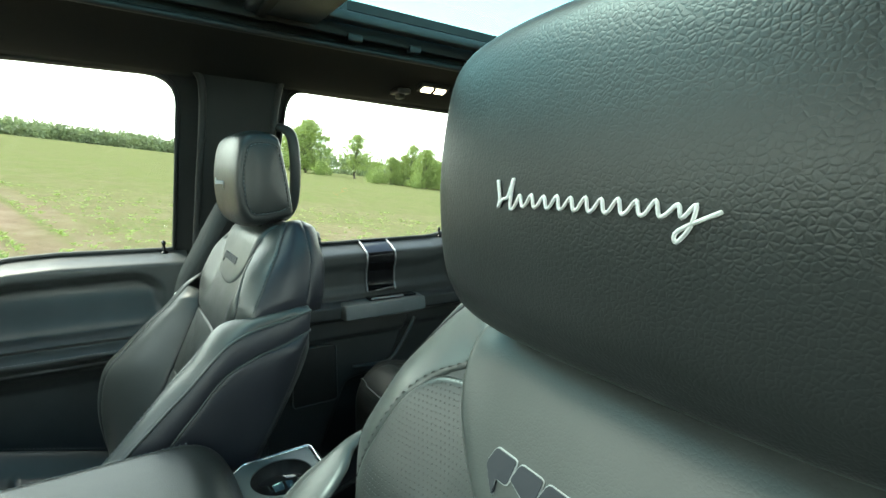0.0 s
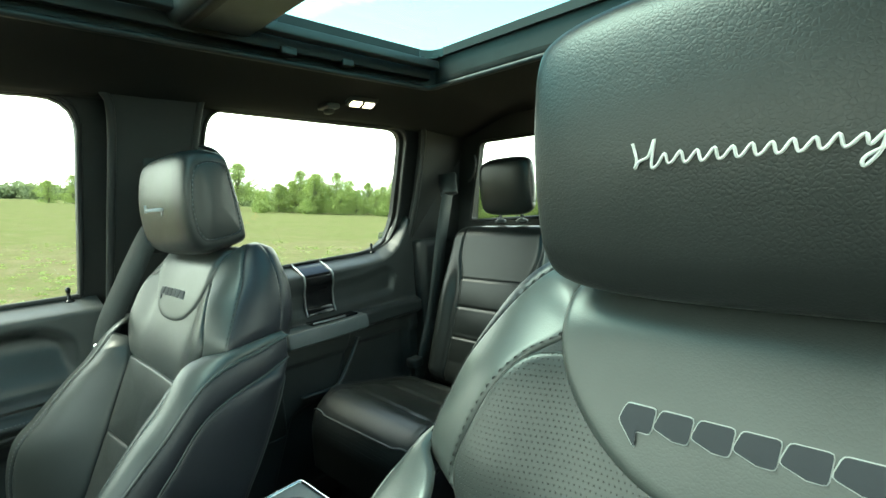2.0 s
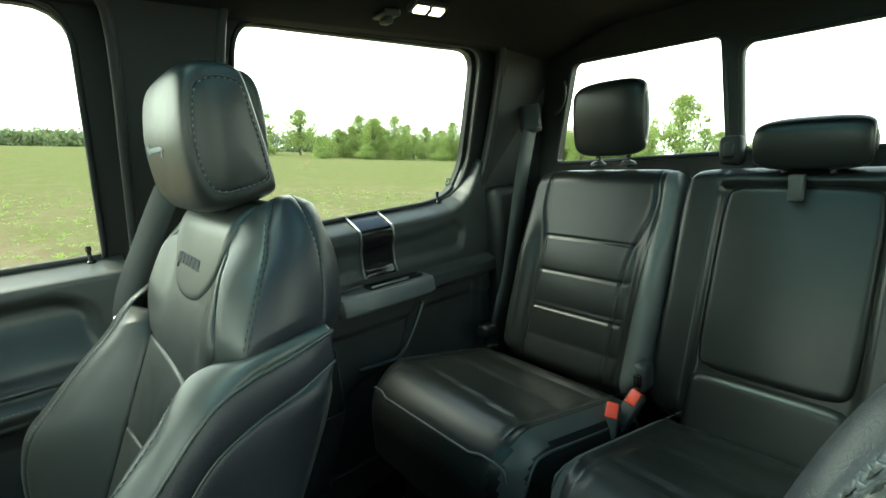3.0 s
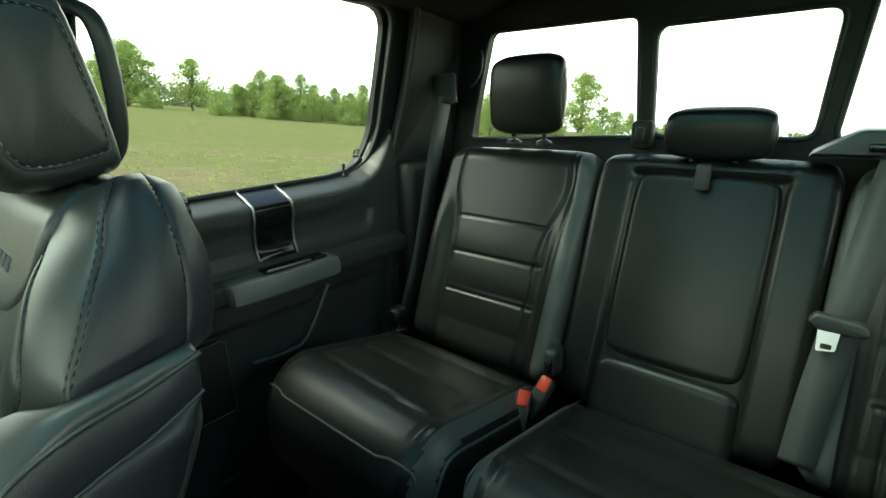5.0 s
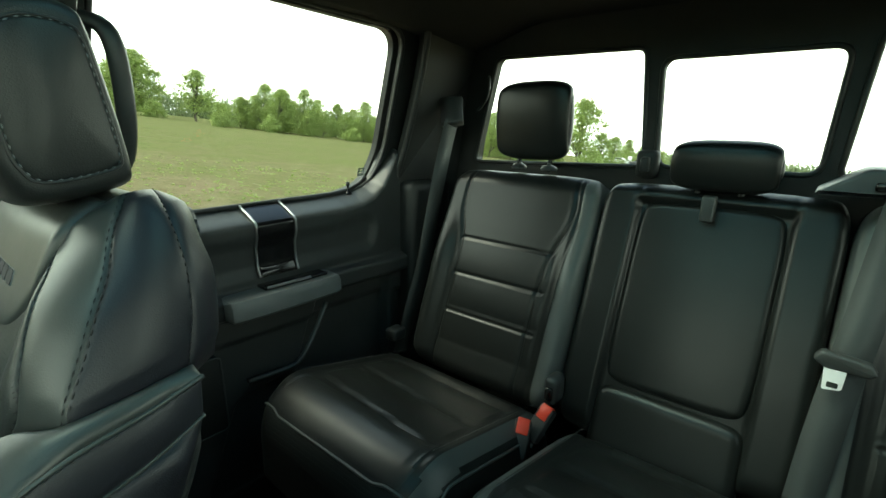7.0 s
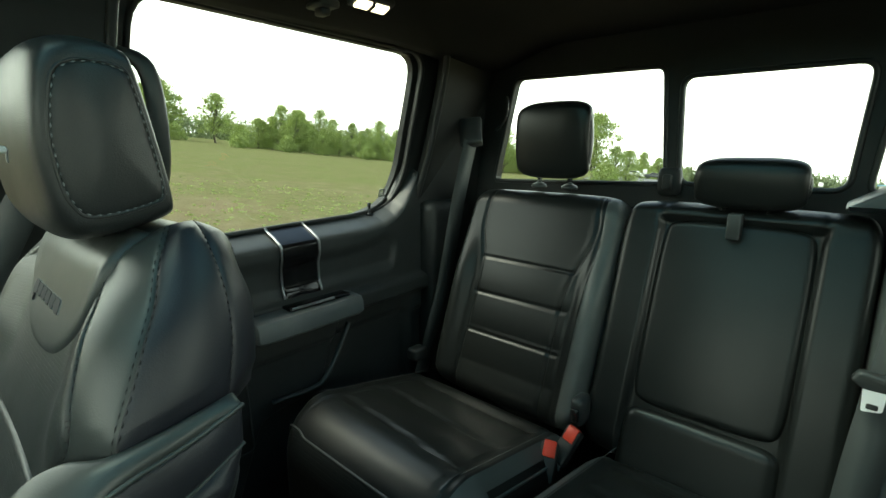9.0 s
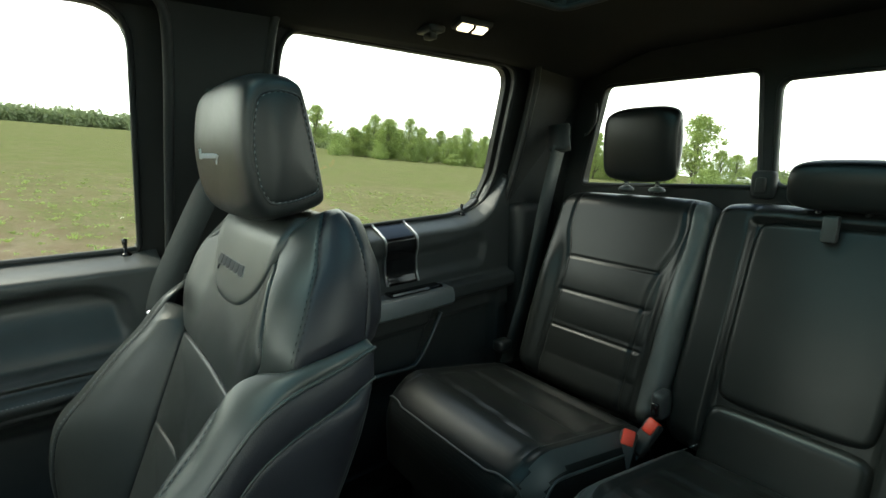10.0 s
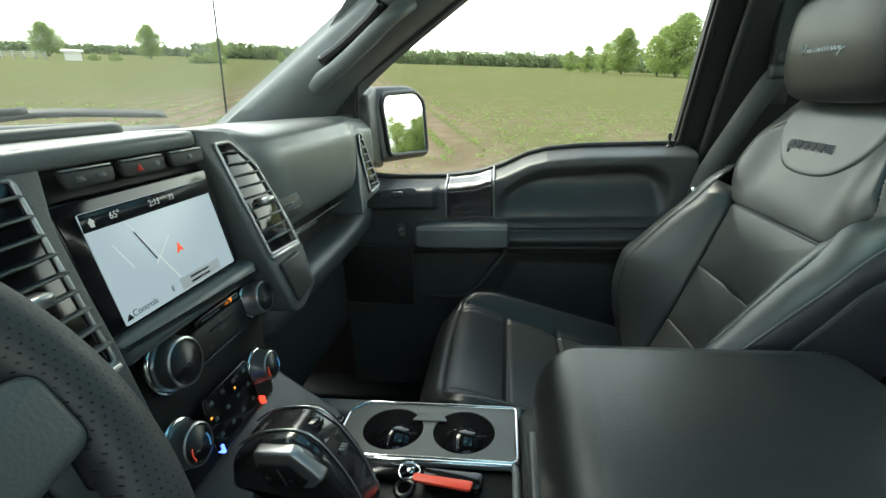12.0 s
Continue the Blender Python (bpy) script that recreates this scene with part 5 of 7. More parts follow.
# grab handle
hx = [(-0.735, 1.176), (-0.735, 1.220), (-0.741, 1.230), (-0.80, 1.232), (-0.80, 1.174), (-0.741, 1.172)]
rings = []
for y, k, o in ((-0.437, 0.55, -0.018), (-0.425, 0.9, -0.004), (-0.41, 1.0, 0), (-0.30, 1.0, 0.002), (-0.205, 1.0, 0), (-0.192, 0.95, -0.003), (-0.186, 0.75, -0.014)):
    rings.append([(x + o, y, 1.203 + (z - 1.203) * k) for x, z in hx])
edge_smooth(part("grab_handle", loft(rings), GREY, door, "grey satin plastic pull handle"), 30)
# carbon inlay over the belt, with two bright strips
def inlay(y0, y1, belt, zlow, parent, mat, x_of):
    """A flush panel over belt and door face, with a bright strip at each end."""
    rows = []
    for y in np.linspace(y0, y1, 14):
        b = float(belt(y))
        zs_ = np.linspace(b - 0.002, zlow, 26)
        row = [(-0.862, y, b + 0.005)] + [(float(x_of(np.array(y), np.array(z))) + 0.0045, y, z + 0.003 * (z > b - 0.02)) for z in zs_]
        rows.append(row)
    n = len(rows[0])
    V = [p for r in rows for p in r] + [(p[0] - 0.006, p[1], p[2] - 0.002) for r in rows for p in r]
    m = len(rows) * n
    F = grid_faces(len(rows), n)
    F = F + [tuple(i + m for i in f[::-1]) for f in F] + [(i, i + 1, i + 1 + m, i + m) for i in range(n - 1)] + [(m - n + i, m - n + i + 1, 2 * m - n + i + 1, 2 * m - n + i) for i in range(n - 1)]
    part("inlay", (V, F), mat, parent, "glossy dark woven inlay")
    for r in (rows[0], rows[-1]):
        yy = r[0][1]
        part("bright_strip", ribbon([(p[0] + 0.0015, yy, p[2] + 0.0010) for p in r], 0.0048, 0.003, (0, 1, 0)), SATIN, parent, "bright metal strip")


inlay(-0.352, -0.226, front_belt_z, 1.240, door, CARBON, front_door_x)
# window switch, lock switch, speaker, handle recess
part("switch_plate", prism(rounded([(-0.525, 1.296), (-0.43, 1.302), (-0.425, 1.318), (-0.437, 1.326), (-0.52, 1.320)], 0.008), "x", -0.776, -0.784, 0.002), PLASTIC_SOFT, door)
part("window_switch", prism(rounded([(-0.492, 1.304), (-0.462, 1.306), (-0.462, 1.317), (-0.492, 1.315)], 0.003), "x", -0.770, -0.780, 0.002), SATIN, door, "silver window switch")
part("lock_plate", prism(rounded([(-0.492, 1.220), (-0.472, 1.232), (-0.462, 1.222), (-0.462, 1.19), (-0.475, 1.186), (-0.49, 1.20)], 0.005), "x", -0.790, -0.800, 0.002), PLASTIC_SOFT, door)
part("lock_button", prism(rounded([(-0.484, 1.212), (-0.472, 1.218), (-0.472, 1.206), (-0.484, 1.203)], 0.002), "x", -0.786, -0.795, 0.001), SATIN, door)
part("lock_button", prism(rounded([(-0.482, 1.200), (-0.470, 1.202), (-0.470, 1.193), (-0.482, 1.192)], 0.002), "x", -0.786, -0.795, 0.001), SATIN, door)
GR = rounded([(-0.66, 1.165), (-0.455, 1.160), (-0.447, 1.148), (-0.452, 0.982), (-0.66, 0.99)], [0, 0.012, 0.006, 0.006, 0])
part("speaker_grille", prism(GR, "x", -0.792, -0.802, 0.002), PLASTIC_TRIM, door, "black perforated speaker grille")
part("grille_rim", tube([(-0.791, y, z) for y, z in GR], 0.0022, 6, closed=True, up=(1, 0, 0)), PLASTIC_SOFT, door)
part("pocket_lip", sweep(smooth_path([(-0.80, -0.42, 1.015), (-0.785, -0.33, 1.018), (-0.785, -0.28, 1.04), (-0.79, -0.23, 1.10), (-0.795, -0.19, 1.15)], 6), circle(0.008, 8)), PLASTIC, door)


def pin(x, y, z, parent):
    part("lock_pin", lathe([(0, 0), (0.011, 0), (0.012, 0.002), (0.008, 0.006), (0.004, 0.008), (0.0035, 0.022), (0.005, 0.026), (0.005, 0.034), (0, 0.036)], 12, Matrix.Translation((x, y, z))), GLOSS, parent, "black door lock pin")


pin(-0.862, 0.216, 1.402, door)


def window(name, outline, s, label):
    w = thing(name, label, "window", kind="structure")
    o = outline[::4] if len(outline) > 200 else outline
    part("window_frame", bm_data(plate(grown(o, 0.055), [grown(o, -0.001)[::-1]], lambda a, b: (s * wall_x(b, 0.002), a, b), 0.014, (-s, 0, 0))), PLASTIC_TRIM, w, smooth=False)
    part("window_seal", tube([(s * wall_x(z, 0.002), y, z) for y, z in o], 0.0055, 6, closed=True, up=(1, 0, 0)), RUBBER, w)
    p = part("pane", bm_data(plate(grown(o, 0.01), [], lambda a, b: (s * wall_x(b, -0.016), a, b), 0.004, (-s, 0, 0))), GLASS, w, "clear side window glass", smooth=False)
    p.visible_shadow = False
    return w


window("window_1", FRONT_WINDOW, 1, "clear front passenger window in a black frame")
window("window_2", REAR_WINDOW, 1, "clear rear passenger window in a black frame")
window("window_6", FRONT_WINDOW, -1, "clear driver window in a black frame")
window("window_7", REAR_WINDOW, -1, "clear window behind the driver in a black frame")

POCKET_R = rounded([(0.47, 1.245), (0.47, 1.345), (0.98, 1.345), (1.10, 1.37), (1.14, 1.33), (1.12, 1.255)], 0.03)
LOWER_R = rounded([(0.70, 0.96), (0.86, 0.98), (0.93, 1.165), (1.18, 1.165), (1.18, 0.70), (0.60, 0.70)], [0.03, 0.03, 0.02, 0.03, 0.03, 0.03])
GRILLE_R = rounded([(0.52, 1.10), (0.655, 1.10), (0.66, 0.92), (0.52, 0.92)], 0.012)


def rear_door_x(y, z):
    b = rear_belt_z(y)
    d = b - z
    x = -0.800 - 0.072 * (1 - sstep(d, -0.004, 0.036)) ** 1.2
    x = x - 0.010 * sstep(poly_dist(POCKET_R, y, z), -0.004, 0.03)
    x = x + 0.030 * sstep(1.232 - z, 0.0, 0.014) * sstep(z - 1.165, 0.0, 0.02)
    x = x - 0.030 * sstep(poly_dist(LOWER_R, y, z), -0.01, 0.012)
    x = x - 0.010 * sstep(1.12 - z, 0, 0.02)
    return x


door2 = thing("door_2", "closed black rear passenger door with a grey pull handle", "door", (-0.80, 0.8, 0.70), kind="structure")
V, F = relief(np.linspace(0.44, 1.225, 160), np.linspace(0.70, 1.41, 170), rear_door_x, rear_belt_z)
part("door_panel", (V, F), PLASTIC, door2, "black grained plastic door panel")
part("window_seal", sweep([(-0.868, y, rear_belt_z(y) + 0.003) for y in np.linspace(0.47, 1.15, 50)], circle(0.006, 8)), RUBBER, door2)
hx = [(-0.735, 1.186), (-0.737, 1.214), (-0.745, 1.226), (-0.80, 1.230), (-0.80, 1.184), (-0.741, 1.180)]
rings = []
for y, k, o in ((0.668, 0.8, -0.02), (0.674, 0.98, -0.006), (0.684, 1.0, 0), (0.80, 1.0, 0.002), (0.94, 1.0, 0), (0.953, 0.9, -0.004), (0.960, 0.6, -0.018)):
    rings.append([(x + o, y, 1.205 + (z - 1.205) * k + 0.012 * (y - 0.8)) for x, z in hx])
edge_smooth(part("grab_handle", loft(rings), GREY, door2, "grey satin plastic pull handle"), 30)
part("handle_tray", box(-0.80, -0.762, 0.76, 0.93, 1.228, 1.236, 0.003), GLOSS, door2)
part("tray_edge", box(-0.763, -0.759, 0.765, 0.88, 1.232, 1.238, 0.001), SATIN, door2)
inlay(0.768, 0.868, rear_belt_z, 1.250, door2, GLOSS, rear_door_x)
part("speaker_grille", prism(GRILLE_R, "x", -0.786, -0.80, 0.002), PLASTIC_TRIM, door2, "black speaker grille")
part("grille_rim", tube([(-0.785, y, z) for y, z in GRILLE_R], 0.002, 6, closed=True, up=(1, 0, 0)), PLASTIC_SOFT, door2)
part("pocket_edge", sweep(smooth_path([(-0.792, 0.942, 1.145), (-0.786, 0.915, 1.105), (-0.784, 0.880, 1.052), (-0.784, 0.852, 1.020), (-0.786, 0.822, 1.008), (-0.790, 0.715, 1.012)], 6), circle(0.007, 8, 0.005)), PLASTIC_SOFT, door2, "rounded edge of the door pocket")
pin(-0.862, 1.082, 1.407, door2)
# a pale printed mark in the corner of the glass
part("printed_mark", bm_data(plate(rounded([(1.118, 1.455), (1.140, 1.455), (1.140, 1.478), (1.118, 1.478)], 0.004), [rounded([(1.122, 1.462), (1.136, 1.462), (1.136, 1.466), (1.122, 1.466)], 0.001)[::-1], rounded([(1.124, 1.470), (1.134, 1.470), (1.134, 1.474), (1.124, 1.474)], 0.001)[::-1]], lambda a, b: (wall_x(b, -0.012), a, b), 0.0004, (-1, 0, 0))), Shader("print_white", (0.35, 0.38, 0.36), 0.7).m, bpy.data.objects["window_2"], "small pale printed mark", smooth=False)
# driver's side doors, plain
for y0, y1, nm in ((-0.66, 0.268, "door_3"), (0.44, 1.225, "door_4")):
    d3 = thing(nm, "closed black door on the driver's side", "door", (0.80, (y0 + y1) / 2, 0.70), kind="structure")
    f = front_door_x if y0 < 0 else rear_door_x
    bz = front_belt_z if y0 < 0 else rear_belt_z
    V, F = relief(np.linspace(y0, y1, 60), np.linspace(0.70, 1.41, 60), f, bz)
    V[:, 0] *= -1
    part("door_panel", (V, [q[::-1] for q in F]), PLASTIC, d3)
# sills and lower pillar covers
for s in (1, -1):
    structure("trim_sill", box(s * 0.80 - 0.06, s * 0.80 + 0.06, -1.0, 1.40, 0.60, 0.705, 0.01), PLASTIC_TRIM, "black plastic door sill")
    structure("trim_pillar", box(s * 0.815 - 0.035, s * 0.815 + 0.035, 0.275, 0.448, 0.66, 1.36, 0.02, 3), PLASTIC, "black lower cover of the middle pillar")
    structure("trim_quarter", box(s * 0.80 - 0.06, s * 0.80 + 0.05, 1.225, 1.41, 0.62, 1.44, 0.03, 3), PLASTIC_TRIM, "black cover of the rear corner")


def pillar_grip(s):
    ob = thing("grab_handle", "black grab handle on the middle pillar", "handle", (s * -0.70, 0.44, 1.60), "pillar grab handles")
    P = smooth_path([(s * -0.742, 0.452, 1.735), (s * -0.715, 0.470, 1.738), (s * -0.682, 0.503, 1.715), (s * -0.686, 0.513, 1.62), (s * -0.712, 0.509, 1.53), (s * -0.765, 0.484, 1.49), (s * -0.80, 0.452, 1.485)], 6)
    part("grip", sweep(P, circle(0.011, 10, 0.014), up=(0, 1, 0)), PLASTIC, ob)
    part("end_cap", box(s * -0.735 - 0.012, s * -0.735 + 0.012, 0.425, 0.465, 1.715, 1.755, 0.006), PLASTIC, ob)


pillar_grip(1)
pillar_grip(-1)

# dome lamp with coat hook
lamp = thing("dome_lamp", "small lit dome lamp with a warm white lens in the headliner", "lamp", (-0.56, 0.86, 1.85))
def lamp_place(bm):
    for v in bm.verts:
        v.co = Vector((-0.562 + v.co.x * 0.80, 0.857 + v.co.y * 0.84, roof_z(-0.562 + v.co.x, 0.857) - 0.004 + v.co.z - 0.30 * v.co.x * 0))
    return bm
part("bezel", lamp_place(box(-0.020, 0.020, -0.055, 0.055, -0.006, 0.006, 0.004)), PLASTIC, lamp)
part("lens", lamp_place(box(-0.012, 0.012, -0.044, -0.005, -0.011, -0.004, 0.003)), LAMP, lamp, "glowing warm white lens")
part("lens", lamp_place(box(-0.012, 0.012, 0.005, 0.044, -0.011, -0.004, 0.003)), LAMP, lamp, "glowing warm white lens")
part("switch", lamp_place(box(-0.010, 0.010, -0.004, 0.004, -0.012, -0.004, 0.002)), GLOSS, lamp)
hook = thing("coat_hook", "black plastic coat hook in the headliner", "hook", (-0.60, 0.79, 1.85))
part("base", box(-0.625, -0.575, 0.755, 0.795, 1.838, 1.852, 0.004), PLASTIC, hook)
part("hook", box(-0.615, -0.588, 0.765, 0.785, 1.826, 1.842, 0.005), PLASTIC, hook)
cord = thing("tether", "thin black cord loop at the rear window", "cord", (-0.63, 1.40, 1.68))
part("loop", tube(smooth_path([(-0.625, 1.405, 1.735), (-0.615, 1.395, 1.71), (-0.617, 1.390, 1.68), (-0.635, 1.392, 1.655), (-0.655, 1.40, 1.645)], 6), 0.004, 6), RUBBER, cord)


# ---- dashboard ----
def dash_y(z):
    """The stack's face leans back towards the windscreen as it rises."""
    return -0.528 - 0.15 * (z - 1.42)


dash = thing("dashboard", "black and grey dashboard with a soft grained top", "dashboard", (0, -0.75, 0.9))
# main body: sections along the width
def dash_ring(x):
    a = abs(x)
    bulge = sstep(a, 0.19, 0.26) * (1 - sstep(a, 0.60, 0.72))
    top = 1.522 - 0.010 * bulge - 0.02 * sstep(a, 0.6, 0.85)
    f = -0.562 + 0.018 * bulge
    return smooth_path([(x, -1.08, 1.40), (x, -1.03, 1.450), (x, -0.93, 1.500), (x, -0.76, top - 0.004), (x, -0.60, top), (x, f - 0.012, top - 0.006), (x, f + 0.002, top - 0.022), (x, f + 0.010, 1.470), (x, f + 0.012, 1.42), (x, f + 0.008, 1.372), (x, f - 0.008, 1.354), (x, f - 0.055, 1.346), (x, f - 0.060, 1.30), (x, f - 0.08, 1.15), (x, -0.74, 1.02), (x, -1.06, 1.0)], 4)


xs_ = np.linspace(-0.84, 0.84, 85)
part("body", loft([[tuple(p) for p in dash_ring(x)[:40]] for x in xs_]), PLASTIC_DASH_LIT, dash, "soft grained black dash body, coloured greyer for windscreen light")
part("lower_body", loft([[tuple(p) for p in dash_ring(x)[39:]] + [(x, -1.0, 1.35)] for x in xs_]), PLASTIC_TRIM, dash, "black lower dash body")
# raised tray in the middle of the top
part("top_tray", prism(rounded([(-0.10, -0.98), (0.11, -0.98), (0.11, -0.66), (-0.10, -0.66)], 0.02), "z", 1.516, 1.524, 0.004), PLASTIC, dash)
part("top_lip", tube([(x, y, 1.527) for x, y in rounded([(-0.11, -0.99), (0.12, -0.99), (0.12, -0.65), (-0.11, -0.65)], 0.02)], 0.009, 8, closed=True), PLASTIC_SOFT, dash)
# shelf edge under the passenger pad
part("shelf", loft([[(x, y, z + 0.020 * t ** 2) for y, z in ((-0.66, 1.262), (-0.570, 1.262), (-0.546, 1.254), (-0.540, 1.240), (-0.552, 1.205), (-0.585, 1.185), (-0.66, 1.18))] for t, x in zip(np.linspace(0, 1, 12), np.linspace(-0.17, -0.760, 12))]), PLASTIC_SOFT, dash, "grey ledge over the glovebox")
part("recess_trim", box(-0.52, -0.20, -0.604, -0.596, 1.302, 1.310, 0.002), SATIN, dash, "thin bright trim in the recess")
part("glovebox_door", prism(rounded([(-0.22, 1.175), (-0.66, 1.175), (-0.66, 1.00), (-0.22, 1.00)], 0.02), "y", -0.64, -0.60, 0.006), PLASTIC, dash, "black glovebox door")
part("pad_seam", tube(smooth_path([(-0.225, -0.553, 1.340), (-0.40, -0.549, 1.340), (-0.62, -0.552, 1.340)], 8), 0.0022, 6), PLASTIC_TRIM, dash)
part("label", prism(rounded([(-0.332, 1.376), (-0.250, 1.374), (-0.235, 1.410), (-0.300, 1.411)], 0.003), "y", -0.5305, -0.5345, 0.0005), PLASTIC, dash, "small grey notice plate")
part("label_bar", box(-0.300, -0.255, -0.5308, -0.5299, 1.396, 1.3985, 0), GREY, dash)
part("label_bar", box(-0.308, -0.262, -0.5308, -0.5299, 1.386, 1.3882, 0), GREY, dash)

stack = thing("centre_stack", "black centre stack with a navigation screen and knobs", "console", (0, -0.53, 1.19))


def on_stack(x, z, out=0.0):
    return (x, dash_y(z) + out, z)


def stack_prism(outline, d0, d1, bev=0.002, seg=2):
    """An outline in (x, z) lying on the leaning face of the stack."""
    return prism(outline, "y", d1, d0, bev, seg, warp=lambda c: (c.x, dash_y(c.z) + c.y, c.z))


FACE = rounded([(-0.092, 1.512), (0.13, 1.512), (0.132, 1.40), (0.122, 1.30), (0.10, 1.18), (-0.095, 1.18), (-0.118, 1.30), (-0.108, 1.40)], 0.01)
part("face", stack_prism(FACE, -0.10, -0.012, 0.003), PLASTIC_TRIM, stack, "black stack face")
part("hood", prism(rounded([(-0.10, -0.70), (0.14, -0.70), (0.14, -0.535), (-0.082, -0.535)], 0.012), "z", 1.507, 1.524, 0.006, 3), PLASTIC_DASH_LIT, stack, "grained black hood, coloured greyer for windscreen light")
bez = rounded([(-0.082, 1.482), (0.116, 1.482), (0.108, 1.369), (-0.088, 1.369)], 0.006)
part("screen_bezel", stack_prism(bez, -0.01, 0.004, 0.002), GLOSS, stack, "gloss black screen surround")
screen = part("screen", stack_prism(rounded([(-0.071, 1.471), (0.094, 1.471), (0.090, 1.372), (-0.077, 1.372)], 0.002), 0.0, 0.0052, 0.0004, 1), glow("screen_glow", (0.50, 0.60, 0.72), 0.24), stack, "lit navigation map screen")
part("status_bar", stack_prism([(-0.071, 1.4708), (0.0935, 1.4708), (0.0935, 1.456), (-0.0715, 1.456)], 0.0045, 0.0058, 0, 1), Shader("screen_dark", (0.02, 0.022, 0.025), 0.2).m, screen)
WHITE_GLOW = glow("glyph_white", (0.8, 0.85, 0.9), 0.16)


def facing(x, z, out, tilt=None):
    """A frame on the stack's face: text reads from the seats."""
    return Matrix.Translation(on_stack(x, z, out)) @ Matrix(((-1, 0, 0, 0), (0, 0, 1, 0), (0, 1, 0, 0), (0, 0, 0, 1))) @ Euler((radians(-8.5), 0, 0)).to_matrix().to_4x4()


lettering("2:13", 0.0085, facing(0.012, 1.4635, 0.0062), WHITE_GLOW, "clock_digits", screen, 0.0001)
lettering("73", 0.0080, facing(-0.012, 1.4635, 0.0062), WHITE_GLOW, "reading", screen, 0.0001)
lettering("65\u00b0", 0.0085, facing(0.060, 1.4635, 0.0062), WHITE_GLOW, "reading", screen, 0.0001)
lettering("Controls", 0.0085, facing(0.066, 1.3795, 0.0062), Shader("glyph_dark", (0.03, 0.03, 0.035), 0.4).m, "caption", screen, 0.0001)
lettering("E", 0.008, facing(0.028, 1.381, 0.0062), Shader("glyph_dark", (0.03, 0.03, 0.035), 0.4).m, "caption", screen, 0.0001)
ROADC = glow("map_road", (0.72, 0.76, 0.82), 0.26)
part("map_road", stack_prism([(0.0535, 1.455), (0.0522, 1.455), (0.0115, 1.387), (0.0130, 1.387)], 0.0045, 0.0056, 0, 1), ROADC, screen)
part("map_road", stack_prism([(0.0350, 1.410), (0.0345, 1.409), (0.0085, 1.429), (0.009, 1.430)], 0.0045, 0.0055, 0, 1), ROADC, screen)
part("map_road", stack_prism([(0.074, 1.44), (0.073, 1.44), (0.060, 1.415), (0.061, 1.415)], 0.0045, 0.0055, 0, 1), ROADC, screen)
part("map_arrow", stack_prism([(0.0005, 1.420), (-0.0045, 1.4100), (0.0005, 1.4125), (0.0055, 1.4100)], 0.0045, 0.006, 0, 1), glow("arrow_red", (0.85, 0.12, 0.05), 0.35), screen)
part("map_caption", stack_prism([(-0.050, 1.386), (0.016, 1.386), (0.015, 1.374), (-0.050, 1.374)], 0.0045, 0.0055, 0, 1), glow("caption_grey", (0.42, 0.47, 0.54), 0.22), screen)
for k in range(2):
    part("caption_bar", stack_prism([(-0.03, 1.3835 - 0.005 * k), (0.0, 1.3835 - 0.005 * k), (0.0, 1.3815 - 0.005 * k), (-0.03, 1.3815 - 0.005 * k)], 0.0045, 0.006, 0, 1), Shader("glyph_dark", (0.03, 0.03, 0.035), 0.4).m, screen)
part("road_bar", stack_prism([(0.0478, 1.444), (0.0470, 1.4445), (0.0325, 1.4145), (0.0333, 1.414)], 0.0045, 0.0062, 0, 1), Shader("glyph_grey", (0.16, 0.17, 0.19), 0.4).m, screen)
part("home_sign", stack_prism([(0.088, 1.4625), (0.0845, 1.4665), (0.081, 1.4625), (0.0825, 1.4625), (0.0825, 1.459), (0.0865, 1.459), (0.0865, 1.4625)], 0.0045, 0.0064, 0, 1), WHITE_GLOW, screen)
part("corner_arrow", stack_prism([(0.0885, 1.376), (0.0845, 1.381), (0.0805, 1.376)], 0.0045, 0.006, 0, 1), Shader("glyph_dark", (0.03, 0.03, 0.035), 0.4).m, screen)
# the key rows over the screen
for x0, x1 in ((0.042, 0.096), (-0.022, 0.036), (-0.085, -0.028)):
    b = part("button_bar", stack_prism(rounded([(x0, 1.505), (x1, 1.505), (x1 - 0.003, 1.490), (x0 + 0.003, 1.490)], 0.005), 0.0, 0.007, 0.002), PLASTIC_TRIM, stack)
    part("button_edge", stack_prism(rounded([(x0 + 0.004, 1.5062), (x1 - 0.004, 1.5062), (x1 - 0.004, 1.5048), (x0 + 0.004, 1.5048)], 0.0005), 0.003, 0.0078, 0, 1), SATIN, b)
part("hazard_sign", stack_prism([(0.0185, 1.4945), (0.0105, 1.4945), (0.0145, 1.5005)], 0.0068, 0.0078, 0, 1), glow("red_sign", (0.75, 0.05, 0.03), 0.10), stack)
for x in (0.079, 0.058):
    part("button_sign", stack_prism([(x - 0.005, 1.4955), (x + 0.005, 1.4955), (x + 0.004, 1.5), (x - 0.003, 1.5)], 0.0068, 0.0076, 0, 1), GREY, stack)
part("button_sign", stack_prism([(-0.012, 1.4955), (-0.004, 1.4955), (-0.004, 1.5005), (-0.012, 1.5005)], 0.0068, 0.0076, 0, 1), GREY, stack)
part("button_sign", stack_prism([(-0.062, 1.4955), (-0.055, 1.4955), (-0.055, 1.5005), (-0.062, 1.5005)], 0.0068, 0.0076, 0, 1), GREY, stack)
# ledge under the screen
part("ledge", stack_prism(rounded([(-0.098, 1.366), (0.116, 1.368), (0.113, 1.346), (-0.104, 1.346)], 0.004), -0.01, 0.018, 0.008, 3), PLASTIC_DASH_LIT, stack, "black ledge under the screen, coloured greyer for windscreen light")


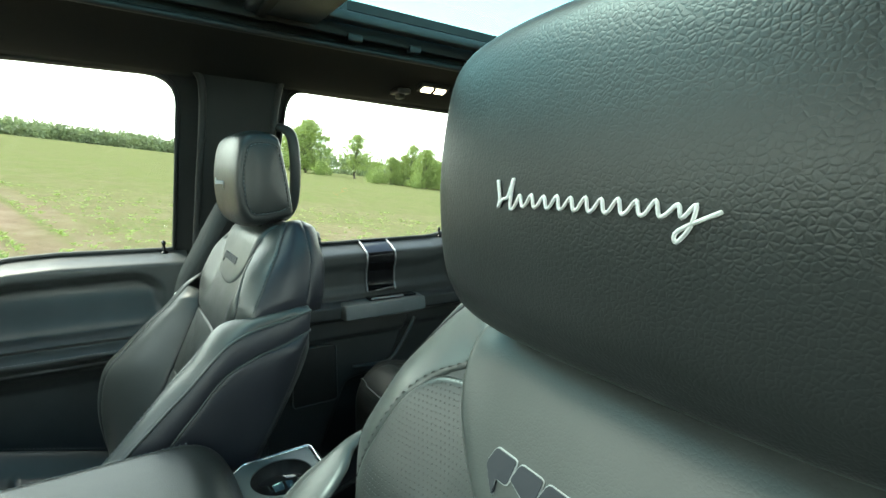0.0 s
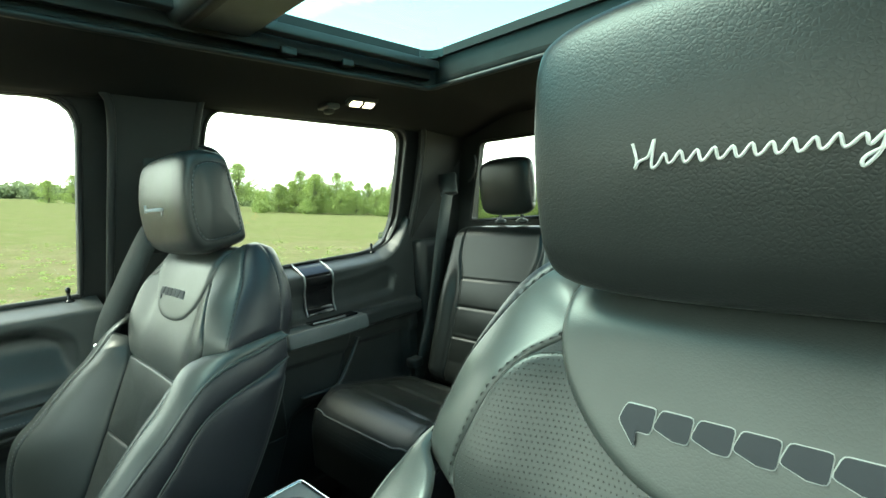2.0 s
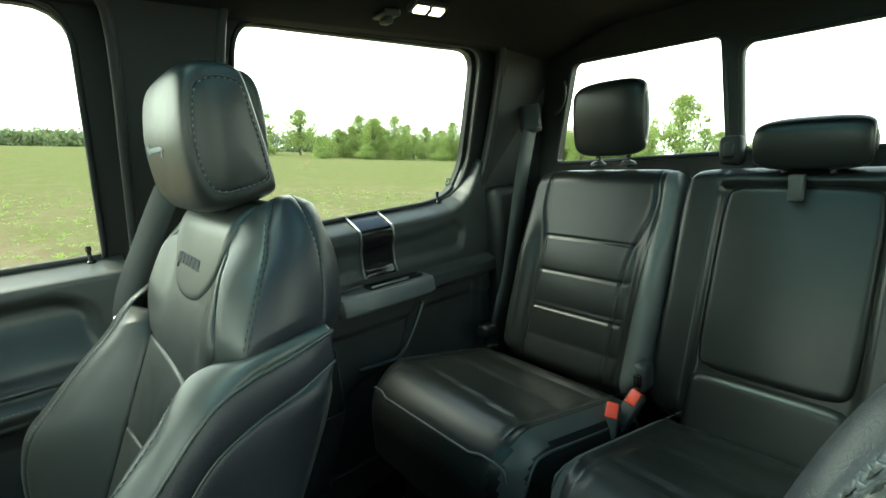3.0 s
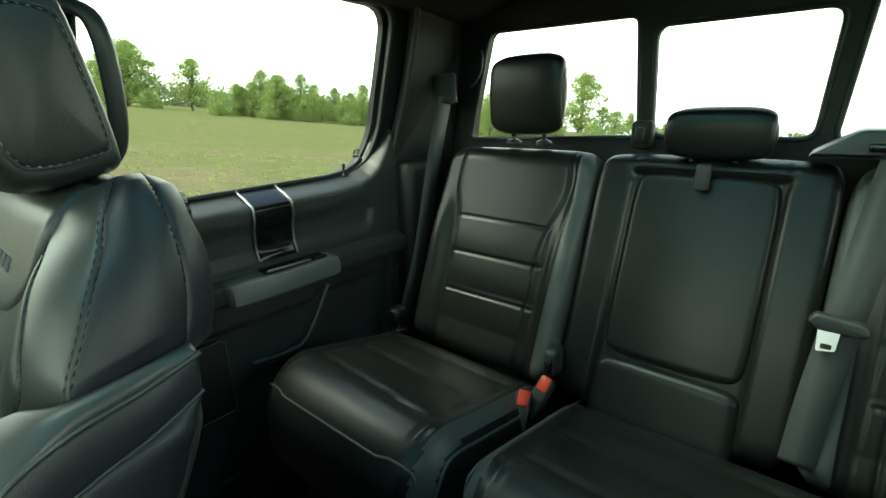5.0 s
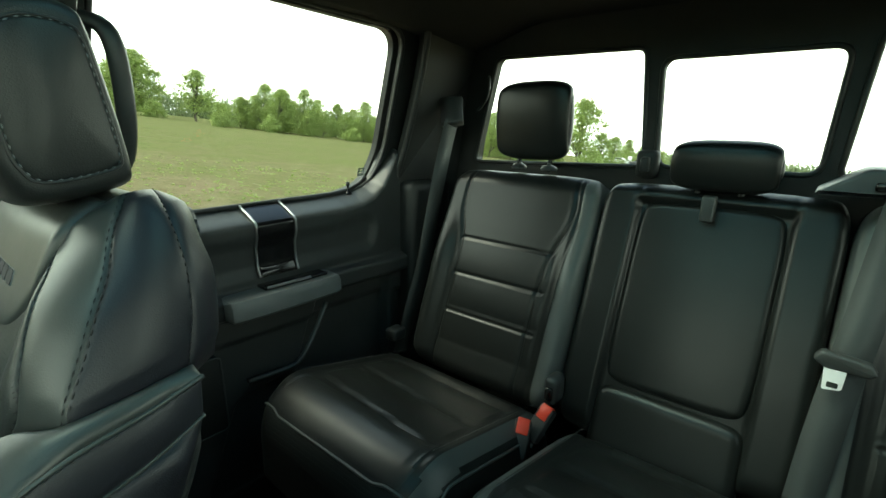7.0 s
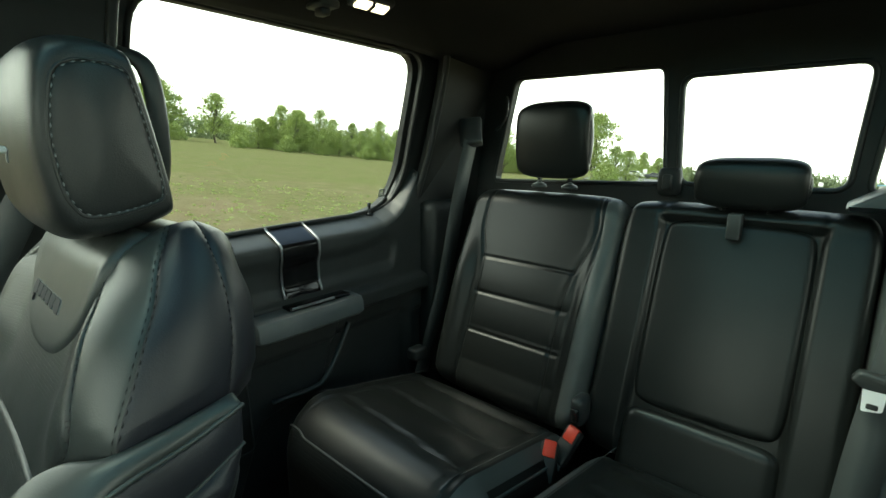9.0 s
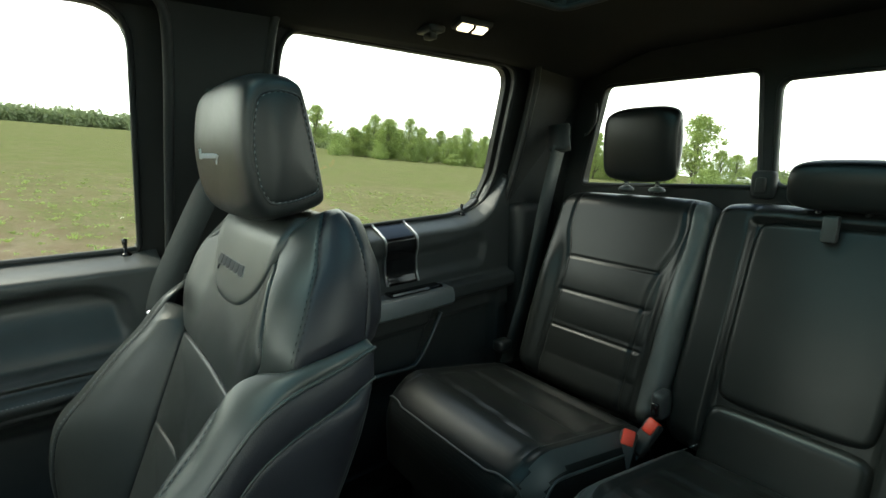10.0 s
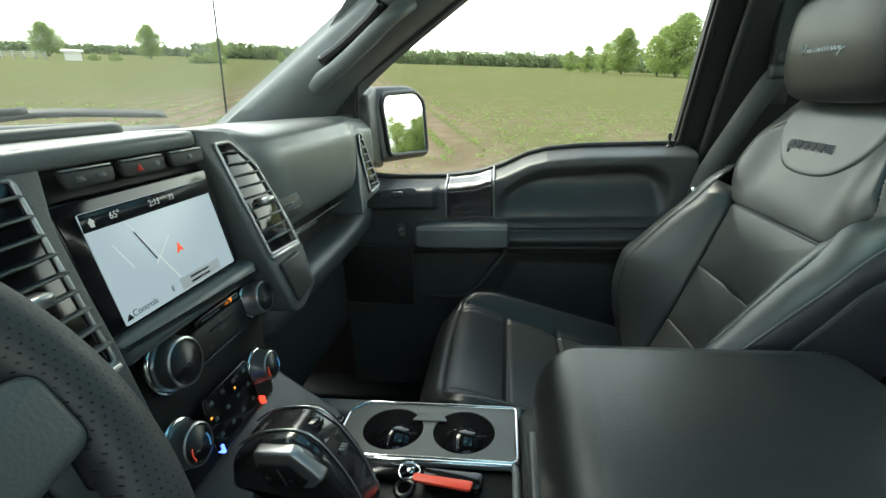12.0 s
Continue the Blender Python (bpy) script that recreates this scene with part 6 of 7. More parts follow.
def knob(x, z, r, name, mat_cap, words, size):
    m = Matrix.Translation(on_stack(x, z, 0.0)) @ Euler((radians(-90 - 8.5), 0, 0)).to_matrix().to_4x4()
    m = Matrix.Translation(on_stack(x, z, 0.0)) @ Vector((0, 1, 0.15)).to_track_quat("Z", "Y").to_matrix().to_4x4()
    k = part(name, lathe([(0, 0), (r * 1.08, 0), (r * 1.08, 0.006), (r, 0.008), (r * 0.98, 0.018), (r * 0.95, 0.021), (r * 0.87, 0.022), (r * 0.85, 0.019), (0, 0.019)], 40, m), SATIN, stack, "ribbed satin metal knob")
    edge_smooth(k, 40)
    part("cap", lathe([(0, 0.018), (r * 0.84, 0.018), (r * 0.82, 0.0212), (0, 0.0216)], 32, m), KNOB_CAP, k, "black knob cap")
    part("collar", lathe([(0, 0), (r * 1.22, 0), (r * 1.20, 0.003), (r * 1.05, 0.004), (0, 0.004)], 32, m), CHROME, k)
    if words:
        lettering(words, size, facing(x, z, 0.0226), GREY, "caption", k, 0.0001)
    return k


knob(0.062, 1.319, 0.0245, "volume_knob", GLOSS, "VOL", 0.006)
knob(-0.090, 1.318, 0.0205, "tune_knob", GLOSS, "TUNE", 0.005)
k3 = knob(0.084, 1.244, 0.0215, "temperature_knob", GLOSS, "AUTO", 0.006)
k4 = knob(-0.060, 1.240, 0.0185, "temperature_knob", GLOSS, "", 0.005)
for k, x, z in ((k3, 0.084, 1.244), (k4, -0.060, 1.240)):
    for a0, col, nm in ((150, (0.1, 0.35, 0.8), "blue_mark"), (-30, (0.7, 0.08, 0.05), "red_mark")):
        arc = [(x + 0.0125 * math.cos(radians(a0 + d)), z + 0.0125 * math.sin(radians(a0 + d))) for d in range(0, 70, 10)]
        part(nm, tube([on_stack(p, q, 0.0228) for p, q in arc], 0.0007, 5), glow(nm, col, 0.18), k)
# radio plate and keys
plate_ = part("radio_plate", stack_prism(rounded([(-0.070, 1.329), (0.024, 1.329), (0.026, 1.296), (-0.070, 1.296)], 0.004), 0.0, 0.004, 0.002), PLASTIC_TRIM, stack)
part("airbag_strip", stack_prism(rounded([(-0.064, 1.339), (0.018, 1.339), (0.018, 1.3315), (-0.064, 1.3315)], 0.003), 0.0, 0.0055, 0.001), GLOSS, stack)
lettering("PASSENGER AIRBAG", 0.0036, facing(-0.008, 1.3352, 0.0062), GREY, "caption", stack, 0.0001)
lettering("OFF", 0.0036, facing(-0.038, 1.3352, 0.0062), glow("amber_sign", (1.0, 0.25, 0.02), 0.35), "caption", stack, 0.0001)
part("airbag_sign", stack_prism([(-0.047, 1.333), (-0.043, 1.338), (-0.049, 1.338)], 0.005, 0.0063, 0, 1), glow("amber_sign", (1.0, 0.25, 0.02), 0.35), stack)
for i, n in enumerate("123"):
    lettering(n, 0.0055, facing(0.006 - i * 0.028, 1.3235, 0.0046), GREY, "key_digit", plate_, 0.0001)
    lettering(str(i + 4), 0.0055, facing(0.006 - i * 0.028, 1.3045, 0.0046), GREY, "key_digit", plate_, 0.0001)
lettering("MEDIA", 0.0045, facing(-0.022, 1.3135, 0.0046), GREY, "caption", plate_, 0.0001)
part("disc_slot", stack_prism([(-0.045, 1.3205), (0.0, 1.3205), (0.0, 1.3185), (-0.045, 1.3185)], 0.003, 0.0046, 0, 1), GLOSS, plate_)
# climate plate
climate = part("climate_plate", stack_prism(rounded([(-0.040, 1.262), (0.044, 1.262), (0.048, 1.202), (-0.042, 1.202)], 0.006), 0.0, 0.003, 0.0015), GLOSS, stack)
for i in range(4):
    for j in range(3):
        x, z = 0.033 - i * 0.021, 1.253 - j * 0.019
        part("button_sign", stack_prism([(x - 0.003, z - 0.002), (x + 0.003, z - 0.002), (x + 0.003, z + 0.002), (x - 0.002, z + 0.0025)], 0.002, 0.0036, 0, 1), GREY, climate)
AMBER = glow("amber_light", (1.0, 0.35, 0.05), 0.6)
part("amber_light", stack_prism([(0.041, 1.241), (0.0385, 1.241), (0.0385, 1.2392), (0.041, 1.2392)], 0.002, 0.0037, 0, 1), AMBER, climate)
part("amber_light", stack_prism([(-0.006, 1.246), (-0.0085, 1.246), (-0.0085, 1.2442), (-0.006, 1.2442)], 0.002, 0.0037, 0, 1), AMBER, climate)
for k in range(3):
    part("seat_light", stack_prism([(0.042, 1.198 + 0.0036 * k), (0.0385, 1.198 + 0.0036 * k), (0.0385, 1.200 + 0.0036 * k), (0.042, 1.200 + 0.0036 * k)], -0.002, 0.005, 0, 1), glow("blue_light", (0.08, 0.15, 1.0), 1.6), stack)
    part("seat_light", stack_prism([(-0.046, 1.196 + 0.0034 * k), (-0.0495, 1.196 + 0.0034 * k), (-0.0495, 1.198 + 0.0034 * k), (-0.046, 1.198 + 0.0034 * k)], -0.002, 0.005, 0, 1), glow("red_light", (1.0, 0.05, 0.03), 0.8), stack)
for z in (1.292, 1.1945):
    part("bright_line", stack_prism([(-0.07, z + 0.0008), (0.03, z + 0.0008), (0.03, z - 0.0008), (-0.07, z - 0.0008)], 0.0, 0.0012, 0, 1), GREY, stack)


def vent_y(z):
    """The vents' face leans more than the stack's."""
    return -0.508 - 0.33 * (z - 1.42)


def vent_column(s):
    """A tall louvred vent in a grey arch beside the stack."""
    ob = thing("air_vent", "tall louvred air vent in a dark grey satin arch", "vent", (0.010 - s * 0.15, -0.52, 1.32), "vents beside the stack")

    def across(x):
        return x if s > 0 else 0.021 - x

    def at(x, z, out):
        return (across(x), vent_y(z) + out, z)

    def block(outline, d0, d1, bev=0.002, seg=2):
        return prism([(across(x), z) for x, z in outline], "y", d1, d0, bev, seg, warp=lambda c: (c.x, vent_y(c.z) + c.y, c.z))

    arch = [(-0.082, 1.526), (-0.149, 1.519), (-0.184, 1.476), (-0.197, 1.42), (-0.203, 1.355), (-0.191, 1.300), (-0.137, 1.284), (-0.112, 1.288), (-0.104, 1.366), (-0.101, 1.42), (-0.097, 1.47), (-0.084, 1.508)]
    hole = [(-0.110, 1.506), (-0.141, 1.506), (-0.174, 1.470), (-0.185, 1.42), (-0.190, 1.363), (-0.115, 1.367), (-0.114, 1.417)]
    edge_smooth(part("arch", block(rounded(arch, 0.008), -0.05, 0.0, 0.004, 3), PLASTIC_SOFT, ob, "dark grey satin plastic arch"), 40)
    part("cavity", block(rounded(hole, 0.005), -0.006, 0.0012, 0.0004), GLOSS, ob, "dark vent cavity")
    part("bright_frame", tube([at(x, z, 0.0015) for x, z in rounded(hole, 0.005)], 0.0021, 8, closed=True, up=(0, 1, 0)), SATIN, ob, "satin metal vent frame")
    part("bright_foot", block([(-0.113, 1.366), (-0.190, 1.362), (-0.190, 1.357), (-0.113, 1.361)], -0.002, 0.004, 0.001), SATIN, ob, "bright metal lower edge")
    for k in range(9):
        z = 1.494 - k * 0.0140
        xb = interp([(1.363, -0.190), (1.42, -0.185), (1.470, -0.174), (1.506, -0.141)], z)
        part("slat", sweep([at(-0.113, z + 0.001, 0.002), at(xb, z - 0.001, 0.002)], [(-0.006, -0.0008), (0.003, -0.0008), (0.003, 0.0008), (-0.006, 0.0008)], up=(0, 0, 1)), PLASTIC_SOFT, ob)
    x0, x1 = sorted((across(-0.137), across(-0.160)))
    part("vent_knob", box(x0, x1, vent_y(1.43), vent_y(1.43) + 0.016, 1.425, 1.435, 0.003), SATIN, ob)
    part("key_pod", block(rounded([(-0.122, 1.351), (-0.176, 1.353), (-0.178, 1.306), (-0.126, 1.298)], 0.005), -0.004, 0.005, 0.003), PLASTIC_TRIM, ob)
    part("key_line", block([(-0.123, 1.3495), (-0.175, 1.3515), (-0.175, 1.350), (-0.123, 1.348)], 0.003, 0.0058, 0, 1), GREY, ob)


vent_column(1)
vent_column(-1)


def side_vent(s):
    ob = thing("side_vent", "louvred side air vent in a grey satin surround", "vent", (s * -0.70, -0.55, 1.33), "side vents of the dashboard")
    out = [(-0.686, 1.486), (-0.728, 1.487), (-0.738, 1.470), (-0.752, 1.345), (-0.746, 1.326), (-0.630, 1.322), (-0.606, 1.300), (-0.576, 1.304), (-0.598, 1.345), (-0.664, 1.437)]

    def place(x, z, o):
        # the surround turns in towards the cab
        return (s * x, -0.562 + 0.23 * (1.467 - z) + o, z)

    def pr(outline, d0, d1, bev):
        return prism(outline, "y", d1, d0, bev, 3, warp=lambda c: place(c.x, c.z, c.y))

    edge_smooth(part("surround", pr(rounded(out, 0.008), -0.06, 0.014, 0.004), PLASTIC_SOFT, ob, "grey satin plastic surround"), 40)
    hole = [(-0.696, 1.470), (-0.719, 1.470), (-0.738, 1.342), (-0.659, 1.338), (-0.677, 1.437)]
    part("cavity", pr(rounded(hole, 0.006), 0.010, 0.018, 0.001), GLOSS, ob)
    part("bright_frame", tube([place(x, z, 0.019) for x, z in rounded(hole, 0.006)], 0.0022, 6, closed=True, up=(0, 1, 0)), SATIN, ob)
    for k in range(7):
        z = 1.458 - k * 0.0175
        part("slat", sweep([place(interp([(1.338, -0.659), (1.437, -0.677), (1.47, -0.696)], z), z, 0.017), place(interp([(1.342, -0.737), (1.47, -0.719)], z), z - 0.001, 0.017)], [(-0.004, -0.0018), (0.004, -0.0018), (0.004, 0.0018), (-0.004, 0.0018)], up=(0, 0, 1)), PLASTIC_SOFT, ob)


side_vent(1)
side_vent(-1)

# instrument hood on the driver's side
cluster = thing("instrument_hood", "black hood over the instruments", "hood", (0.435, -0.6, 1.45))
part("hood", loft([[(0.435 + 0.20 * math.cos(a) * k, y, 1.43 + 0.12 * math.sin(a) * k) for a in np.linspace(0, math.pi, 17)] + [(0.435 - 0.18 * k, y, 1.43), (0.435 + 0.18 * k, y, 1.43)] for y, k in ((-0.80, 0.9), (-0.62, 1.0), (-0.56, 1.0), (-0.55, 0.94))]), PLASTIC_SOFT, cluster)

# steering wheel
wheel = thing("steering_wheel", "black perforated leather steering wheel", "steering wheel", (0.420, -0.412, 1.400))
WM = Matrix.Translation((0.420, -0.412, 1.400)) @ Euler((radians(-60), 0, 0)).to_matrix().to_4x4() @ Matrix.Rotation(math.pi, 4, "Z")
rim_pts = [WM @ Vector((0.191 * math.cos(a), 0.191 * math.sin(a), 0)) for a in np.linspace(0, 2 * math.pi, 96, endpoint=False)]
part("rim", sweep([tuple(p) for p in rim_pts], circle(0.0190, 18, 0.0170), True, up=tuple(WM.to_3x3() @ Vector((0, 0, 1)))), LEATHER_WHEEL, wheel, "thick perforated leather rim")


def wheel_prism(outline, a, b, bev):
    bm = prism(outline, "z", a, b, bev, 3)
    bmesh.ops.transform(bm, matrix=WM, verts=bm.verts)
    return bm


part("airbag_cover", wheel_prism(rounded([(-0.100, 0.055), (-0.07, 0.080), (0.07, 0.080), (0.100, 0.055), (0.085, -0.07), (-0.085, -0.07)], 0.02), 0.0, 0.035, 0.014), PLASTIC_SOFT, wheel, "grey airbag cover")
part("spoke", wheel_prism(rounded([(-0.172, 0.075), (-0.07, 0.080), (-0.07, -0.05), (-0.175, -0.03)], 0.01), -0.008, 0.014, 0.006), PLASTIC_SOFT, wheel)
part("spoke", wheel_prism(rounded([(0.175, 0.032), (0.175, -0.012), (0.07, -0.03), (0.07, 0.045)], 0.01), -0.008, 0.014, 0.006), PLASTIC_SOFT, wheel)
part("spoke", wheel_prism(rounded([(-0.04, -0.05), (0.04, -0.05), (0.03, -0.175), (-0.03, -0.175)], 0.01), -0.008, 0.012, 0.006), GREY, wheel)
part("spoke_trim", wheel_prism(rounded([(-0.16, 0.012), (-0.09, 0.022), (-0.088, 0.006), (-0.16, 0.0)], 0.004), 0.010, 0.018, 0.003), SATIN, wheel)
part("column", tube([(0.420, -0.44, 1.385), (0.420, -0.66, 1.26)], 0.045, 16), PLASTIC, wheel)

# ---- centre console ----
console = thing("centre_console", "black centre console with chrome-rimmed cup holders", "console", (0, -0.1, 0.62))
part("body", prism(rounded([(-0.55, 0.63), (-0.55, 1.175), (-0.44, 1.092), (-0.18, 1.092), (-0.15, 1.14), (0.385, 1.155), (0.40, 1.10), (0.40, 0.63)], 0.012), "x", -0.172, 0.172, 0.010, 3), PLASTIC, console, "black plastic console body")
part("side_rail", box(-0.196, -0.160, -0.56, -0.17, 1.080, 1.100, 0.008, 3), GREY, console, "grey side rail")
part("side_rail", box(0.160, 0.196, -0.56, -0.17, 1.080, 1.100, 0.008, 3), GREY, console, "grey side rail")
part("weave_panel", box(-0.155, 0.155, -0.545, -0.435, 1.092, 1.0965, 0.002), CARBON, console, "dark woven inlay")


def cup_tray(y0, y1, x0, x1, z, parent, holes):
    """A recessed plate with round cup holes and a bright rim."""
    o = [(x0, y0 + 0.022), (x0 + 0.022, y0), (x1 - 0.006, y0), (x1, y0 + 0.01), (x1, y1), (x0, y1)]
    rim = rounded(o, 0.008)
    hs = [[(cx + r * math.cos(a), cy + r * math.sin(a)) for a in np.linspace(0, 2 * math.pi, 28, endpoint=False)] for cx, cy, r in holes]
    part("cup_plate", bm_data(plate(rim, [h[::-1] for h in hs], lambda a, b: (a, b, z), 0.006, (0, 0, 1))), PLASTIC_SOFT, parent, "dark grey cup holder plate", smooth=False)
    part("bright_rim", tube([(x, y, z + 0.006) for x, y in rim], 0.0032, 8, closed=True), CHROME, parent, "chrome rim")
    for cx, cy, r in holes:
        part("cup", lathe([(r + 0.001, 0.004), (r - 0.001, -0.002), (r * 0.93, -0.055), (r * 0.9, -0.06), (0, -0.06), (0, -0.064), (r * 0.95, -0.064), (r + 0.002, 0.0)], 28, Matrix.Translation((cx, cy, z))), GLOSS, parent, "black rubber cup well")
        for a in (40, 160, 280):
            q = radians(a)
            part("cup_grip", box(cx + (r - 0.006) * math.cos(q) - 0.004, cx + (r - 0.006) * math.cos(q) + 0.004, cy + (r - 0.006) * math.sin(q) - 0.006, cy + (r - 0.006) * math.sin(q) + 0.006, z - 0.03, z - 0.012, 0.002), GREY, parent)


cup_tray(-0.425, -0.180, -0.178, -0.068, 1.100, console, [(-0.123, -0.352, 0.043), (-0.123, -0.252, 0.043)])
part("cup_divider", prism(rounded([(-0.158, -0.318), (-0.140, -0.328), (-0.140, -0.276), (-0.158, -0.286)], 0.004), "z", 1.1065, 1.1085, 0.001), PLASTIC_SOFT, console)
cup_tray(0.245, 0.372, -0.165, -0.045, 1.158, console, [(-0.105, 0.312, 0.045)])
# key tray
part("tray_floor", box(-0.062, 0.03, -0.415, -0.185, 1.0945, 1.0965, 0), PLASTIC_TRIM, console)
part("tray_rim", tube([(x, y, 1.104) for x, y in rounded([(-0.064, -0.425), (0.035, -0.425), (0.035, -0.182), (-0.064, -0.182)], 0.008)], 0.005, 8, closed=True), GREY, console)
part("bright_line", box(-0.066, -0.060, -0.42, -0.185, 1.104, 1.109, 0.002), CHROME, console)
# padded lid
lid = thing("console_lid", "black grained leather lid of the centre console", "lid", (0, 0.04, 1.14))


def lwarp(a, b, c):
    y = 0.045 + b
    return a, y, 1.232 + c


V, F, AB = pad(0.168, 0.205, 0.030, 0.085, lwarp, 0.006, [([(-0.146, -0.19), (-0.146, 0.19)], 0.003, 0.003), ([(0.146, -0.19), (0.146, 0.19)], 0.003, 0.003)], 0.012, 0.062, lambda A, B: 0.006 * (1 - (A / 0.17) ** 2))
part("cover", (V, F), leather("leather_lid", (0.015, 0.017, 0.017), 1.3, (0.24, 0.38)), lid)
for sg in (-1, 1):
    P = np.stack([np.full(60, sg * 0.1425), np.linspace(-0.155, 0.150, 60)], -1)
    x, y, z = lwarp(P[:, 0], P[:, 1], np.full(60, 0.0022))
    part("stitching", stitches(np.stack([x, y, z], -1), (0, 0, 1)), THREAD, lid, smooth=False)
part("latch", box(-0.055, 0.055, -0.170, -0.155, 1.142, 1.170, 0.005, 3), PLASTIC, lid, "black latch pull")

# shifter
shifter = thing("gear_lever", "gloss woven gear lever with satin metal collar", "gear lever", (0.03, -0.42, 1.09))
part("gaiter", lathe([(0.055, 0.0), (0.052, 0.012), (0.038, 0.03), (0.026, 0.06), (0.02, 0.09)], 24, Matrix.Translation((0.045, -0.435, 1.092))), LEATHER_SMOOTH, shifter)
KNOB = rounded([(-0.462, 1.190), (-0.456, 1.228), (-0.428, 1.250), (-0.388, 1.256), (-0.366, 1.240), (-0.340, 1.196), (-0.326, 1.150), (-0.334, 1.132), (-0.372, 1.136), (-0.400, 1.178)], [0.012, 0.012, 0.012, 0.012, 0.014, 0.02, 0.012, 0.006, 0.01, 0.02])
part("knob", prism(KNOB, "x", 0.020, 0.083, 0.011, 4), CARBON, shifter, "gloss woven knob")
for x in (0.033, 0.068):
    part("bright_line", tube([(x, y, z) for y, z in smooth_path([(-0.452, 1.2345), (-0.428, 1.2502), (-0.392, 1.2555), (-0.368, 1.2425), (-0.342, 1.1995), (-0.3285, 1.156)], 6)], 0.0011, 6), SATIN, shifter)
BEZEL = rounded([(-0.424, 1.248), (-0.385, 1.250), (-0.357, 1.222), (-0.370, 1.210), (-0.414, 1.208), (-0.424, 1.232)], 0.005)
part("collar", prism(BEZEL, "x", 0.076, 0.0925, 0.004, 3), SATIN, shifter, "satin metal button surround")
part("button", prism(rounded([(-0.420, 1.236), (-0.388, 1.238), (-0.372, 1.222), (-0.378, 1.213), (-0.412, 1.211), (-0.420, 1.226)], 0.003), "x", 0.088, 0.0945, 0.0015, 2), KNOB_CAP, shifter, "black button")
part("button_split", prism([(-0.401, 1.2335), (-0.3995, 1.2335), (-0.3925, 1.216), (-0.394, 1.216)], "x", 0.093, 0.0949, 0, 1), GREY, shifter)
part("selector_button", box(0.044, 0.058, -0.390, -0.372, 1.244, 1.254, 0.003), GLOSS, shifter)
for k in range(3):
    part("marking", box(0.046 + k * 0.004, 0.048 + k * 0.004, -0.360, -0.3505, 1.2195, 1.2245, 0), GREY, shifter)
for words, y in (("+", -0.411), ("-", -0.389)):
    lettering(words, 0.012, Matrix.Translation((0.0947, y, 1.222)) @ Euler((radians(90), 0, radians(90))).to_matrix().to_4x4(), GREY, "sign", shifter, 0.0002)
part("stem", tube([(0.050, -0.435, 1.10), (0.050, -0.415, 1.20)], 0.014, 12), GLOSS, shifter)

# keys in the tray
keys = thing("key_ring", "bunch of car keys with a red strap in the tray", "keys", (-0.03, -0.30, 1.098))
part("fob", prism(rounded([(-0.056, -0.385), (-0.036, -0.385), (-0.034, -0.318), (-0.056, -0.314)], 0.008), "z", 1.098, 1.110, 0.004, 3), GLOSS, keys, "black key fob")
part("fob", prism(rounded([(-0.050, -0.298), (-0.030, -0.296), (-0.020, -0.222), (-0.046, -0.220)], 0.008), "z", 1.098, 1.112, 0.004, 3), GLOSS, keys, "black key fob")
part("fob_end", box(-0.054, -0.040, -0.318, -0.306, 1.099, 1.110, 0.003), CHROME, keys)
part("ring", tube([(-0.040 + 0.013 * math.cos(a), -0.312 + 0.013 * math.sin(a), 1.112 + 0.002 * math.sin(2 * a)) for a in np.linspace(0, 2 * math.pi, 24, endpoint=False)], 0.0014, 6, closed=True), CHROME, keys, "steel split ring")
part("red_strap", prism(rounded([(-0.034, -0.305), (-0.022, -0.305), (-0.012, -0.235), (-0.026, -0.232)], 0.004), "z", 1.1125, 1.1165, 0.001), RED, keys, "red tag strap")
part("loop", tube([(-0.020 + 0.012 * math.cos(a), -0.315 + 0.010 * math.sin(a), 1.104) for a in np.linspace(0, 2 * math.pi, 20, endpoint=False)], 0.004, 6, closed=True), GLOSS, keys)

# ---- outside the windscreen ----
for y0, x0, x1, nm in ((-1.16, -0.86, -0.15, "wiper"), (-1.19, -0.02, 0.66, "wiper")):
    w = thing("wiper", "black wiper blade resting at the foot of the windscreen", "wiper", (x0, y0, 1.47), "wipers")
    part("blade", sweep(smooth_path([(x0, y0, 1.530), ((x0 + x1) / 2, y0 - 0.03, 1.546), (x1, y0 - 0.01, 1.522)], 8), [(-0.014, -0.008), (0.0, 0.012), (0.014, -0.008)]), RUBBER, w)
    part("arm", sweep(smooth_path([((x0 + x1) / 2 + 0.02, y0 - 0.03, 1.556), ((x0 + x1) / 2 + 0.2, y0 - 0.035, 1.546), (x1 + 0.03, y0 - 0.06, 1.512)], 6), [(-0.010, -0.006), (-0.006, 0.006), (0.006, 0.006), (0.010, -0.006)]), PLASTIC, w)
structure("cowl", box(-0.84, 0.84, -1.34, -1.085, 1.36, 1.505, 0.02, 2), PLASTIC_TRIM, "black plastic cowl under the windscreen")
aerial = thing("aerial", "thin black aerial rod on the front wing", "aerial", (-0.95, -1.03, 1.33))
part("rod", tube([(-0.95, -1.034, 1.33), (-0.95, -0.99, 2.05)], 0.0028, 6), RUBBER, aerial)
part("foot", lathe([(0, 0), (0.02, 0), (0.016, 0.02), (0.006, 0.05), (0, 0.05)], 12, Matrix.Translation((-0.95, -1.035, 1.325))), RUBBER, aerial)
structure("wing", box(-0.98, -0.80, -1.9, -1.08, 1.20, 1.345, 0.03, 3), GLOSS, "dark painted front wing of the truck")

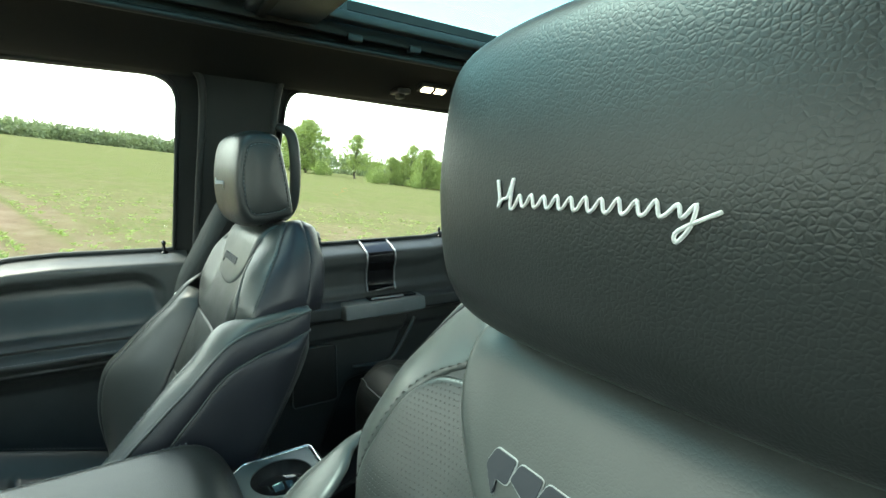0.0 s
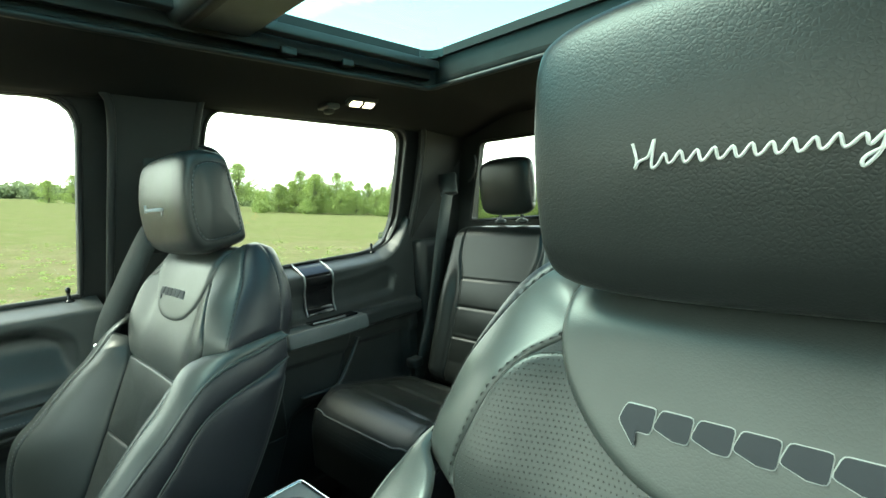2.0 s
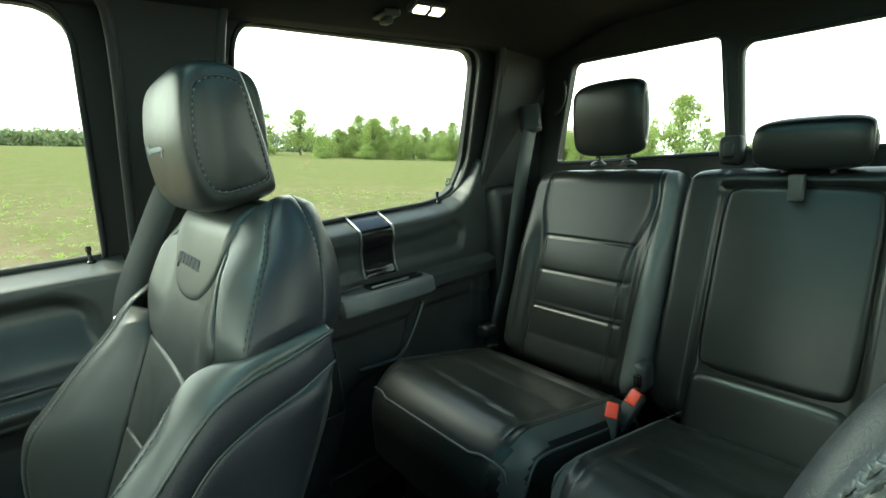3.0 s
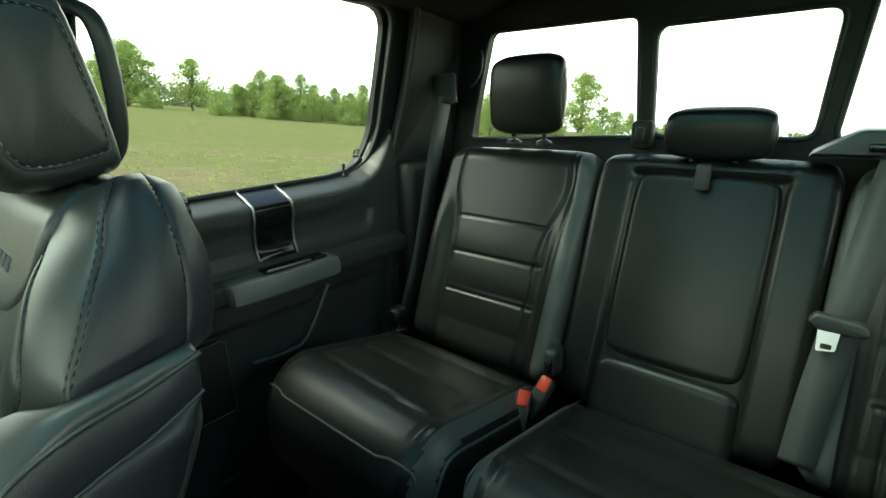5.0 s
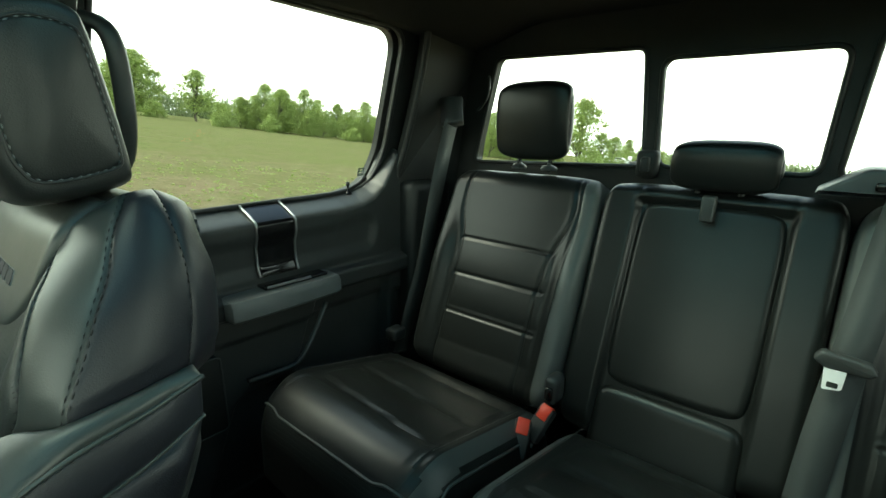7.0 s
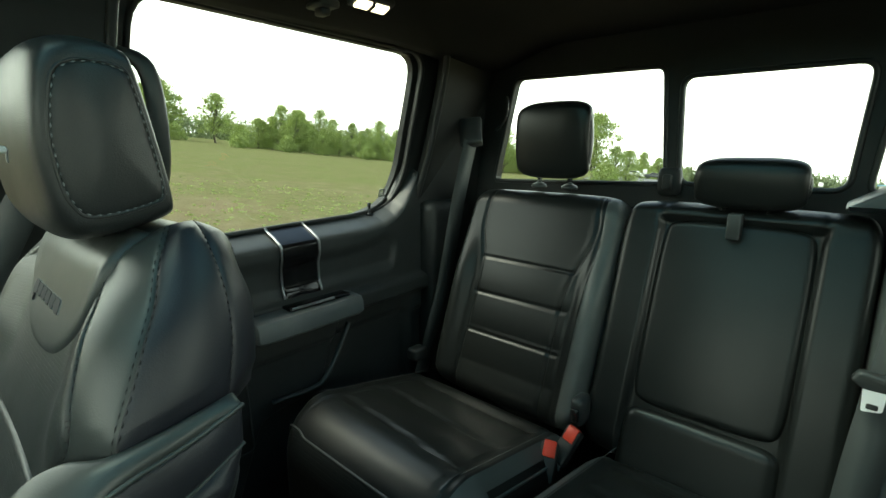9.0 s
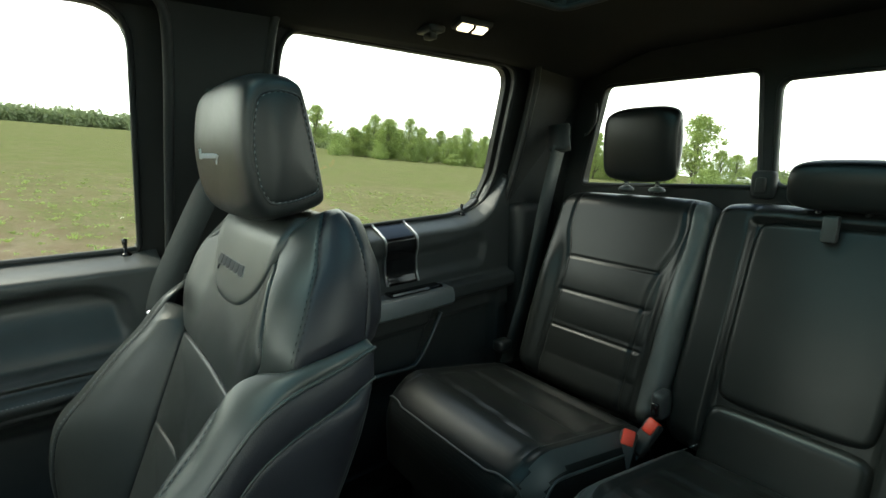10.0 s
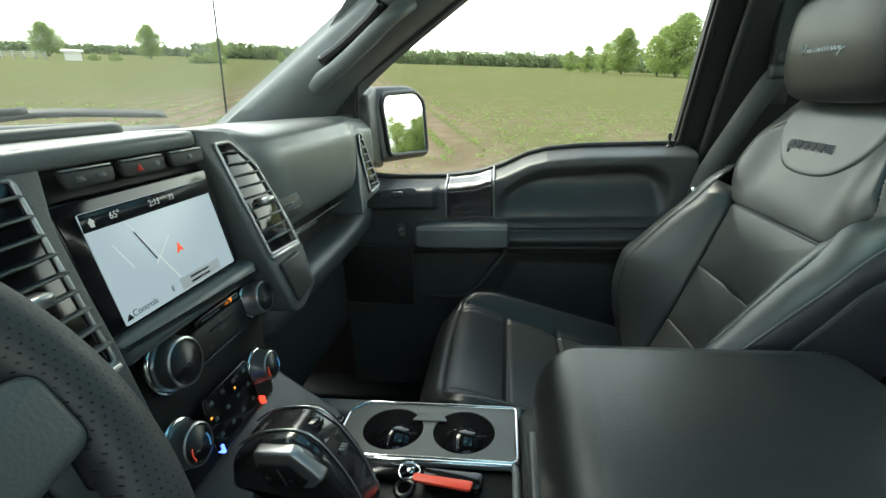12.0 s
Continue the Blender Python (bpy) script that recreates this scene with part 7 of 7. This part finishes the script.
# door mirror
MIRROR_DROP = 0.010
mirror = thing("door_mirror", "black door mirror with a rectangular glass", "mirror", (-1.0, -0.50, 1.38))
MG = [(-1.118, 1.392), (-0.952, 1.402), (-0.945, 1.545), (-0.96, 1.568), (-1.09, 1.572), (-1.122, 1.545)]
part("housing", prism(rounded([(-1.150, 1.372), (-0.925, 1.380), (-0.915, 1.555), (-0.95, 1.592), (-1.10, 1.594), (-1.152, 1.56)], 0.03), "y", -0.62, -0.470, 0.02, 4, warp=lambda c: (c.x, c.y - 0.48 * (c.x + 1.12) + 0.012 - 0.055 * (c.z - 1.47), c.z - MIRROR_DROP)), PLASTIC, mirror, "black mirror housing")
part("mirror_glass", prism(rounded(MG, 0.018), "y", -0.4695, -0.4655, 0, 1, warp=lambda c: (c.x, c.y - 0.48 * (c.x + 1.12) + 0.012 - 0.055 * (c.z - 1.47), c.z - MIRROR_DROP)), MIRROR, mirror, "clear mirror glass", smooth=False)
part("rim", tube([(x, -0.455 - 0.48 * (x + 1.12) - 0.055 * (z - 1.47), z - MIRROR_DROP) for x, z in rounded(grown(MG, 0.004), 0.018)], 0.007, 8, closed=True, up=(0, 1, 0)), RUBBER, mirror)
part("shroud", prism(rounded([(-0.845, 1.385), (-0.90, 1.368), (-0.958, 1.352), (-0.962, 1.572), (-0.93, 1.582), (-0.845, 1.560)], 0.012), "y", -0.67, -0.555, 0.012, 3), PLASTIC, mirror, "black mirror foot against the door")
structure("trim_sail", prism([(-0.612, 1.35), (-0.74, 1.35), (-0.74, 1.50), (-0.66, 1.545), (-0.586, 1.582)], "x", -0.83, -0.86, 0.004), PLASTIC_TRIM, "black corner panel behind the mirror")

# price sticker on the windscreen
sticker = thing("windscreen_sticker", "yellow oval sticker with blue figures on the windscreen", "sticker", (-0.45, -0.55, 1.76))
SM = Matrix.Translation((-0.548, -0.438, 1.792)) @ Euler((radians(30.7), 0, 0)).to_matrix().to_4x4()
def sticker_disc(r, q, h):
    return [tuple(SM @ Vector((r * math.cos(a), q * math.sin(a), h))) for a in np.linspace(0, 2 * math.pi, 40, endpoint=False)]
def oval(r, q, h0, h1):
    A, B = sticker_disc(r, q, h0), sticker_disc(r, q, h1)
    return A + B, [tuple(range(40))[::-1], tuple(range(40, 80))] + [(i, (i + 1) % 40, 40 + (i + 1) % 40, 40 + i) for i in range(40)]
part("disc", oval(0.122, 0.066, -0.008, -0.0075), Shader("sticker_yellow", (0.80, 0.62, 0.02), 0.5).m, sticker, smooth=False)

part("edge_line", tube(sticker_disc(0.116, 0.061, -0.0083), 0.0012, 5, closed=True, up=(0, 0, 1)), Shader("sticker_blue", (0.02, 0.10, 0.35), 0.5).m, sticker)
for x0, x1, y0, y1 in ((-0.052, -0.038, -0.036, 0.036), (-0.066, -0.024, -0.040, -0.028), (-0.010, 0.004, -0.034, 0.036), (0.030, 0.044, -0.034, 0.036), (-0.010, 0.044, -0.040, -0.028), (-0.010, 0.044, -0.004, 0.008)):
    part("figure_bar", ([tuple(SM @ Vector((x, y, z))) for z in (-0.0088, -0.0079) for x, y in ((x0, y0), (x1, y0), (x1, y1), (x0, y1))], [(3, 2, 1, 0), (4, 5, 6, 7)] + [(i, (i + 1) % 4, 4 + (i + 1) % 4, 4 + i) for i in range(4)]), bpy.data.materials["sticker_blue"], sticker, smooth=False)


# ---- outside: field, road, trees ----
def soil():
    """Sandy earth with rows of young crop on one side, weeds and grass on the other."""
    s = Shader("field", (0.2, 0.16, 0.12), 1.0)
    s.b.inputs["Specular IOR Level"].default_value = 0.0
    rot = s.node("Mapping")
    rot.inputs["Rotation"].default_value = (0, 0, radians(-16.4))
    s.l.new(s.co, rot.inputs["Vector"])
    sep = s.n.new("ShaderNodeSeparateXYZ")
    s.l.new(rot.outputs["Vector"], sep.inputs["Vector"])

    def ranged(value, a, b, lo=0.0, hi=1.0):
        n = s.node("MapRange")
        for key, v in (("From Min", a), ("From Max", b), ("To Min", lo), ("To Max", hi)):
            n.inputs[key].default_value = v
        s.l.new(value, n.inputs["Value"])
        return n.outputs["Result"]

    wob = s.math("MULTIPLY", s.math("SUBTRACT", s.noise(0.8, 4.0), 0.5), 0.12)
    row = s.math("FRACT", s.math("DIVIDE", s.math("ADD", sep.outputs["Y"], wob), 0.76))
    edge = s.math("ABSOLUTE", s.math("SUBTRACT", row, 0.5))
    tuft = s.ramp(s.noise(3.2, 8.0, 0.72), [(0.44, (0, 0, 0)), (0.58, (1, 1, 1))])
    speck = s.ramp(s.noise(14.0, 6.0, 0.7), [(0.42, (0, 0, 0)), (0.56, (1, 1, 1))])
    broad = s.ramp(s.noise(0.22, 6.0, 0.6), [(0.38, (0.25, 0.25, 0.25)), (0.60, (1, 1, 1))])
    crop = s.mix(1.0, s.ramp(edge, [(0.06, (1, 1, 1)), (0.22, (0, 0, 0))]), s.mix(0.5, tuft, (1, 1, 1)), "MULTIPLY")
    weeds = s.mix(1.0, s.mix(0.55, speck, tuft, "LIGHTEN"), broad, "MULTIPLY")
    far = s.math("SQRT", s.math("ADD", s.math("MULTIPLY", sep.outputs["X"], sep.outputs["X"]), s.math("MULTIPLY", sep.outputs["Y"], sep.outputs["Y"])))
    # the crop stands in a strip; beside it the ground is weedy, and it closes up with distance
    drift = s.math("MULTIPLY", s.math("SUBTRACT", s.noise(0.12, 3.0), 0.5), 4.0)
    lane = s.math("ADD", sep.outputs["Y"], drift)
    strip = s.math("MULTIPLY", ranged(lane, 3.0, 1.0), ranged(lane, -9.0, -5.0))
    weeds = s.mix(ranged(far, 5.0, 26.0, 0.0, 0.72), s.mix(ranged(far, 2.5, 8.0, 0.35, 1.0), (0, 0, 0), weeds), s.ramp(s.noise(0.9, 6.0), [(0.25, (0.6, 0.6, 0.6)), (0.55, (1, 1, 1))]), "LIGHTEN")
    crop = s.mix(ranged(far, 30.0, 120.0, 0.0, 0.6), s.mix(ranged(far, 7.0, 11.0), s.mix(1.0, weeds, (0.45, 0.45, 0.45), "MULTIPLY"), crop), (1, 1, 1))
    cover = s.mix(strip, weeds, crop)
    earth = s.ramp(s.noise(1.4, 9.0, 0.7), [(0.3, (0.150, 0.108, 0.074)), (0.5, (0.205, 0.154, 0.110)), (0.72, (0.275, 0.215, 0.160))])
    grass = s.ramp(s.noise(2.0, 8.0, 0.75), [(0.3, (0.088, 0.110, 0.036)), (0.55, (0.126, 0.145, 0.054)), (0.75, (0.170, 0.182, 0.082))])
    s.color(s.mix(cover, earth, grass))
    s.bump(s.noise(6.0, 8.0, 0.7), 0.9, 0.06).bump(s.noise(40, 4.0), 0.5, 0.01)
    return s.m


FIELD = soil()


def leafage(name, dark, light):
    s = Shader(name, light, 0.6)
    info = s.n.new("ShaderNodeNewGeometry").outputs["Random Per Island"]
    s.color(s.mix(info, dark, light))
    s.b.inputs["Subsurface Weight"].default_value = 0.0
    tr = s.n.new("ShaderNodeBsdfTranslucent")
    tr.inputs["Color"].default_value = (light[0] * 1.3, light[1] * 1.3, light[2], 1)
    mx = s.n.new("ShaderNodeMixShader")
    mx.inputs["Fac"].default_value = 0.35
    s.l.new(s.b.outputs["BSDF"], mx.inputs[1])
    s.l.new(tr.outputs["BSDF"], mx.inputs[2])
    s.l.new(mx.outputs["Shader"], s.n["Material Output"].inputs["Surface"])
    return s.m


LEAF = leafage("leaves", (0.115, 0.160, 0.045), (0.290, 0.360, 0.125))
# greyer, flatter leaves: distance haze is mixed into the colour
LEAF_HAZY = leafage("leaves_hazy", (0.130, 0.165, 0.085), (0.185, 0.225, 0.120))
BARK = plastic("bark", (0.09, 0.075, 0.06), 0.9, 20, 0.8)
ASPHALT = plastic("asphalt", (0.11, 0.11, 0.11), 0.9, 60, 0.6)

gx = np.unique(np.r_[np.linspace(-6, 6, 13) ** 3 * 4, np.linspace(-40, 40, 41)])
V, F = [], []
for x in gx:
    for y in gx:
        d = math.hypot(x, y)
        V.append((x, y, -0.02 + 0.03 * noise.noise((x * 0.35, y * 0.35, 0)) * (d < 60)))
ng = len(gx)
F = [(i * ng + j, (i + 1) * ng + j, (i + 1) * ng + j + 1, i * ng + j + 1) for i in range(ng - 1) for j in range(ng - 1)]
me = bpy.data.meshes.new("ground")
V = [(x * 3.4 if abs(x) > 100 else x, y * 3.4 if abs(y) > 100 else y, z) for x, y, z in V]
me.from_pydata(V, [], F)
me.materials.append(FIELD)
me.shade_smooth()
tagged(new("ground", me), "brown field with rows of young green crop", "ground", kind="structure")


def free(name, data, mat, parent=None, smooth=True):
    n = len(CAB)
    ob = solid(name, data, mat, parent, "", smooth)
    del CAB[n:]
    return ob


def polar(az, dist):
    a = radians(az)
    return dist * math.sin(a), dist * math.cos(a)


def leaf_cloud(rng, centres, per, size):
    """Many small bent leaf sprays round the crown's clumps."""
    V, F = [], []
    for (cx, cy, cz), r in centres:
        for _ in range(per):
            d = rng.normal(size=3)
            p = np.array((cx, cy, cz)) + d * r * 0.66 * (1, 1, 0.8)
            d /= np.linalg.norm(d)
            u = rng.normal(size=3)
            u /= np.linalg.norm(u)
            w = np.cross(u, d + 0.3 * rng.normal(size=3))
            w /= max(np.linalg.norm(w), 1e-6)
            k = size * rng.uniform(0.6, 1.3)
            i = len(V)
            V += [p - u * k, p + w * k * 0.45 + d * k * 0.15, p + u * k, p - w * k * 0.45 + d * k * 0.15]
            F.append((i, i + 1, i + 2, i + 3))
    return V, F


def limb(a, b, r0, r1, bend, n=6):
    P = smooth_path([a, (np.array(a) + b) / 2 + bend, b], 4)
    V, F = [], []
    m = len(P)
    for i, p in enumerate(P):
        r = r0 + (r1 - r0) * i / (m - 1)
        for k in range(n):
            q = 2 * math.pi * k / n
            V.append((p[0] + r * math.cos(q), p[1] + r * math.sin(q), p[2]))
    for i in range(m - 1):
        for k in range(n):
            F.append((i * n + k, i * n + (k + 1) % n, (i + 1) * n + (k + 1) % n, (i + 1) * n + k))
    return V, F


def tree(seed, h, spread, low, clumps, per, leaf, name="tree", label="leafy green tree at the field's edge", mat=None):
    rng = np.random.default_rng(seed)
    ob = new(name)
    tagged(ob, label, "tree" if name == "tree" else "bush", "trees along the field")
    centres, wood = [], []
    top = np.array((rng.normal() * 0.05 * h, rng.normal() * 0.05 * h, h * 0.82))
    wood.append(limb((0, 0, -0.1), top, h * 0.022, h * 0.006, rng.normal(size=3) * 0.03 * h))
    for k in range(clumps):
        t = rng.uniform(low, 1.0)
        a = rng.uniform(0, 2 * math.pi)
        prof = math.sin(min(1.0, (t - low) / (1 - low) * 0.85 + 0.18) * math.pi) ** 0.6
        rr = spread * prof * rng.uniform(0.1, 0.9)
        c = np.array((rr * math.cos(a), rr * math.sin(a), h * t))
        centres.append((c, spread * rng.uniform(0.13, 0.29)))
        if k % 3 == 0:
            s0 = top * min(0.95, max(0.15, t - 0.22)) / 0.82 * 0.82
            wood.append(limb(s0, c, h * 0.008, h * 0.002, rng.normal(size=3) * 0.02 * h, 5))
    free("trunk", join(*wood), BARK, ob)
    free("crown", leaf_cloud(rng, centres, per, leaf), mat or LEAF, ob, smooth=False)
    return ob


KINDS = [tree(1, 8.0, 3.0, 0.06, 95, 80, 0.13), tree(2, 7.0, 2.7, 0.04, 85, 80, 0.12), tree(3, 11.0, 4.6, 0.14, 200, 90, 0.19), tree(4, 9.0, 3.4, 0.20, 90, 80, 0.16), tree(5, 3.0, 2.2, 0.02, 60, 80, 0.13, "bush", "round dark green bush at the field's edge")]
HEIGHTS = [8.0, 7.0, 11.0, 9.0, 3.0]
rng = np.random.default_rng(11)
PLACES = []                                  # kind, azimuth, distance, height
for az in np.arange(-64.5, -27, 0.85):       # the near hedge of trees
    PLACES.append((int(rng.integers(0, 2)), az + rng.uniform(-0.4, 0.4), rng.uniform(78, 90), rng.uniform(3.4, 7.4)))
for az in np.arange(-64, -27, 4.3):
    PLACES.append((4, az + rng.uniform(-0.8, 0.8), rng.uniform(75, 80), rng.uniform(1.5, 2.6)))
for k, az, d, h in ((2, -72.3, 112, 11.3), (4, -70.6, 104, 2.9), (3, -66.7, 108, 9.4), (0, -74.2, 120, 9.6), (2, -77.7, 128, 9.8), (0, -79.6, 135, 7.2), (1, -81.4, 140, 6.6), (1, -83.2, 150, 5.5), (3, -58.0, 84, 6.6), (0, -49.0, 82, 6.4),
                    (3, -23.8, 66, 8.6), (0, -21.5, 68, 5.0), (1, -20.0, 74, 4.8), (4, -22.2, 60, 2.6), (0, -34.0, 72, 6.4), (1, -31.5, 74, 5.6), (0, -29.0, 76, 5.8), (1, -26.5, 72, 5.0), (0, -18.6, 140, 7.5), (1, -17.0, 150, 6.6), (0, -15.0, 150, 5.6),
                    (2, -135.3, 165, 7.9), (2, -127.3, 165, 8.5), (3, -121.1, 170, 6.2), (1, -139.5, 130, 5.0), (4, -123.6, 105, 1.7), (4, -122.4, 106, 1.9), (4, -121.2, 104, 1.5), (4, -132.0, 112, 1.3), (4, -130.4, 112, 1.4), (1, -113.5, 120, 3.2), (0, -115.2, 130, 2.8)):
    PLACES.append((k, az, d, h))
for i, (k, az, d, h) in enumerate(PLACES):
    x, y = polar(az, d)
    f = h / HEIGHTS[k]
    t = copy_thing(KINDS[k], Matrix.LocRotScale((x, y, -0.05), Euler((0, 0, rng.uniform(0, 6.28))), None))
    w = rng.uniform(1.05, 1.45)
    t.scale = (f * w, f * w, f)
for ob in KINDS:
    for c in ob.children:
        bpy.data.objects.remove(c)
    bpy.data.objects.remove(ob)

# far woods as one mass of clumps, haze put into their leaf colour
def woods(name, az0, az1, dist, h0, h1, step, seed, mat):
    rng = np.random.default_rng(seed)
    centres = []
    for az in np.arange(az0, az1, step):
        d = dist * rng.uniform(0.96, 1.06)
        x, y = polar(az, d)
        h = rng.uniform(h0, h1)
        w = h * 0.45
        for z in np.arange(0.08, 0.95, 0.22):
            centres.append(((x + rng.normal() * w * 0.4, y + rng.normal() * w * 0.4, h * z), w * rng.uniform(0.6, 0.9) * (1.15 - 0.5 * z)))
    ob = free(name, leaf_cloud(rng, centres, 44, dist * 0.0032), mat, None, smooth=False)
    tagged(ob, "far line of green woods beyond the fields", "woods", kind="stuff")


woods("far_woods", -123, -76, 300, 6.0, 9.5, 0.22, 21, LEAF_HAZY)
woods("far_woods", -150, -118, 420, 4.0, 7.0, 0.25, 22, LEAF_HAZY)
woods("far_woods", -78, -28, 190, 6.0, 9.5, 0.3, 23, LEAF_HAZY)
woods("far_woods", -20, 60, 230, 5.0, 8.5, 0.3, 24, LEAF_HAZY)
woods("far_woods", 60, 212, 260, 5.0, 9.0, 0.9, 25, LEAF_HAZY)


# the road behind the field, rising a little, and what stands beyond it
def slab(name, pts, mat, label, cat):
    V = [tuple(p) for p in pts] + [(p[0], p[1], p[2] - 0.3) for p in pts]
    ob = free(name, (V, [(0, 1, 2, 3), (7, 6, 5, 4)] + [(i, 4 + i, 4 + (i + 1) % 4, (i + 1) % 4) for i in range(4)]), mat, None, smooth=False)
    tagged(ob, label, cat, kind="structure")


slab("road", [(-34, 74, 0.06), (90, 66, 0.06), (110, 104, 0.8), (-48, 112, 0.8)][::-1], ASPHALT, "pale grey asphalt road beyond the field", "road")


def car(az, dist, z, paint, turn):
    x, y = polar(az, dist)
    ob = new("car")
    tagged(ob, "small distant car on the road", "car", "cars on the far road")
    m = Matrix.Translation((x, y, z)) @ Euler((0, 0, radians(turn))).to_matrix().to_4x4()

    def put(name, bm, mat):
        bmesh.ops.transform(bm, matrix=m, verts=bm.verts)
        free(name, bm, mat, ob)

    put("body", prism(rounded([(-2.2, 0.35), (-2.15, 0.9), (-1.0, 1.0), (-0.5, 1.45), (0.9, 1.48), (1.6, 1.0), (2.2, 0.9), (2.2, 0.35)], 0.1), "y", -0.85, 0.85, 0.08), paint)
    put("windows", prism([(-0.85, 1.03), (-0.45, 1.40), (0.85, 1.42), (1.35, 1.03)], "y", -0.862, 0.862, 0.01), GLOSS)
    for wx in (-1.35, 1.35):
        for wy in (-0.72, 0.72):
            put("wheel", prism([(wx + 0.33 * math.cos(a), 0.33 + 0.33 * math.sin(a)) for a in np.linspace(0, 6.283, 16, endpoint=False)], "y", wy - 0.12, wy + 0.12, 0.02), RUBBER)


PAINT_WHITE = Shader("paint_white", (0.7, 0.7, 0.69), 0.3).m
PAINT_DARK = Shader("paint_dark", (0.05, 0.055, 0.06), 0.3).m
for az, d, z, pm, tn in ((-19.4, 120, 0.85, PAINT_WHITE, 3), (-17.2, 121, 0.85, PAINT_DARK, 3), (-3.2, 117, 0.75, PAINT_WHITE, 0), (-1.9, 118, 0.75, PAINT_DARK, 2), (1.2, 119, 0.75, PAINT_WHITE, 0)):
    car(az, d, z, pm, tn)


def house(az, dist, w, d, h, rise, wall, roof, turn, label, z0=0.0):
    x, y = polar(az, dist)
    ob = new("building")
    tagged(ob, label, "building", "buildings beyond the fields")
    m = Matrix.Translation((x, y, z0)) @ Euler((0, 0, radians(turn))).to_matrix().to_4x4()

    def put(name, bm, mat):
        bmesh.ops.transform(bm, matrix=m, verts=bm.verts)
        free(name, bm, mat, ob, smooth=False)

    put("wall", box(-w / 2, w / 2, -d / 2, d / 2, -0.3, h, 0), wall)
    put("roof", prism([(-w / 2 - 0.4, h + 0.004), (w / 2 + 0.4, h + 0.004), (w / 2 + 0.4, h + 0.2), (0, h + 0.2 + rise), (-w / 2 - 0.4, h + 0.2)], "y", -d / 2 - 0.4, d / 2 + 0.4, 0), roof)
    put("door", box(-w * 0.12, w * 0.08, -d / 2 - 0.05, -d / 2 + 0.1, 0.0, min(2.2, h * 0.8), 0.01), PLASTIC_SOFT)
    for k in (-0.32, 0.3):
        put("window", box(w * k - 0.6, w * k + 0.6, -d / 2 - 0.05, -d / 2 + 0.1, h * 0.4, h * 0.75, 0.01), GLOSS)


SIDING = plastic("siding_white", (0.55, 0.54, 0.50), 0.7, 8, 0.3)
ROOF_BLUE = plastic("roof_blue", (0.10, 0.28, 0.42), 0.5, 8, 0.3)
ROOF_GREY = plastic("roof_grey", (0.35, 0.35, 0.34), 0.7, 8, 0.3)
house(4.2, 160, 14, 9, 3.2, 1.6, SIDING, ROOF_BLUE, 8, "low white building with a blue roof beyond the road", 1.0)
house(-133.6, 112, 3.6, 2.4, 1.35, 0.25, SIDING, SIDING, 42, "small white shed at the far edge of the field")
fence = new("fence")
tagged(fence, "weathered grey rail fence beside the shed", "fence")
fx0, fy0 = polar(-141.5, 112)
fx1, fy1 = polar(-135.6, 112)
for k in range(9):
    x, y = fx0 + (fx1 - fx0) * k / 8, fy0 + (fy1 - fy0) * k / 8
    free("post", box(x - 0.07, x + 0.07, y - 0.07, y + 0.07, -0.2, 1.35, 0), ROOF_GREY, fence)
for z in (0.5, 0.85, 1.2):
    free("rail", tube([(fx0, fy0, z), (fx1, fy1, z)], 0.05, 6), ROOF_GREY, fence)
for az, d, h in ((-18.2, 92, 2.6), (-2.6, 112, 3.2)):
    x, y = polar(az, d)
    sign = new("road_sign")
    tagged(sign, "small road sign on a grey steel post", "sign", "signs along the road")
    free("post", box(x - 0.04, x + 0.04, y - 0.03, y + 0.03, 0.0, h, 0), ROOF_GREY, sign)
    free("panel", box(x - 0.35, x + 0.35, y - 0.07, y - 0.04, h - 0.75, h, 0.01), PAINT_WHITE, sign)

# young plants near the truck, in their rows
rng = np.random.default_rng(31)
V, F = [], []
c16, s16 = math.cos(radians(16.4)), -math.sin(radians(16.4))
for k in range(9000):
    u = rng.uniform(-22, 4)
    v = rng.uniform(-12, 14)
    if -8 < v < 2 and u < -8:                # in the rows
        v = (math.floor(v / 0.76) + 0.5) * 0.76 + rng.normal() * 0.05
    x, y = c16 * u + s16 * v, -s16 * u + c16 * v
    d = math.hypot(x, y)
    if x > -1.9 or d > 20 or rng.uniform() < d / 26:
        continue
    size = rng.uniform(0.025, 0.065) * (1.5 if rng.uniform() < 0.12 else 1.0)
    for j in range(7):
        a = rng.uniform(0, 6.28)
        lean = rng.uniform(0.4, 1.1)
        p = np.array((x, y, 0.0)) + rng.normal(size=3) * (size * 0.5, size * 0.5, 0)
        dr = np.array((math.cos(a) * lean, math.sin(a) * lean, 1.0)) * size
        w = np.array((-math.sin(a), math.cos(a), 0)) * size * 0.22
        i = len(V)
        V += [p - w * 0.3, p + dr * 0.5 - w, p + dr * np.array((1.25, 1.25, 0.8)), p + dr * 0.5 + w]
        F.append((i, i + 1, i + 2, i + 3))
V = [(p[0], p[1], max(p[2], -0.02)) for p in V]
tagged(free("seedlings", (V, F), LEAF, None, smooth=False), "young green crop plants and weeds in the field", "plants", kind="stuff")



# ---- the truck as it stands ----
for ob in CAB:
    ob.matrix_basis = CAR @ ob.matrix_basis
